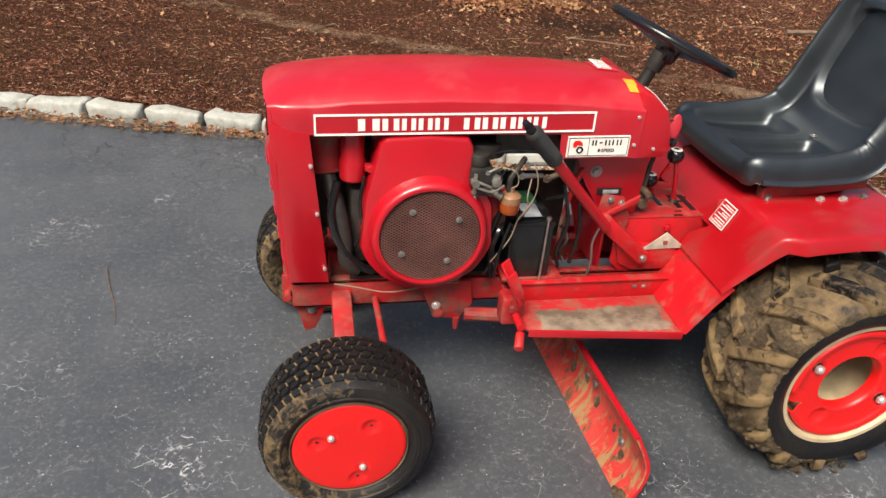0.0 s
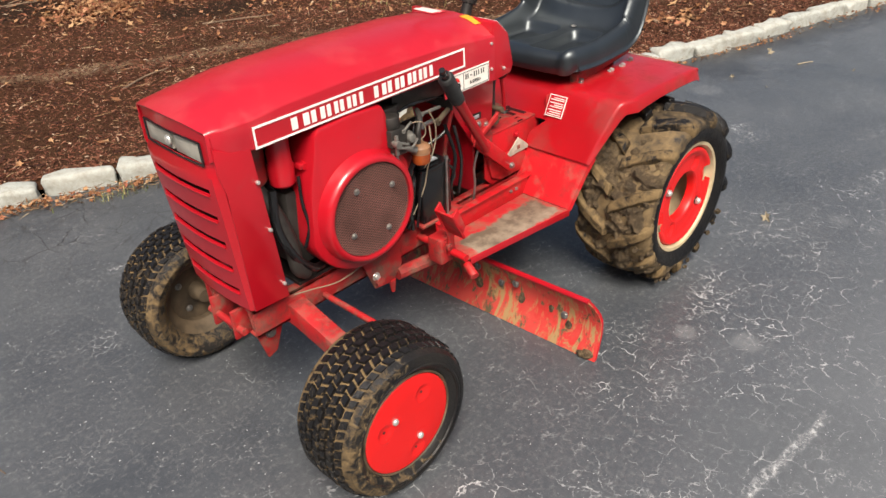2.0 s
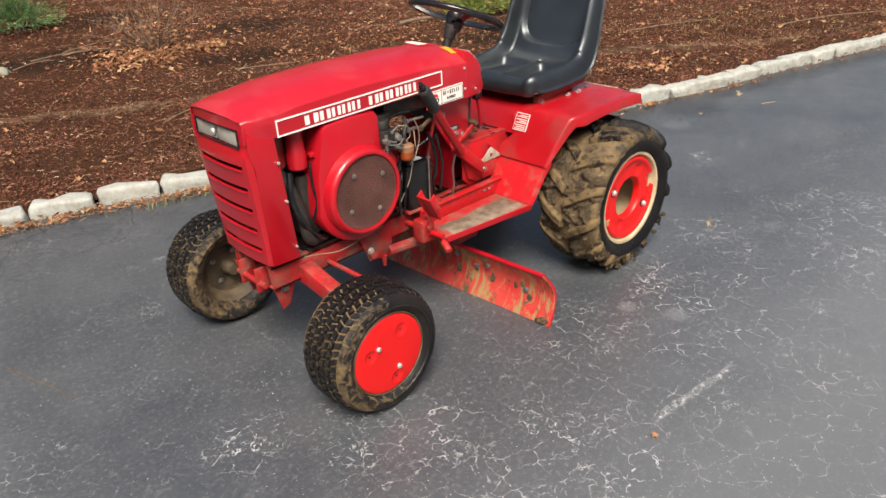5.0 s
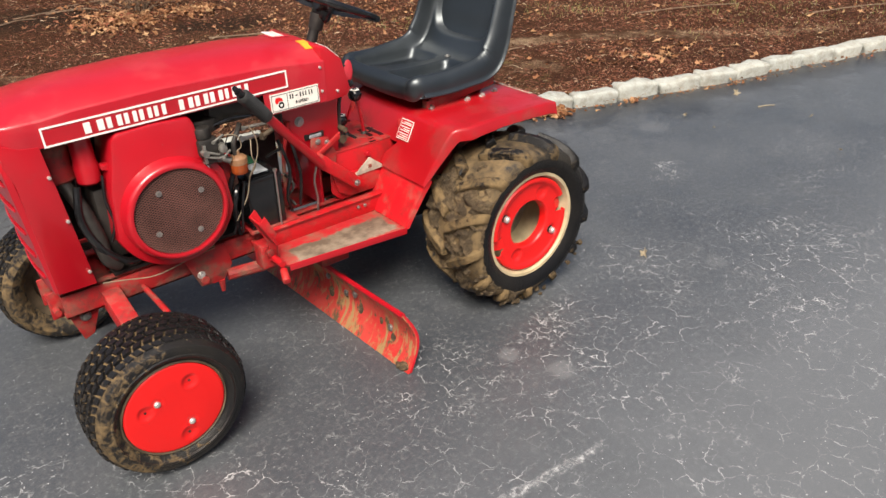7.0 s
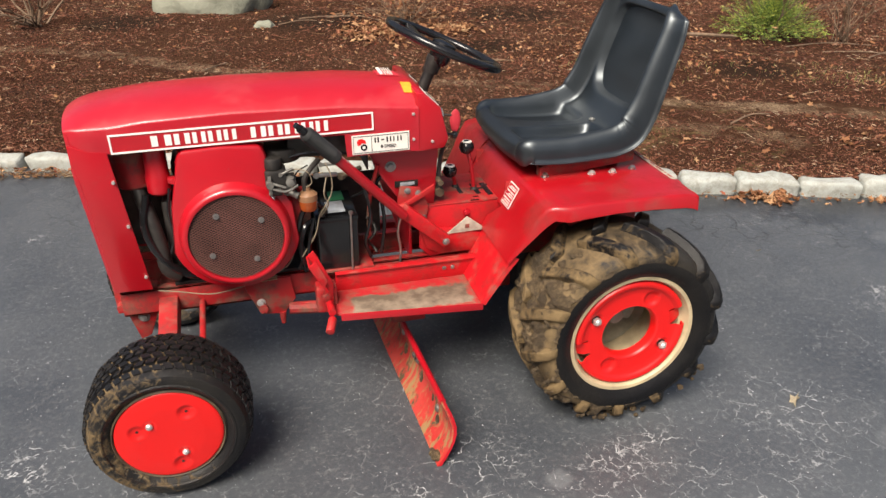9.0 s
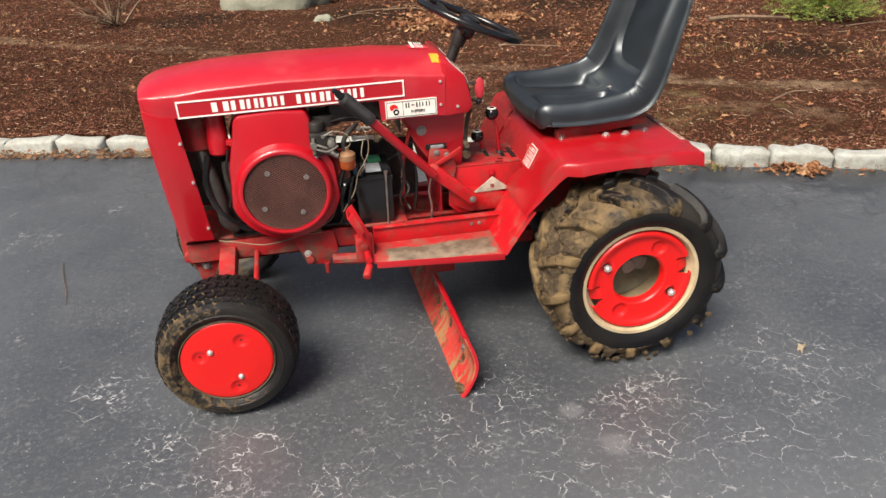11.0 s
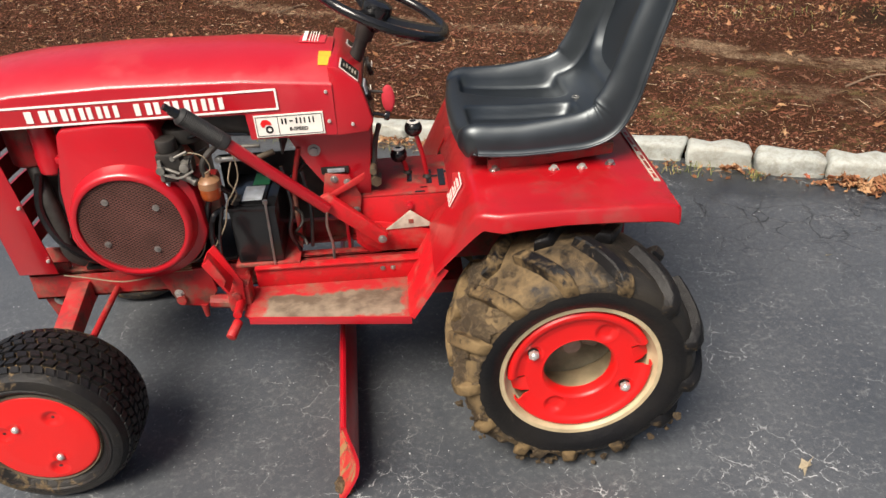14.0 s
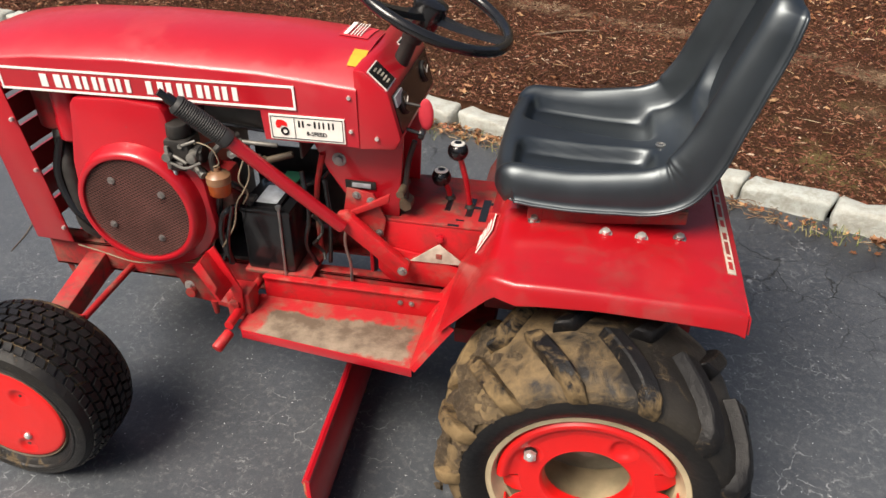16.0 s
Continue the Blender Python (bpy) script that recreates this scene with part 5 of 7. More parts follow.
# close it underneath
under = []
for i, r in enumerate(rows):
    a, b = r[0].co, r[-1].co
    under.append([r[0]] + [bm.verts.new(a.lerp(b, g)) for g in (0.25, 0.5, 0.75)] + [r[-1]])
for a, b in zip(under, under[1:]):
    for k in range(4):
        bm.faces.new((a[k], b[k], b[k + 1], a[k + 1]))
for r, u in ((rows[0], under[0]), (rows[-1], under[-1])):
    bm.faces.new(r + u[1:-1][::-1])
bmesh.ops.recalc_face_normals(bm, faces=bm.faces)
seat = part("seat", bm, BLACK_SEAT, tractor, "black moulded vinyl bucket seat", smooth=150)
# bluish sheen of the sky put into the vinyl's highlights by tint
BLACK_SEAT.node_tree.nodes["Principled BSDF"].inputs["Specular Tint"].default_value = (0.86, 0.95, 1.0, 1.0)
part("drain_grommet", lathe([(0.0, 0.006), (0.0, 0.010), (0.002, 0.0095), (0.0025, 0.007), (0.0, 0.006)], (1.352, SY - 0.012, 0.7065), "z", 18), STEEL, seat, "small steel drain grommet")
part("seat_bracket", merged(prism([(1.125, 0.642), (1.40, 0.662), (1.40, 0.640), (1.14, 0.612)], 1.535, 1.545, bevel=0.002), prism([(1.125, 0.642), (1.40, 0.662), (1.40, 0.640), (1.14, 0.612)], 1.895, 1.905, bevel=0.002),
                            prism([(1.125, 0.642), (1.40, 0.662), (1.40, 0.668), (1.125, 0.648)], 1.535, 1.905, bevel=0.001), box(1.118, 1.146, 1.532, 1.560, 0.592, 0.645, 0.003), box(1.118, 1.146, 1.88, 1.908, 0.592, 0.645, 0.003)), RED_DIRTY, tractor, "grimy red seat bracket")
for y in (1.58, 1.86):
    part("seat_spring", cyl((1.36, y, 0.60), (1.36, y, 0.66), 0.016), DARK, tractor)

# fender pan: a lower slope panel, and over it the upper fender with its front panel, deck and folded skirt
EDGE = [(0.986, 0.444), (1.005, 0.480), (1.028, 0.523), (1.052, 0.570), (1.066, 0.596), (1.074, 0.606), (1.086, 0.612), (1.12, 0.613), (1.16, 0.615), (1.25, 0.616), (1.36, 0.614), (1.45, 0.611), (1.478, 0.607), (1.492, 0.601)]
OUT = [(0.92, 0.315), (0.986, 0.327), (1.028, 0.346), (1.08, 0.374), (1.12, 0.386), (1.40, 0.386), (1.492, 0.378)]
LIP = [(0.986, 0.005), (1.005, 0.012), (1.028, 0.022), (1.052, 0.034), (1.066, 0.041), (1.086, 0.045), (1.12, 0.041), (1.16, 0.036), (1.25, 0.031), (1.36, 0.031), (1.45, 0.035), (1.5, 0.039)]
for s in (-1, 1):
    lower = [[Vector((x, MID + s * 0.106, z)), Vector((x, MID + s * (lerp(OUT, x) - 0.012), z)), Vector((x + 0.001, MID + s * (lerp(OUT, x) - 0.003), z - 0.002)), Vector((x + 0.010, MID + s * (lerp(OUT, x) + 0.001), z - 0.006))]
             for x, z in ((0.921, 0.322), (0.945, 0.363), (0.975, 0.414), (1.003, 0.462))]
    part("fender_lower_panel", skin(lower, 0.003), RED_TUNNEL, tractor, "scuffed red slope panel above the footrest", smooth=30)
    rows = []
    for x, z in EDGE:
        o, lip = lerp(OUT, x), lerp(LIP, x)
        front = lerp([(0.986, 1.0), (1.052, 0.9), (1.09, 0.35), (1.14, 0.0)], x)
        proud = Vector((-0.005, 0, 0.003)) * min(1.0, lerp([(0.986, 1.0), (1.05, 0.8), (1.09, 0.0)], x))
        crown = lerp([(1.05, 0.0), (1.10, 0.006), (1.5, 0.006)], x)
        fold = o - lerp([(0.986, 0.05), (1.06, 0.06), (1.12, 0.082), (1.5, 0.078)], x)
        # the skirt hangs down along the deck and runs back behind the front panel
        drop = Vector((0.62 * lip * front, 0, -lip * (1 - 0.45 * front)))
        rows.append([Vector(p) + proud for p in (
            (x, MID + s * lerp([(1.005, 0.106), (1.028, 0.150)], x), z + crown), (x, MID + s * (fold - 0.008), z + crown), (x, MID + s * fold, z + crown * 0.55), (x, MID + s * (o - 0.030), z + 0.0008), (x, MID + s * (o - 0.009), z))]
            + [Vector((x, MID + s * (o - 0.0045), z)) + proud + drop * 0.035, Vector((x, MID + s * (o - 0.001), z)) + proud + drop * 0.12, Vector((x, MID + s * (o + 0.0012), z)) + proud + drop * 0.25, Vector((x, MID + s * (o + 0.006), z)) + proud + drop * 0.55,
               Vector((x, MID + s * (o + 0.010), z)) + proud + drop * 0.94, Vector((x, MID + s * (o + 0.009), z)) + proud + drop])
    fender = part("fender", skin(rows, 0.003), RED_FENDER, tractor, "glossy red sheet-metal fender with folded skirt", smooth=32)
    if s < 0:
        near_fender = fender
# middle deck under the seat and rear lip
rows = [[Vector((x, y, z)) for y in (MID - 0.151, MID, MID + 0.151)] for x, z in ((1.028, 0.522), (1.052, 0.569), (1.066, 0.595), (1.086, 0.612), (1.12, 0.618), (1.16, 0.6205), (1.25, 0.6215), (1.36, 0.6195), (1.45, 0.6165), (1.492, 0.607))]
part("seat_deck", skin(rows, 0.003), RED_FENDER, tractor, smooth=45)
rear = [[Vector((x, MID + w, z)) for w in np.linspace(-0.378, 0.378, 7)] for x, z in ((1.4925, 0.603), (1.496, 0.597), (1.499, 0.564))]
part("rear_lip", skin(rows=rear, thick=0.003), RED, tractor)
lip_strip = part("rear_lip_strip", merged(*[prism([(1.466, 0.6150), (1.480, 0.6130), (1.480, 0.6150), (1.466, 0.6172)], MID - 0.285, MID + 0.06, bevel=0)]), DUSTY, tractor, "worn pale printed strip")
for a, b in ((0.012, 0.034), (0.042, 0.050), (0.058, 0.098), (0.106, 0.128), (0.150, 0.172), (0.186, 0.232), (0.240, 0.262), (0.270, 0.326)):
    part("printed_bar", prism([(1.4695, 0.6168), (1.4765, 0.6157), (1.4765, 0.6163), (1.4695, 0.6174)], MID - 0.285 + a, MID - 0.285 + b, bevel=0), RED_DIRTY, lip_strip)
for x, y, z in ((1.132, 1.528, 0.620), (1.262, 1.508, 0.6212), (1.325, 1.508, 0.6202), (1.392, 1.522, 0.6188)):
    part("fender_bolt", hexbolt((x, y, z), (0, -0.25, 1), 0.008, 0.010), BOLT if 1.2 < x < 1.35 else STEEL, near_fender)
# safety sticker on the slope
def on_slope(u, v, w, h, lift):
    """A plate on the fender's upper slope: u across from the middle, v up the slope."""
    a, b = Vector((1.018, 0, 0.516)), Vector((1.057, 0, 0.592))
    d = (b - a).normalized()
    nn = Vector((-d.z, 0, d.x))
    bm = bmesh.new()
    bmesh.ops.create_cube(bm, size=1.0)
    for q in bm.verts:
        q.co = a + d * (v + (q.co.x + 0.5) * h) + Vector((0, u + (q.co.y + 0.5) * w, 0)) + nn * (lift + (q.co.z + 0.5) * 0.002)
    return bm


sticker = part("safety_sticker", on_slope(1.519, 0.024, 0.060, 0.064, 0.0015), PAPER, near_fender, "red safety sticker with white border and lines")
part("sticker_field", on_slope(1.5215, 0.0265, 0.055, 0.059, 0.0022), RED, sticker)
part("sticker_print", merged(*[on_slope(1.525, 0.0295 + k * 0.0065, w, 0.0024, 0.0030) for k, w in ((0, 0.047), (1, 0.040), (2, 0.047), (3.4, 0.044), (4.2, 0.030), (5.2, 0.047), (6.6, 0.047), (7.4, 0.036))]), PAPER, sticker)

# footrests
for s in (-1, 1):
    inner, o0, o1 = MID + s * 0.145, MID + s * 0.262, MID + s * 0.315
    fr = part("footrest", prism([(0.532, inner), (0.532, o0), (0.550, o0 + s * 0.012), (0.922, o1), (0.922, inner)], 0.314, 0.321, "z", 0.0015), FOOTPLATE, tractor, "red steel footrest, paint worn off")
    part("footrest_lip", prism([(0.545, o0 + s * 0.010), (0.545, o0 + s * 0.013), (0.924, o1 + s * 0.003), (0.924, o1)], 0.302, 0.3225, "z", 0.0005), RED, fr)
    part("footrest_rail", merged(prism([(0.55, MID + s * 0.150), (0.55, MID + s * 0.142), (0.965, MID + s * 0.142), (0.965, MID + s * 0.150)], 0.321, 0.374, "z", 0.001),
                                 prism([(0.55, MID + s * 0.157), (0.55, MID + s * 0.132), (0.965, MID + s * 0.132), (0.965, MID + s * 0.157)], 0.373, 0.378, "z", 0.001)), RED_TUNNEL, fr)
    for x in (0.86, 0.885):
        part("rail_bolt", hexbolt((x, MID + s * 0.1505, 0.352), (0, s, 0), 0.0042, 0.005), STEEL, fr)

# frame
for s in (-1, 1):
    y = MID + s * 0.105
    part("frame_rail", merged(box(-0.01, 1.02, min(y, y - s * 0.006), max(y, y - s * 0.006), 0.30, 0.372, 0.001), box(-0.01, 1.02, min(y - s * 0.03, y), max(y - s * 0.03, y), 0.30, 0.306, 0.001),
                              box(-0.01, 1.02, min(y - s * 0.03, y), max(y - s * 0.03, y), 0.366, 0.372, 0.001)), RED_DIRTY, tractor)
part("engine_plate", box(0.13, 0.50, MID - 0.098, MID + 0.098, 0.372, 0.382, 0.001), DARK, tractor)
part("belt_guard", merged(prism([(0.30, 0.37), (0.43, 0.37), (0.44, 0.30), (0.405, 0.255), (0.34, 0.262)], 1.598, 1.606, bevel=0.003), cyl((0.35, 1.598, 0.285), (0.35, 1.585, 0.285), 0.012), cyl((0.40, 1.60, 0.262), (0.40, 1.60, 0.225), 0.010, 0.006)), RED_DIRTY, tractor)
part("belt_guard_bolt", hexbolt((0.345, 1.598, 0.300), (0, -1, 0), 0.008, 0.01), BOLT, tractor)
part("wire_clip", merged(*[cyl((0.325, 1.588, z), (0.395, 1.588, z + 0.004), 0.0016, steps=6) for z in (0.370, 0.376, 0.382)]), IVORY, tractor, "pale wire terminals")
part("ground_wire", tube([(0.09, 1.585, 0.385), (0.14, 1.588, 0.372), (0.22, 1.590, 0.352), (0.30, 1.590, 0.362), (0.37, 1.588, 0.384), (0.43, 1.58, 0.42), (0.46, 1.575, 0.50)], 0.0017, steps=6), WIRE, tractor, "pale loose wire")

# front axle and nose bracket
for s in (-1, 1):
    y = MID + s * 0.085
    part("axle_bracket", prism([(-0.012, 0.392), (0.085, 0.392), (0.075, 0.30), (0.045, 0.225), (0.018, 0.215), (-0.004, 0.30)], y - 0.004, y + 0.004, bevel=0.002), RED_DIRTY, tractor)
    for x, z, r in ((0.035, 0.285, 0.010), (0.055, 0.335, 0.007)):
        part("axle_bolt", hexbolt((x, y + s * 0.004, z), (0, s, 0), r, 0.009), STEEL, tractor)
part("hitch_tab", merged(box(-0.035, 0.02, MID - 0.05, MID - 0.04, 0.28, 0.36, 0.003), box(-0.035, 0.02, MID + 0.04, MID + 0.05, 0.28, 0.36, 0.003), cyl((-0.022, MID - 0.075, 0.31), (-0.022, MID + 0.075, 0.31), 0.009)), RED_DIRTY, tractor)
bm = bmesh.new()
sec = []
for w, z, hh in ((-0.315, 0.272, 0.022), (-0.29, 0.280, 0.026), (-0.12, 0.315, 0.030), (0, 0.325, 0.032), (0.12, 0.315, 0.030), (0.25, 0.280, 0.026), (0.275, 0.272, 0.022)):
    sec.append([bm.verts.new((0.108 + dx * 0.024, MID + w, z + dz * hh)) for dx, dz in ((-1, -1), (1, -1), (1, 1), (-1, 1))])
for p, q in zip(sec, sec[1:]):
    for k in range(4):
        bm.faces.new((p[k], p[(k + 1) % 4], q[(k + 1) % 4], q[k]))
bm.faces.new(sec[0])
bm.faces.new(sec[-1])
bmesh.ops.recalc_face_normals(bm, faces=bm.faces)
part("front_axle", bevelled(bm, 0.005), RED_DIRTY, tractor, "dusty red swinging front axle")
for y in (MID - 0.315, MID + 0.275):
    part("spindle", merged(cyl((0.105, y, 0.18), (0.105, y, 0.33), 0.016), cyl((0.105, y, 0.19), (0.105, y + (-0.12 if y < MID else 0.10), 0.19), 0.013), box(0.10, 0.20, y - 0.012, y + 0.012, 0.318, 0.33, 0.002)), RED_DIRTY, tractor)
part("tie_rod", cyl((0.195, MID - 0.31, 0.318), (0.185, MID + 0.27, 0.318), 0.008, steps=12), RED_DIRTY, tractor)

# front wheels
def flat_foot(bm, centre_z, floor=0.0):
    """Rubber spreads where it stands on the ground."""
    for v in bm.verts:
        if v.co.z < floor + 0.006:
            v.co.z = floor + max(0.0005, 0.25 * (v.co.z - floor + 0.002))


def pressed(bm, dents):
    """Pushes round dents (x, z, radius, depth) into a wheel disc, with a soft raised edge."""
    for v in bm.verts:
        for x, z, r, depth in dents:
            d = math.hypot(v.co.x - x, v.co.z - z) / r
            if d < 1.35:
                v.co.y += depth * (1 - step(0.55, 1.0, d)) - 0.0009 * step(0.9, 1.1, d) * (1 - step(1.1, 1.35, d))


FW = Vector((0.105, 1.319, 0.190))
front = part("front_wheel", merged(lathe([(-0.068, 0.114), (-0.078, 0.122), (-0.084, 0.1255), (-0.080, 0.129), (-0.066, 0.122), (-0.055, 0.118), (-0.03, 0.095), (0.03, 0.095), (0.055, 0.118), (0.062, 0.127), (0.068, 0.124), (0.064, 0.119), (0.05, 0.108), (0.028, 0.088), (-0.028, 0.088), (-0.068, 0.114)], FW, "y", 56),
                                   lathe([(0.002, 0.0), (0.002, 0.09), (0.008, 0.092), (0.008, 0.0)], FW, "y", 40), lathe([(-0.06, 0.0), (-0.06, 0.03), (0.030, 0.026), (0.036, 0.022), (0.060, 0.019), (0.062, 0.0)], FW, "y", 24)), RUSTY, tractor, "small front wheel with dusty brown rim", at=FW)
tyre = lathe([(-0.062, 0.116), (-0.078, 0.128), (-0.089, 0.141), (-0.0905, 0.144), (-0.0945, 0.146), (-0.0955, 0.150), (-0.0935, 0.153), (-0.094, 0.158), (-0.088, 0.172), (-0.070, 0.181), (-0.035, 0.185), (0.035, 0.185), (0.070, 0.181), (0.088, 0.172), (0.094, 0.158), (0.090, 0.143), (0.078, 0.128), (0.062, 0.116), (-0.062, 0.116)], FW, "y", 72)
flat_foot(tyre, FW.z)
part("tyre", tyre, RUBBER_FRONT, front, "worn turf tyre with dried mud")
tread = bmesh.new()
rg = random.Random(3)
lanes = [(-0.083, 0.171, 0.012, 56), (-0.064, 0.1825, 0.013, 50), (-0.043, 0.186, 0.0135, 46), (-0.0215, 0.1875, 0.0135, 46), (0.0, 0.188, 0.0135, 46), (0.0215, 0.1875, 0.0135, 46), (0.043, 0.186, 0.0135, 46), (0.064, 0.1825, 0.013, 50), (0.083, 0.171, 0.012, 56)]
for li, (off, r, w, cnt) in enumerate(lanes):
    for k in range(cnt):
        a = 2 * math.pi * (k + (0.5 if li % 2 else 0)) / cnt
        skew = 0.30 * (1 if li % 2 else -1)
        da = 2 * math.pi / cnt * 0.41
        tiltr = 0.022 if abs(off) > 0.075 else (0.006 if abs(off) > 0.06 else 0.0)
        vs = []
        for rr, gr in ((r - 0.006, 1.0), (r + 0.0055 + rg.uniform(-0.0014, 0.0008), 0.88)):
            for sa, so in ((-1, -1), (1, -1), (1, 1), (-1, 1)):
                aa = a + sa * da * gr + so * skew * da
                rad = rr - tiltr * (1 if so * off > 0 else 0) * 0.7
                vs.append(tread.verts.new(FW + Vector((math.cos(aa) * rad, off + so * w * 0.66 * gr, math.sin(aa) * rad))))
        for f in ((4, 5, 6, 7), (0, 1, 5, 4), (1, 2, 6, 5), (2, 3, 7, 6), (3, 0, 4, 7)):
            tread.faces.new([vs[q] for q in f])
flat_foot(tread, FW.z)
part("tread", tread, RUBBER_TREAD, front, smooth=0)
part("rim_edge", lathe([(0.058, 0.1225), (0.064, 0.1275), (0.0695, 0.1275), (0.0705, 0.1235), (0.066, 0.1205), (0.058, 0.1225)], FW, "y", 56), TAN_EDGE, front, "tan dusty rim edge")
for k in range(4):
    part("rim_bolt", hexbolt(FW + Vector((math.cos(0.6 + k * 1.571) * 0.058, 0.008, math.sin(0.6 + k * 1.571) * 0.058)), (0, 1, 0), 0.0065, 0.007), STEEL, front)
bm = bmesh.new()
CAP = [(0.1225, -0.074), (0.1215, -0.081), (0.119, -0.0832), (0.115, -0.0838)] + [(0.115 - 0.0044 * k, -0.0838 - 0.0003 * min(k, 8)) for k in range(1, 25)] + [(0.004, -0.0862)]
rings = [[bm.verts.new(FW + Vector((math.cos(2 * math.pi * k / 96) * r, y, math.sin(2 * math.pi * k / 96) * r))) for k in range(96)] for r, y in CAP]
for a, b in zip(rings, rings[1:]):
    for k in range(96):
        bm.faces.new((a[k], a[(k + 1) % 96], b[(k + 1) % 96], b[k]))
bm.faces.new(rings[-1])
DENTS = ((0.036, 0.214), (0.150, 0.252), (0.122, 0.106))
pressed(bm, [(x, z, 0.0205, 0.0055) for x, z in DENTS] + [(x, z, 0.016, 0.002) for x, z in ((0.0654, 0.2272), (0.1332, 0.1375))])
cap = part("hub_cap", bm, RED_WHEEL, front, "bright red painted wheel disc")
for x, z in ((0.0654, 0.2272), (0.1332, 0.1375)):
    part("wheel_bolt", merged(ball((x, FW.y - 0.087, z), 0.0085, (1, 0.8, 1), 14)), BOLT, front)
for x, z in DENTS:
    part("dent_hole", cyl((x, FW.y - 0.0780, z), (x, FW.y - 0.0815, z), 0.0034, steps=10), DARK, cap)
copy_thing(front, pose(0.070 - 0.69, 2.085 - MID, 0.190, 0, 0, 180))

# rear wheels
RW = Vector((1.278, 1.330, 0.278))
rear_wheel = part("rear_wheel", merged(lathe([(-0.085, 0.150), (-0.092, 0.158), (-0.104, 0.161), (-0.112, 0.166), (-0.113, 0.175), (-0.106, 0.181), (-0.098, 0.178), (-0.09, 0.168), (-0.05, 0.152), (0.05, 0.152), (0.09, 0.168), (0.1, 0.178), (0.104, 0.172), (0.098, 0.16), (0.05, 0.145), (-0.05, 0.145), (-0.085, 0.150)], RW, "y", 72)), CREAM, tractor, "rear wheel with cream-painted rim edge", at=RW)
prof = [(-0.098, 0.166), (-0.112, 0.178), (-0.122, 0.196), (-0.126, 0.215), (-0.122, 0.234), (-0.108, 0.248), (-0.08, 0.256), (-0.04, 0.259), (0.04, 0.259), (0.08, 0.256), (0.108, 0.248), (0.122, 0.234), (0.126, 0.215), (0.122, 0.196), (0.112, 0.178), (0.098, 0.166), (-0.098, 0.166)]
tyre = lathe(prof, RW, "y", 84)
part("tyre", tyre, RUBBER_REAR, rear_wheel, "black lugged tyre caked with tan mud")
part("sidewall_ring", lathe([(-0.113, 0.176), (-0.1245, 0.192), (-0.1285, 0.205), (-0.1285, 0.214), (-0.1262, 0.222), (-0.120, 0.215), (-0.11, 0.19), (-0.113, 0.176)], RW, "y", 84), RUBBER_SIDE, rear_wheel)


def lug_mesh(side):
    """One slanted bar, from the middle of the tread down over the shoulder."""
    bm = bmesh.new()
    sec = []
    stations = [(0.004, -0.03, 0.281, 0.256), (0.03, 0.035, 0.2815, 0.256), (0.065, 0.115, 0.280, 0.254), (0.095, 0.185, 0.274, 0.248), (0.118, 0.235, 0.264, 0.238), (0.1325, 0.262, 0.247, 0.225), (0.1315, 0.275, 0.226, 0.213)]
    for i, (off, lag, hi, lo) in enumerate(stations):
        half = 0.0175 if i < 5 else 0.016
        row = []
        for rr, w in ((lo, 1.35), (hi, 0.85)):
            for s in (-1, 1):
                a = math.pi / 2 - lag + s * half * w / 0.27
                o = off if rr == hi else off - 0.008 * (i > 3)
                row.append(bm.verts.new((math.cos(a) * rr, side * o, math.sin(a) * rr)))
        sec.append((row[0], row[1], row[3], row[2]))
    for p, q in zip(sec, sec[1:]):
        for k in range(4):
            bm.faces.new((p[k], p[(k + 1) % 4], q[(k + 1) % 4], q[k]))
    bm.faces.new(sec[0])
    bm.faces.new(sec[-1])
    bmesh.ops.recalc_face_normals(bm, faces=bm.faces)
    bevelled(bm, 0.003, 1)
    me = bpy.data.meshes.new("lug")
    bm.to_mesh(me)
    bm.free()
    me.materials.append(RUBBER_LUG)
    me.shade_smooth()
    me.set_sharp_from_angle(angle=radians(35))
    return me


for side in (-1, 1):
    me = lug_mesh(side)
    for k in range(13):
        ob = new("lug", me)
        ob.parent = rear_wheel
        ob.rotation_euler = (0, 2 * math.pi * (k + (0.5 if side > 0 else 0.12)) / 13, 0)

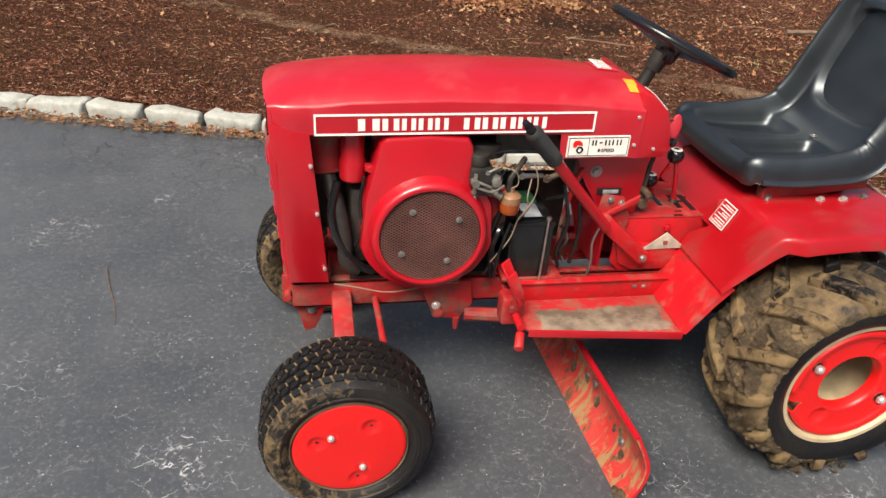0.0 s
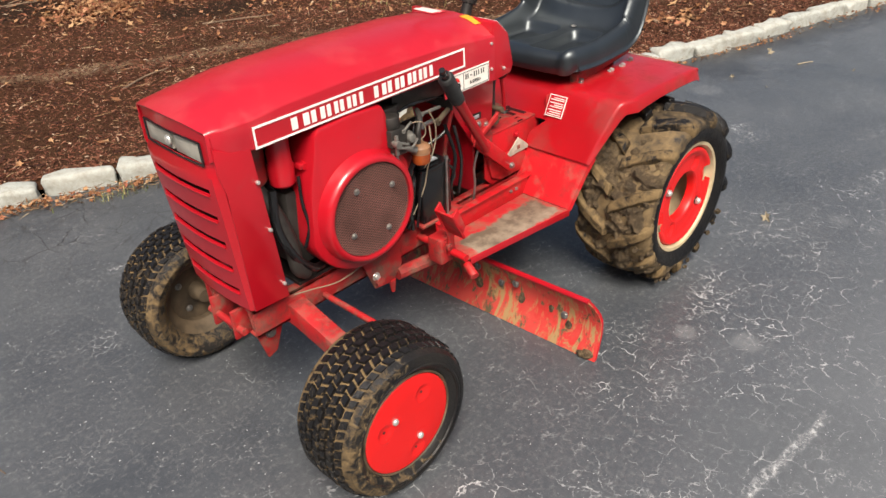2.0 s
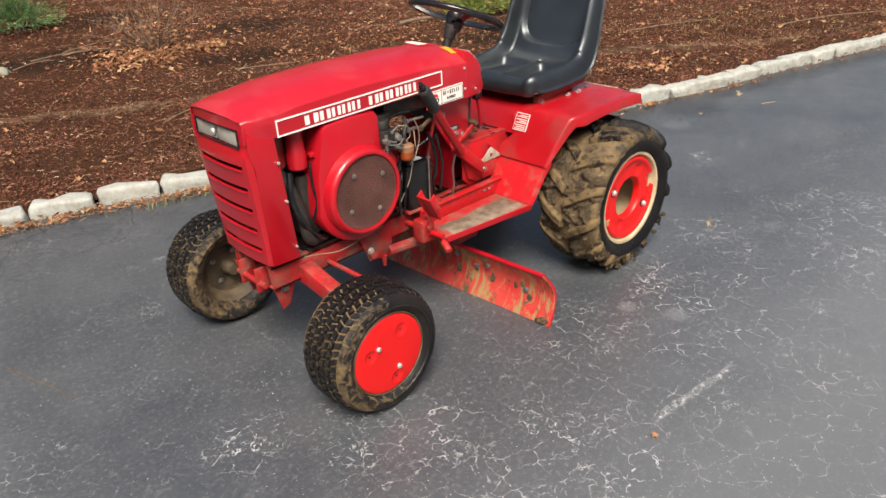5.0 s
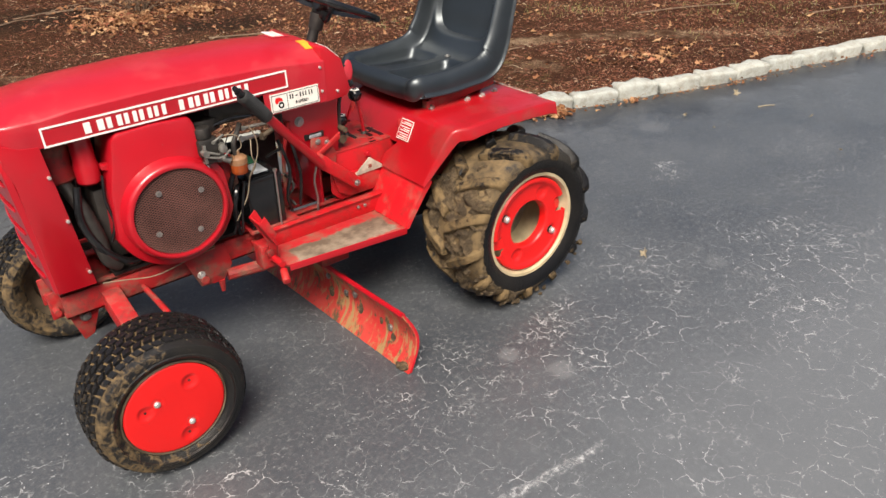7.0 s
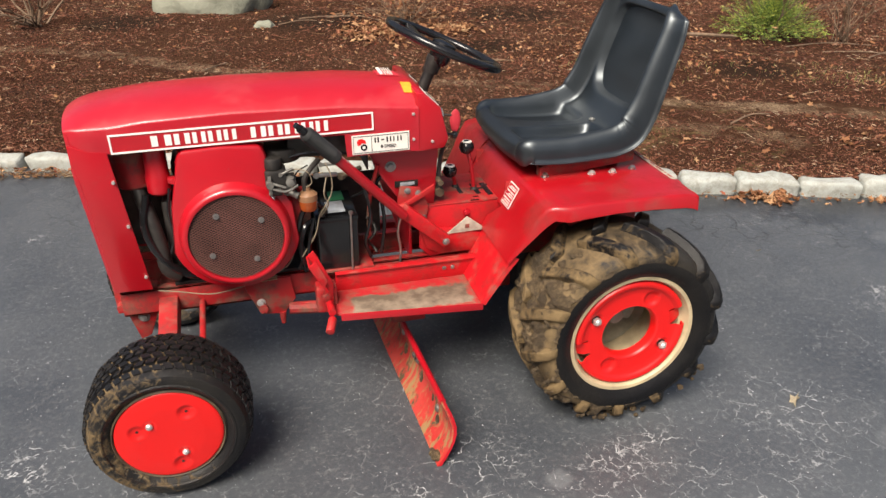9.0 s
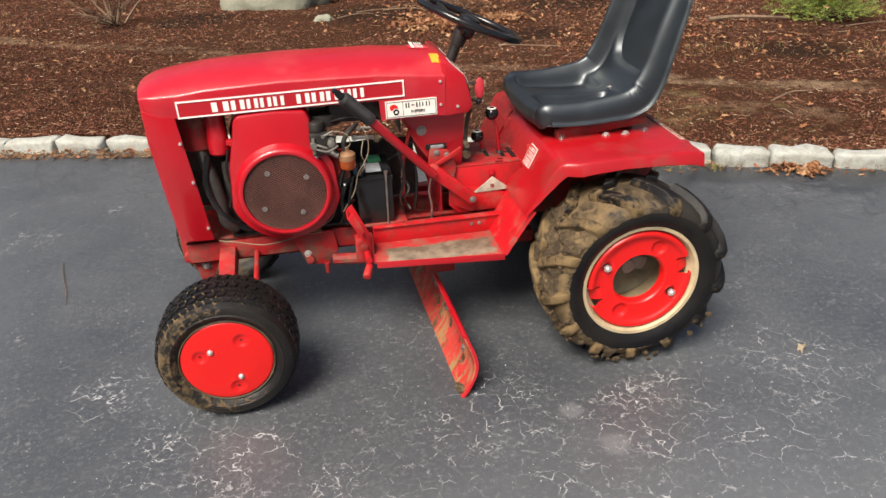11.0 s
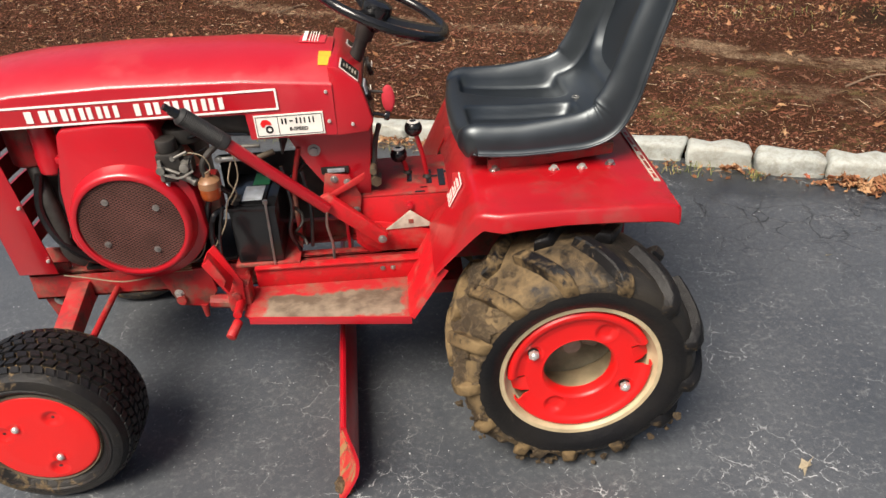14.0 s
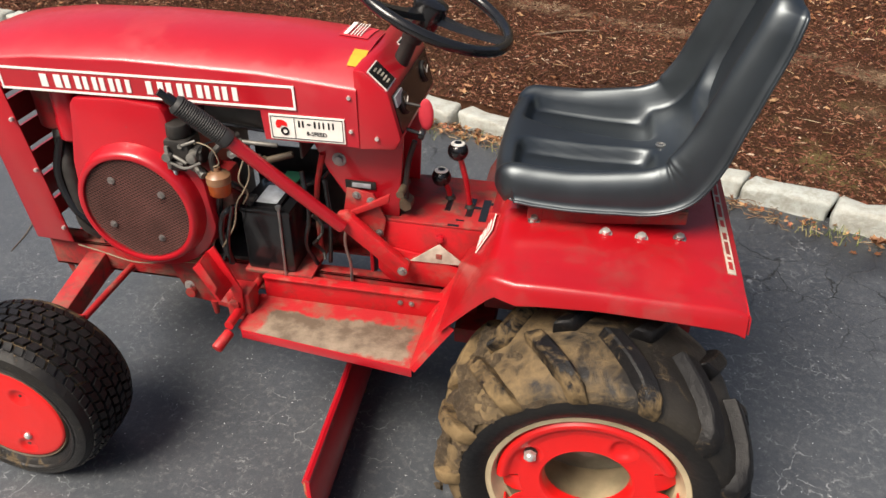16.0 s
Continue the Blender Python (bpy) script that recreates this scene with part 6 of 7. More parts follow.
# caked mud between the lugs, thick on the front of the tyre
bm = bmesh.new()
rows = []
MUD_N, MUD_M = 190, 64
for i in range(MUD_N):
    a = radians(112 + 170 * i / (MUD_N - 1))
    row = []
    for j in range(MUD_M):
        f = j / (MUD_M - 1)
        off = -0.127 + 0.25 * f
        base = lerp([(-0.127, 0.222), (-0.120, 0.240), (-0.105, 0.250), (-0.08, 0.2575), (-0.04, 0.2605), (0.04, 0.2605), (0.08, 0.2575), (0.105, 0.250), (0.125, 0.235)], off)
        q = Vector((math.cos(a) * 2.2, off * 9, math.sin(a) * 2.2))
        amount = noise.fractal(q * 2.1, 1.0, 2.0, 3) * 0.022 + 0.007 * math.sin((a - 1.95) / 2.97 * math.pi) - 0.003
        amount += 0.006 * noise.noise(q * 5) + 0.008 * (0.3 - abs(noise.noise(q * 8))) + 0.005 * noise.noise(q * 14)
        amount -= 0.040 * max(0.0, 0.14 - f) / 0.14 * (0.62 + 1.3 * noise.noise(q * 3.1 + Vector((7, 0, 0))))
        amount -= 0.03 * (max(0, f - 0.93) / 0.07 + max(0, i - MUD_N * 0.88) / (MUD_N * 0.12) + max(0, MUD_N * 0.12 - i) / (MUD_N * 0.12))
        r = base + max(-0.012, min(0.026, amount))
        row.append(bm.verts.new(RW + Vector((math.cos(a) * r, off + (0.010 if j == 0 else 0) - (0.006 * noise.noise(q * 9) + 0.004 if 0 < j < 9 else 0), math.sin(a) * r))))
    rows.append(row)
for a, b in zip(rows, rows[1:]):
    for k in range(MUD_M - 1):
        bm.faces.new((a[k], a[k + 1], b[k + 1], b[k]))
part("mud_cake", bm, MUD, rear_wheel, "crusted tan mud stuck to the tread", smooth=60)

# loose clods hanging on the tread's outer edge, thickest low at the front
rg = random.Random(17)
clods = []
for _ in range(34):
    a = radians(rg.uniform(186, 285) if rg.random() < 0.8 else rg.uniform(150, 330))
    r = rg.uniform(0.254, 0.274)
    size = rg.uniform(0.0035, 0.0085)
    c = RW + Vector((math.cos(a) * r, rg.uniform(-0.128, -0.085), math.sin(a) * r))
    if c.z < size:
        c.z = size
    b = bmesh.new()
    bmesh.ops.create_icosphere(b, subdivisions=2, radius=size)
    for v in b.verts:
        v.co = v.co * (1 + 1.1 * noise.noise(v.co * 150 + c * 9)) * rg.uniform(0.85, 1.15) + c
    clods.append(b)
tagged(part("mud_crust", merged(*clods), MUD, rear_wheel, "rough lumps of dried mud", smooth=40), kind="stuff")

# pressed red centre with hole, rim openings, pressed dents and bolts
bm = bmesh.new()
SEG = 168
rings = []
# (radius, y)
DISH = [(0.075, -0.070), (0.076, -0.090), (0.079, -0.0965), (0.082, -0.0985)] + [(0.082 + 0.0034 * k, -0.098) for k in range(1, 12)] + [(0.123, -0.0985), (0.127, -0.0995), (0.131, -0.1000), (0.135, -0.1015), (0.1385, -0.1045), (0.142, -0.1075), (0.147, -0.1090), (0.152, -0.1085), (0.1565, -0.104), (0.1565, -0.09)]
for r, y in DISH:
    rings.append([bm.verts.new(RW + Vector((math.cos(2 * math.pi * k / SEG) * r, y, math.sin(2 * math.pi * k / SEG) * r))) for k in range(SEG)])
for i, (a, b) in enumerate(zip(rings, rings[1:])):
    rm = (DISH[i][0] + DISH[i + 1][0]) / 2
    for k in range(SEG):
        ang = 360 * (k + 0.5) / SEG
        if rm > 0.119 and any(abs((ang - c + 180) % 360 - 180) < 11.0 for c in (14, 194)):
            continue
        j = (k + 1) % SEG
        bm.faces.new((a[k], a[j], b[j], b[k]))
pressed(bm, [(RW.x + math.cos(radians(q)) * 0.109, RW.z + math.sin(radians(q)) * 0.109, 0.024, 0.0075) for q in (62, 242)]
        + [(x, z, 0.021, 0.006) for x, z in ((1.1766, 0.330), (1.3813, 0.2216))])
bmesh.ops.recalc_face_normals(bm, faces=bm.faces)
bmesh.ops.solidify(bm, geom=list(bm.faces), thickness=0.003)
centre = part("wheel_centre", bm, RED_WHEEL, rear_wheel, "bright red pressed-steel wheel centre")
for ang in (14, 194):
    a = radians(ang)
    c = Vector((math.cos(a), 0, math.sin(a)))
    w = Vector((-c.z, 0, c.x))
    tab = bmesh.new()
    quad = []
    for r, h, d in ((0.116, 0.019, -0.099), (0.135, 0.018, -0.094), (0.150, 0.014, -0.086)):
        quad.append([tab.verts.new(RW + c * r + w * h * s + Vector((0, d + e, 0))) for s, e in ((-1, 0), (1, 0), (1, 0.003), (-1, 0.003))])
    for p, q in zip(quad, quad[1:]):
        for k in range(4):
            tab.faces.new((p[k], p[(k + 1) % 4], q[(k + 1) % 4], q[k]))
    tab.faces.new(quad[0])
    tab.faces.new(quad[-1])
    part("rim_tab", tab, RED_WHEEL, centre)
for x, z in ((1.1766, 0.330), (1.3813, 0.2216)):
    part("nut_recess", lathe([(-0.0905, 0.0), (-0.0905, 0.0125), (-0.0935, 0.0125), (-0.0935, 0.0)], (x, RW.y, z), "y", 22), DARK, centre)
    part("wheel_nut", merged(ball((x, RW.y - 0.104, z), 0.0095, (1, 0.9, 1), 14), cyl((x, RW.y - 0.098, z), (x, RW.y - 0.1055, z), 0.0118, steps=6)), BOLT, rear_wheel, "bright steel wheel bolt")
part("axle_hub", merged(lathe([(0.06, 0.0), (0.06, 0.145), (0.066, 0.145), (0.066, 0.0)], RW, "y", 32), lathe([(-0.02, 0.0), (-0.02, 0.020), (-0.015, 0.024), (0.06, 0.026), (0.062, 0.0)], RW, "y", 20), lathe([(0.03, 0.0), (0.03, 0.05), (0.06, 0.055), (0.06, 0.0)], RW, "y", 24)), HUB_GREY, rear_wheel, "grey-brown dusty hub inside the wheel")
part("hub_arm", merged(box(RW.x - 0.085, RW.x + 0.085, RW.y + 0.022, RW.y + 0.050, RW.z - 0.020, RW.z + 0.030, 0.012, turn=(0, 22, 0)), cyl((RW.x - 0.05, RW.y + 0.035, RW.z + 0.02), (RW.x - 0.05, RW.y + 0.008, RW.z + 0.02), 0.010, steps=12), cyl((RW.x + 0.045, RW.y + 0.035, RW.z + 0.035), (RW.x + 0.045, RW.y + 0.008, RW.z + 0.035), 0.011, steps=6)), HUB_PALE, rear_wheel, "dull grey cast hub arm with bolts")
copy_thing(rear_wheel, pose(RW.x - 0.69, 2 * MID - RW.y - MID, RW.z, 0, 0, 180))
part("transaxle", merged(box(1.10, 1.40, MID - 0.10, MID + 0.10, 0.20, 0.42, 0.03), cyl((RW.x, MID - 0.33, RW.z), (RW.x, MID + 0.33, RW.z), 0.035), cyl((RW.x, MID - 0.20, RW.z), (RW.x, MID + 0.20, RW.z), 0.06)), DARK, tractor, "greasy dark transaxle housing")
part("cross_member", box(0.98, 1.06, MID - 0.16, MID + 0.16, 0.27, 0.31, 0.004), RED_DIRTY, tractor)
# added hidden plates that keep the space under the fenders dark
for s in (-1, 1):
    part("rear_frame_plate", box(1.04, 1.46, MID + s * 0.135 - 0.003, MID + s * 0.135 + 0.003, 0.36, 0.592, 0.002), RED_DIRTY, tractor)
part("drawbar", box(1.35, 1.48, MID - 0.04, MID + 0.04, 0.22, 0.235, 0.003), RED_DIRTY, tractor)

# tunnel, shift plate and levers
for y in (1.617, 1.817):
    part("tunnel_plate", prism([(0.80, 0.524), (1.055, 0.524), (1.055, 0.37), (0.83, 0.37), (0.80, 0.40)], y, y + 0.006, bevel=0.002), RED_TUNNEL, tractor)
part("shift_plate", box(0.80, 1.056, 1.617, 1.823, 0.5245, 0.530, 0.001), RED_DIRTY, tractor)
for a, b, c, d in ((0.981, 0.995, 1.661, 1.735), (1.011, 1.027, 1.646, 1.735), (0.996, 1.010, 1.694, 1.703), (1.028, 1.047, 1.715, 1.724), (0.934, 0.946, 1.676, 1.735), (0.965, 0.982, 1.640, 1.644), (0.952, 0.975, 1.6175, 1.6235)):
    part("shift_slot", box(a, b, c, d, 0.5295, 0.5312, 0.0), BLACK, tractor)
for name, top, foot, r in (("gear_lever", (0.958, 1.692, 0.664), (0.985, 1.70, 0.528), 0.0215), ("range_lever", (0.918, 1.722, 0.584), (0.937, 1.73, 0.528), 0.0210)):
    lever = part(name, tube([foot, Vector(foot).lerp(Vector(top), 0.5) + Vector((0.004, 0, 0)), top], 0.006, steps=10), RED, tractor, "red lever with round black knob")
    part("knob", ball(top, r, (1, 1, 0.96), 24), BLACK, lever, "glossy black ball knob")
    part("knob_mark", lathe([(0.0, 0.0145), (0.0010, 0.0145), (0.0025, 0.011), (0.0030, 0.0)], Vector(top) + Vector((0, -0.001, r * 0.76)), "z", 18), PAPER, lever)
    part("lever_boot", cyl((foot[0], foot[1], 0.53), (foot[0], foot[1], 0.538), 0.012, 0.008), DARK, lever)
part("warning_triangle", prism([(0.875, 0.440), (0.995, 0.443), (0.937, 0.489)], 1.6045, 1.6075, bevel=0.0005), DUSTY, tractor, "dusty pale triangular plate")
part("triangle_mark", box(0.931, 0.943, 1.603, 1.6046, 0.454, 0.465, 0), RED_DIRTY, tractor)
for x, z in ((0.938, 0.497), (0.975, 0.425)):
    part("tunnel_bolt", hexbolt((x, 1.617, z), (0, -1, 0), 0.008, 0.008), RED, tractor)
part("gusset_plate", merged(prism([(0.745, 0.60), (0.80, 0.592), (0.825, 0.535), (0.815, 0.48), (0.765, 0.50), (0.735, 0.545)], 1.607, 1.613, bevel=0.002)), RED_DIRTY, tractor)
part("gusset_strap", prism([(0.735, 0.530), (0.742, 0.545), (0.838, 0.600), (0.835, 0.580)], 1.596, 1.606, bevel=0.002), RED_DIRTY, tractor)
for x, z in ((0.765, 0.585), (0.795, 0.575), (0.81, 0.50)):
    part("gusset_bolt", hexbolt((x, 1.607, z), (0, -1, 0), 0.006, 0.006), STEEL, tractor)
part("pivot_plate", prism([(0.80, 0.47), (0.90, 0.455), (0.985, 0.43), (0.985, 0.378), (0.86, 0.378), (0.82, 0.40)], 1.608, 1.614, bevel=0.002), RED_TUNNEL, tractor)
part("quadrant", tube([(0.88, 1.645, 0.70), (0.868, 1.642, 0.66), (0.862, 1.638, 0.61), (0.862, 1.636, 0.565)], 0.006, steps=8), DARK, tractor, "bare cast bracket below the dash")
part("quadrant_nut", merged(cyl((0.862, 1.625, 0.562), (0.862, 1.655, 0.562), 0.014, steps=6), cyl((0.858, 1.60, 0.60), (0.858, 1.66, 0.60), 0.008, steps=10)), RUSTY, tractor)
# lift lever
lev = part("lift_lever", tube([(0.556, 1.490, 0.750), (0.620, 1.515, 0.676), (0.745, 1.564, 0.533)], 0.0135, steps=14, per=4), RED, tractor, "long red lift lever with black ribbed grip")
part("lever_foot", prism([(0.730, 0.556), (0.752, 0.562), (0.880, 0.447), (0.878, 0.425), (0.860, 0.415), (0.735, 0.523)], 1.572, 1.592, bevel=0.005), RED_TUNNEL, lev)
d = (Vector((0.467, 1.447, 0.850)) - Vector((0.556, 1.490, 0.750))).normalized()
g0 = Vector((0.566, 1.4945, 0.739))
ribs = [(0.0, 0.0), (0.0, 0.016), (0.003, 0.0185), (0.018, 0.0185)]
for k in range(22):
    ribs += [(0.020 + 0.0042 * k, 0.0172), (0.022 + 0.0042 * k, 0.0190)]
ribs += [(0.115, 0.0165), (0.118, 0.014), (0.118, 0.0)]
bm = lathe(ribs, (0, 0, 0), "z", 20)
bmesh.ops.transform(bm, matrix=Matrix.Translation(g0) @ d.to_track_quat("Z", "Y").to_matrix().to_4x4(), verts=bm.verts)
part("grip", bm, GRIP, lev, "black ribbed rubber grip")
part("lever_button", merged(cyl(g0 + d * 0.115, g0 + d * 0.135, 0.010), cyl(g0 + d * 0.133, g0 + d * 0.150, 0.007)), BLACK, lev)
part("lever_pivot", merged(hexbolt((0.866, 1.572, 0.434), (0, -1, 0), 0.007, 0.008), cyl((0.866, 1.57, 0.434), (0.866, 1.62, 0.434), 0.009)), STEEL, lev)
part("lever_rod", tube([(0.745, 1.59, 0.53), (0.735, 1.60, 0.47), (0.742, 1.605, 0.41), (0.74, 1.61, 0.36)], 0.0035, steps=8), STEEL, lev)
part("brake_link", tube([(0.69, 1.63, 0.66), (0.665, 1.64, 0.55), (0.66, 1.65, 0.40)], 0.006, steps=8), RED_DIRTY, tractor)

# engine
EC = Vector((0.3065, 0, 0.5365))
outline = []
for k in range(25):
    a = radians(195 + 150 * k / 24 + 0)
    outline.append((EC.x + math.cos(a) * 0.163, EC.z + math.sin(a) * 0.163))
outline += [(0.455, 0.60), (0.425, 0.655), (0.405, 0.70), (0.398, 0.745), (0.388, 0.765), (0.30, 0.771), (0.205, 0.766), (0.190, 0.752), (0.180, 0.70), (0.160, 0.62)]
shroud = part("engine_shroud", prism(outline, 1.562, 1.70, bevel=0.012), RED, tractor, "red engine blower shroud")
part("blower_ring", lathe([(1.568, 0.1425), (1.555, 0.1385), (1.540, 0.1352), (1.5325, 0.132), (1.5285, 0.1275), (1.5275, 0.1225), (1.529, 0.1180), (1.545, 0.1165)], (EC.x, 0, EC.z), "y", 72), RED, shroud)
part("screen_back", lathe([(1.5395, 0.1168), (1.5395, 0.0)], (EC.x, 0, EC.z), "y", 48), DARK, shroud)
# perforated screen, woven of thin bars
bm = bmesh.new()
R = 0.1165
for ang in (30, -30):
    c, s = math.cos(radians(ang)), math.sin(radians(ang))
    k = -R
    while k < R:
        h = math.sqrt(max(0.0, R * R - k * k))
        if h > 0.01:
            pts = []
            for f, w in ((-h, -1), (h, -1), (h, 1), (-h, 1)):
                u, v = f, k + w * 0.00068
                pts.append((EC.x + u * c - v * s, EC.z + u * s + v * c))
            yy = 1.5335 if ang > 0 else 1.5342
            lo = [bm.verts.new((p[0], yy, p[1])) for p in pts]
            hi = [bm.verts.new((p[0], yy + 0.0015, p[1])) for p in pts]
            bm.faces.new(lo)
            bm.faces.new(hi)
            for q in range(4):
                bm.faces.new((lo[q], lo[(q + 1) % 4], hi[(q + 1) % 4], hi[q]))
        k += 0.0060
scr = part("blower_screen", bm, SCREEN, shroud, "rusty red-brown perforated screen", smooth=0)
tagged(scr, kind="stuff")
for k in range(4):
    a = math.atan2(0.065, -0.0435) + k * math.pi / 2
    c = Vector((EC.x + math.cos(a) * 0.0775, 1.5335, EC.z + math.sin(a) * 0.0775))
    part("screen_bolt", merged(cyl(c, c + Vector((0, -0.002, 0)), 0.0078, steps=18), cyl(c + Vector((0, -0.002, 0)), c + Vector((0, -0.006, 0)), 0.005, steps=6)), STEEL, shroud)
part("engine_block", merged(box(0.16, 0.44, 1.70, 1.83, 0.385, 0.70, 0.02), box(0.19, 0.40, 1.66, 1.84, 0.66, 0.76, 0.02), box(0.13, 0.20, 1.62, 1.80, 0.42, 0.62, 0.015)), DARK, tractor, "dark greasy engine block")
can = part("air_intake", lathe([(0.642, 0.0), (0.642, 0.024), (0.648, 0.029), (0.69, 0.030), (0.695, 0.027), (0.76, 0.026), (0.78, 0.022), (0.78, 0.0)], (0.135, 1.625, 0), "z", 28), RED, tractor, "red cylindrical intake can")
part("can_clamp", merged(box(0.160, 0.185, 1.59, 1.61, 0.675, 0.69, 0.003), cyl((0.172, 1.585, 0.682), (0.172, 1.60, 0.682), 0.007)), RED, can)
part("muffler", merged(lathe([(0.0, 0.0), (0.0, 0.045), (0.006, 0.05), (0.10, 0.05), (0.106, 0.045), (0.106, 0.0)], (0.075, 1.68, 0.65), "z", 24)), RED_DIRTY, tractor, "faded red muffler behind the grille")
part("exhaust_pipe", tube([(0.075, 1.66, 0.66), (0.10, 1.62, 0.58), (0.115, 1.605, 0.50), (0.12, 1.60, 0.44), (0.145, 1.61, 0.41)], 0.018, steps=12), DARK, tractor, "dark sooty exhaust pipe")
part("hose", tube([(0.10, 1.62, 0.64), (0.085, 1.60, 0.56), (0.11, 1.59, 0.48), (0.16, 1.60, 0.42), (0.20, 1.62, 0.40)], 0.010, steps=10), BLACK, tractor)
part("spark_lead", tube([(0.16, 1.60, 0.66), (0.150, 1.585, 0.60), (0.155, 1.58, 0.54), (0.14, 1.585, 0.49)], 0.004, steps=8), BLACK, tractor)
carb = part("carburettor", merged(box(0.392, 0.445, 1.545, 1.60, 0.655, 0.70, 0.006), cyl((0.415, 1.572, 0.70), (0.415, 1.572, 0.728), 0.024, 0.022, 20, 0.003), cyl((0.44, 1.57, 0.665), (0.465, 1.57, 0.665), 0.018), cyl((0.40, 1.55, 0.645), (0.43, 1.55, 0.645), 0.012)), DARK, tractor, "dirty grey carburettor")
part("throttle_arm", merged(box(0.398, 0.406, 1.536, 1.543, 0.64, 0.69, 0.001), cyl((0.402, 1.53, 0.668), (0.402, 1.545, 0.668), 0.009), tube([(0.40, 1.535, 0.66), (0.44, 1.53, 0.65), (0.47, 1.54, 0.66)], 0.003, 6)), ALU, carb)
for k, (p, q, r, m) in enumerate((((0.398, 1.548, 0.672), (0.440, 1.540, 0.655), 0.004, ALU), ((0.452, 1.552, 0.668), (0.452, 1.535, 0.668), 0.011, ALU), ((0.430, 1.545, 0.690), (0.462, 1.550, 0.702), 0.0035, ALU),
                                  ((0.445, 1.560, 0.640), (0.470, 1.545, 0.628), 0.009, ALU), ((0.405, 1.552, 0.636), (0.405, 1.540, 0.612), 0.006, STEEL), ((0.520, 1.575, 0.668), (0.575, 1.590, 0.660), 0.006, STEEL),
                                  ((0.535, 1.590, 0.690), (0.610, 1.600, 0.684), 0.0045, ALU), ((0.585, 1.585, 0.655), (0.640, 1.600, 0.668), 0.007, RUSTY))):
    part("linkage_rod", merged(cyl(p, q, r, steps=12, bevel=r * 0.2), cyl(Vector(p) - Vector((0, 0.004, 0)), Vector(p) + Vector((0, 0.003, 0)), r * 1.5, steps=6)), m, carb, "worn bright metal linkage" if k == 0 else "")
part("air_cleaner_base", merged(cyl((0.44, 1.64, 0.70), (0.44, 1.64, 0.735), 0.05, steps=24, bevel=0.004)), DARK, tractor)
FILTER_CAP = plain("tan_filter_cap", (0.24, 0.125, 0.065), 0.35, vary=0.3)
filt = part("fuel_filter", lathe([(0.578, 0.0), (0.578, 0.019), (0.583, 0.0225), (0.606, 0.0235), (0.606, 0.0)], (0.493, 1.556, 0.006), "z", 24), AMBER, tractor, "amber fuel filter bowl with tan cap")
part("filter_cap", lathe([(0.606, 0.0), (0.606, 0.0245), (0.622, 0.0245), (0.628, 0.018), (0.632, 0.008), (0.640, 0.007), (0.640, 0.0)], (0.493, 1.556, 0.006), "z", 24), FILTER_CAP, filt)
part("fuel_hose", tube([(0.488, 1.556, 0.638), (0.488, 1.556, 0.668), (0.505, 1.565, 0.69), (0.53, 1.60, 0.70)], 0.007, steps=10), DARK, filt)
for k, pts in enumerate([[(0.47, 1.56, 0.63), (0.46, 1.545, 0.66), (0.47, 1.55, 0.69), (0.50, 1.57, 0.70)], [(0.545, 1.575, 0.66), (0.535, 1.56, 0.62), (0.545, 1.57, 0.585), (0.525, 1.58, 0.55)],
                         [(0.44, 1.60, 0.71), (0.50, 1.59, 0.725), (0.57, 1.60, 0.715), (0.64, 1.62, 0.70)], [(0.46, 1.585, 0.50), (0.475, 1.575, 0.45), (0.455, 1.58, 0.40)], [(0.505, 1.57, 0.55), (0.485, 1.565, 0.47), (0.478, 1.57, 0.40)]]):
    part("wire", tube(pts, 0.0018 if k in (0, 1) else 0.004, steps=6), WIRE if k in (1,) else BLACK, tractor)
part("cylinder_cover", merged(box(0.45, 0.50, 1.59, 1.64, 0.52, 0.62, 0.01), cyl((0.44, 1.60, 0.625), (0.47, 1.60, 0.625), 0.02)), RED_DIRTY, tractor)
# added dark backing so the engine bay reads dark, not see-through
part("far_side_shield", box(0.46, 0.72, 1.795, 1.80, 0.38, 0.580, 0.001), DARK, tractor, "dark backing panel added behind the battery")
for k, pts in enumerate([[(0.50, 1.60, 0.535), (0.478, 1.575, 0.52), (0.465, 1.575, 0.46), (0.475, 1.585, 0.39)], [(0.53, 1.60, 0.565), (0.50, 1.575, 0.60), (0.475, 1.58, 0.56), (0.455, 1.59, 0.48)],
                         [(0.645, 1.62, 0.62), (0.66, 1.60, 0.53), (0.645, 1.605, 0.45), (0.66, 1.62, 0.39)], [(0.69, 1.63, 0.60), (0.70, 1.615, 0.50), (0.69, 1.62, 0.40)], [(0.62, 1.66, 0.56), (0.67, 1.64, 0.59), (0.71, 1.65, 0.63)]]):
    part("cable", tube(pts, 0.007 if k < 2 else 0.005, steps=8), BLACK, tractor)
part("loose_wire", tube([(0.545, 1.575, 0.70), (0.557, 1.567, 0.665), (0.556, 1.565, 0.625), (0.540, 1.562, 0.592), (0.520, 1.562, 0.560), (0.505, 1.565, 0.505), (0.466, 1.570, 0.441)], 0.0017, steps=6), WIRE, tractor, "pale loose wire")
part("wire_loop", tube([(0.452, 1.560, 0.690), (0.470, 1.548, 0.700), (0.497, 1.545, 0.690), (0.505, 1.548, 0.660), (0.490, 1.550, 0.648)], 0.0014, steps=6), WIRE, tractor)
# added dark plate that keeps daylight from showing through the grille slots
part("far_baffle", box(0.0, 0.14, 1.842, 1.847, 0.40, 0.76, 0.001), DARK, tractor)
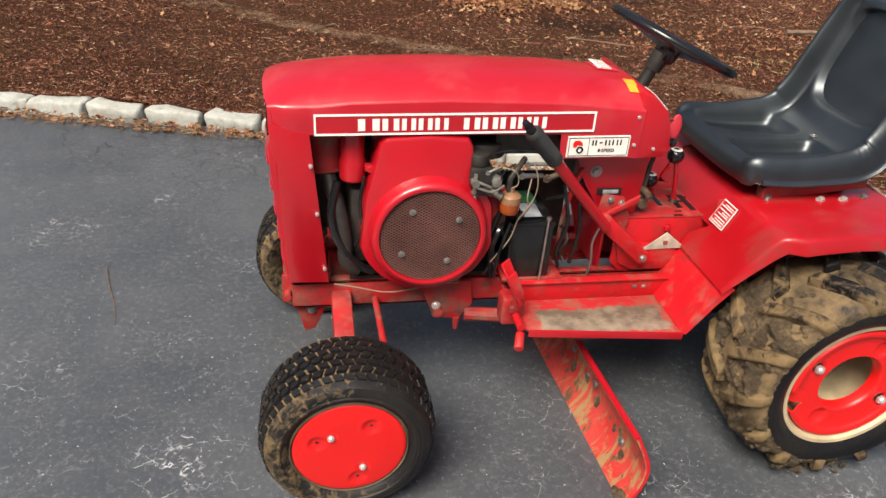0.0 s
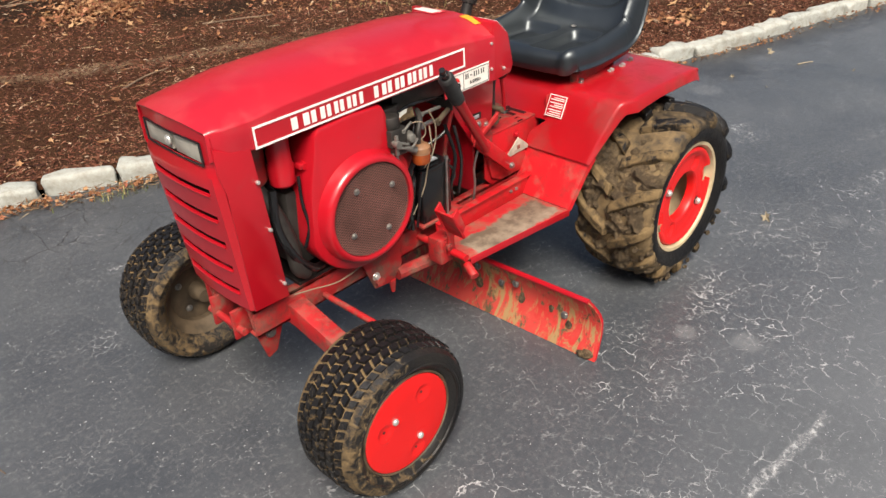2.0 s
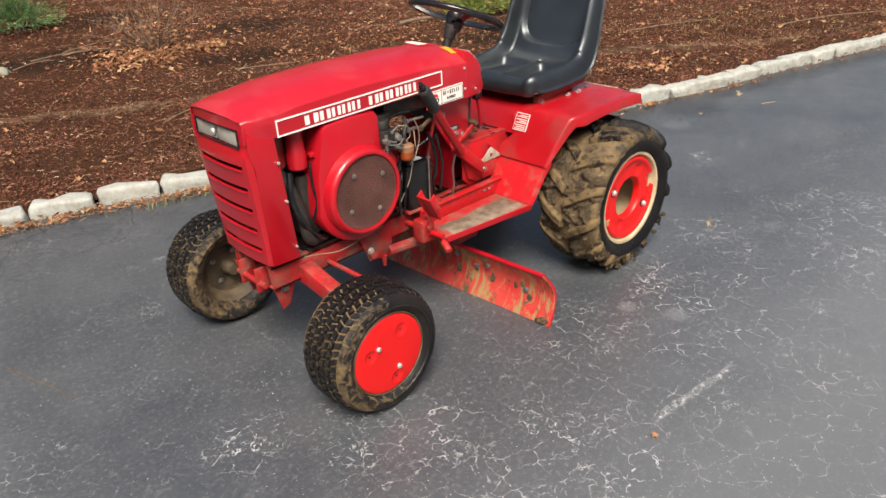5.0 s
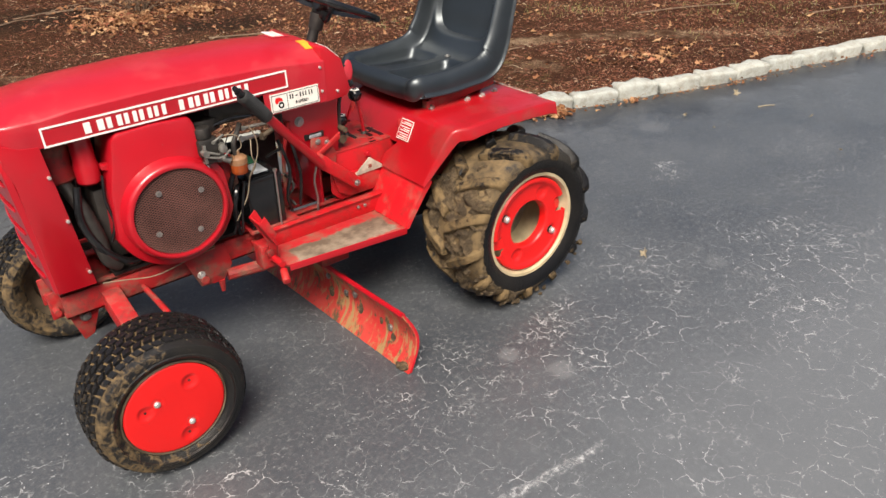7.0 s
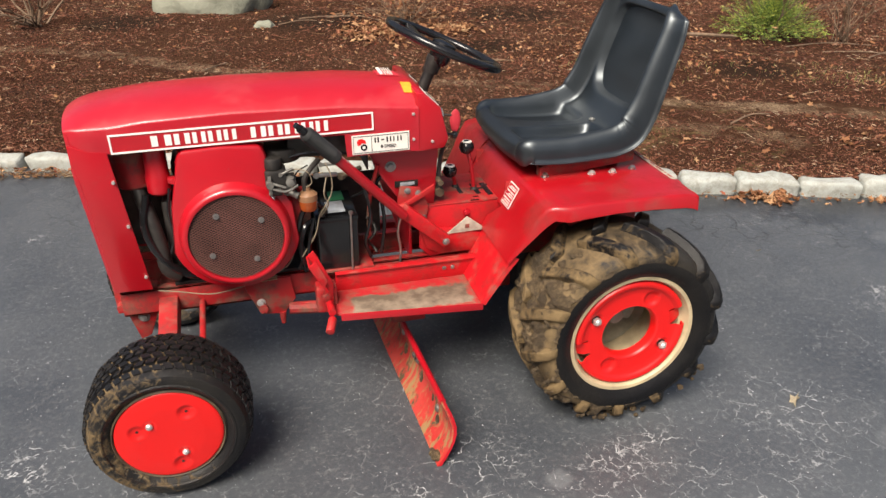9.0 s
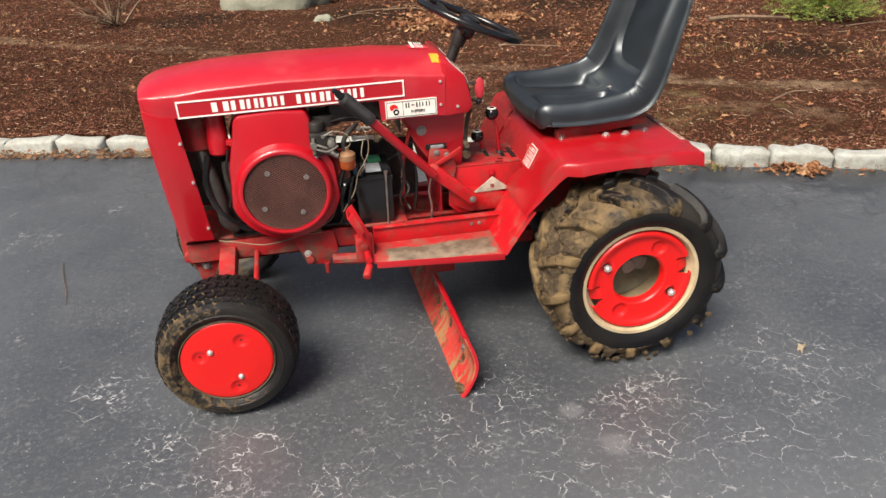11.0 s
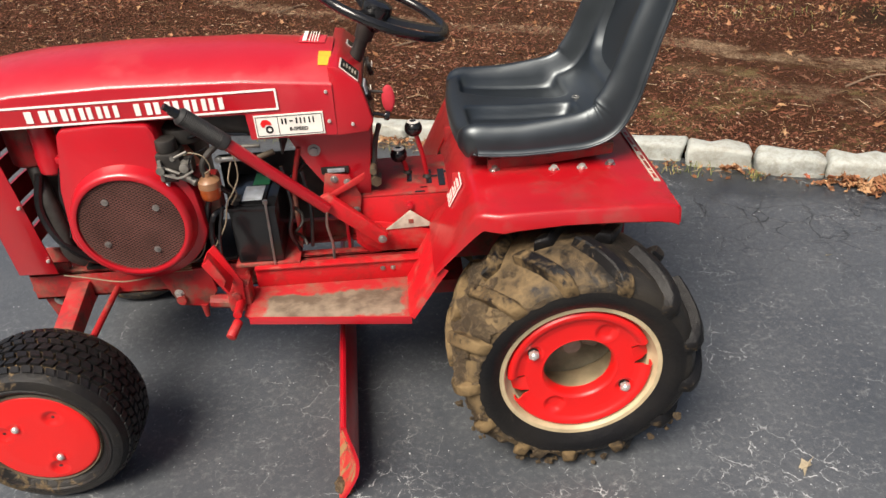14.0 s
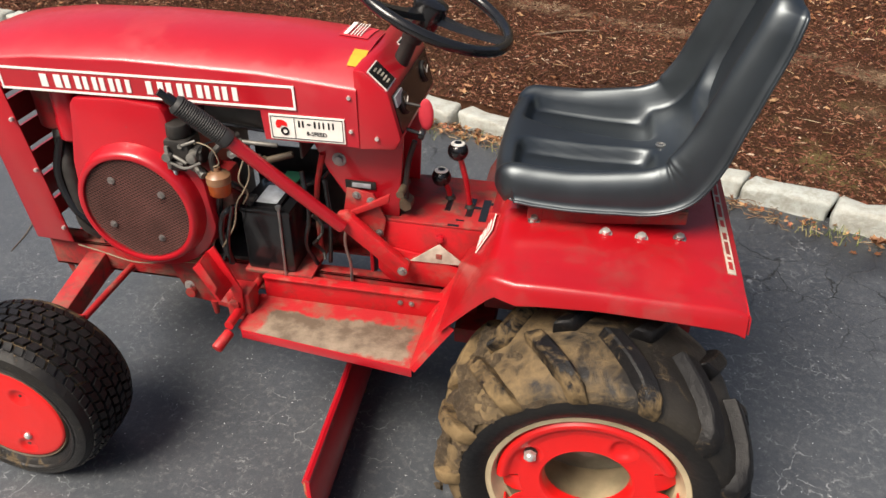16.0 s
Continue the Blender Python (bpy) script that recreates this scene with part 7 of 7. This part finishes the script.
# battery
bat = part("battery", box(0.513, 0.622, 1.583, 1.76, 0.385, 0.535, 0.005), BLACK, tractor, "black battery with silver and green labels")
part("battery_top", merged(box(0.511, 0.624, 1.581, 1.762, 0.527, 0.540, 0.003), box(0.535, 0.60, 1.60, 1.745, 0.540, 0.548, 0.003)), BLACK, bat)
part("battery_label", box(0.545, 0.592, 1.597, 1.67, 0.5485, 0.5495, 0.0002, turn=(0, 0, 0)), SILVER, bat, "torn silver label")
part("battery_mark", box(0.56, 0.60, 1.675, 1.74, 0.5485, 0.5495, 0.0002), GREEN, bat, "green label")
part("battery_clamp", merged(cyl((0.600, 1.578, 0.38), (0.603, 1.578, 0.553), 0.003, steps=8), cyl((0.603, 1.578, 0.548), (0.603, 1.578, 0.556), 0.006, steps=6)), STEEL, bat, "thin steel hold-down rod")
part("terminal", merged(cyl((0.53, 1.60, 0.54), (0.53, 1.60, 0.558), 0.008), box(0.52, 0.545, 1.59, 1.612, 0.55, 0.56, 0.003)), DARK, bat)
part("battery_tray", merged(box(0.505, 0.66, 1.578, 1.77, 0.376, 0.384, 0.001)), RED_DIRTY, tractor)
part("clutch_spring", merged(*[cyl((0.665 + 0.012 * math.cos(k), 1.625 + 0.012 * math.sin(k), 0.40 + 0.012 * k), (0.665 + 0.012 * math.cos(k + 1), 1.625 + 0.012 * math.sin(k + 1), 0.412 + 0.012 * k), 0.004, steps=6) for k in range(9)]), DARK, tractor)

# clutch pedal and rest peg
part("clutch_pedal", merged(prism([(0.470, 0.478), (0.490, 0.496), (0.536, 0.392), (0.532, 0.325), (0.510, 0.325), (0.512, 0.385)], 1.492, 1.498, bevel=0.002), prism([(0.470, 0.478), (0.474, 0.482), (0.518, 0.402), (0.512, 0.398)], 1.436, 1.494, bevel=0.001), prism([(0.471, 0.479), (0.490, 0.496), (0.516, 0.436), (0.508, 0.418)], 1.434, 1.439, bevel=0.001)), RED_TUNNEL, tractor, "red clutch pedal, worn and dirty")
part("pedal_shaft", merged(cyl((0.522, 1.44, 0.335), (0.522, 1.64, 0.335), 0.010), cyl((0.522, 1.44, 0.318), (0.508, 1.398, 0.303), 0.011, 0.012, 14, 0.003)), RED_TUNNEL, tractor)
part("pedal_bracket", merged(box(0.49, 0.545, 1.50, 1.55, 0.30, 0.375, 0.006), hexbolt((0.515, 1.499, 0.352), (0, -1, 0), 0.012, 0.012)), RED_DIRTY, tractor)
part("blade_link", merged(cyl((0.42, 1.60, 0.27), (0.74, 1.56, 0.26), 0.018, steps=10), box(0.70, 0.80, 1.55, 1.60, 0.20, 0.29, 0.006)), RED_DIRTY, tractor)

# grader blade: a curved mouldboard set across under the frame
bm = bmesh.new()
rows = []
B0, B1 = Vector((0.733, 1.182, 0.002)), Vector((0.690, 2.12, 0.002))
for i in range(13):
    f = i / 12
    base = B0.lerp(B1, f)
    row = []
    for k in range(9):
        g = k / 8
        h = 0.170 * g
        back = 0.020 * g + 0.032 * math.sin(g * math.pi)
        p = base + Vector((back, 0, h))
        if i == 0 and g > 0.62:
            p.y += 0.03 * ((g - 0.62) / 0.38) ** 2
        if i == 0:
            p.y -= 0.016 * (1 - g) ** 2
        row.append(p)
    rows.append(row)


def plate_through(rows, lo, hi):
    """A solid plate between two shifts of one curved sheet, closed at its edges."""
    bm = bmesh.new()
    loops = [[bm.verts.new(q + Vector((lo, 0, 0))) for q in r] + [bm.verts.new(q + Vector((hi, 0, 0))) for q in reversed(r)] for r in rows]
    n = len(loops[0])
    for p, q in zip(loops, loops[1:]):
        for k in range(n):
            bm.faces.new((p[k], p[(k + 1) % n], q[(k + 1) % n], q[k]))
    bm.faces.new(loops[0])
    bm.faces.new(loops[-1])
    return bm


blade = part("grader_blade", plate_through(rows, 0.0, 0.004), BLADE, tractor, "red steel grader blade, paint scraped and muddy", smooth=50)
part("blade_rib", tube([B0 + Vector((0.026, 0.03, 0.169)), B0.lerp(B1, 0.5) + Vector((0.026, 0, 0.169)), B1 + Vector((0.026, 0, 0.169))], 0.0085, steps=8, per=3), RED, blade)
for f, g in ((0.12, 0.5), (0.30, 0.75), (0.36, 0.62), (0.45, 0.8)):
    p = B0.lerp(B1, f) + Vector((0.020 * g + 0.032 * math.sin(g * math.pi) - 0.002, 0, 0.162 * g))
    part("blade_bolt", hexbolt(p, (-1, 0, 0.3), 0.008, 0.006), STEEL, blade)
for f, g, r in ((0.10, 0.3, 0.018), (0.17, 0.45, 0.015), (0.28, 0.4, 0.02), (0.36, 0.5, 0.016), (0.45, 0.35, 0.02)):
    clod = ball(B0.lerp(B1, f) + Vector((0.020 * g + 0.032 * math.sin(g * math.pi) + 0.003, 0, 0.162 * g)), r, (0.35, 0.7, 1.5), 14)
    for v in clod.verts:
        v.co += Vector((0, noise.noise(v.co * 60), noise.noise(v.co * 60 + Vector((5, 0, 0))))) * 0.007
    part("blade_clod", clod, MUD, blade)
for k, (f, dx, r) in enumerate(((0.012, -0.006, 0.016), (0.03, -0.010, 0.012), (0.005, 0.010, 0.011))):
    b = ball(B0.lerp(B1, f) + Vector((dx + 0.012, 0, r * 0.7)), r, (1.0, 1.2, 0.75), 14)
    for v in b.verts:
        v.co += Vector((noise.noise(v.co * 90), noise.noise(v.co * 90 + Vector((5, 0, 0))), 0)) * 0.006
    part("blade_clod", b, MUD, blade)
part("blade_back", plate_through(rows, 0.0042, 0.012), RED, blade, "cleaner red back of the blade", smooth=50)
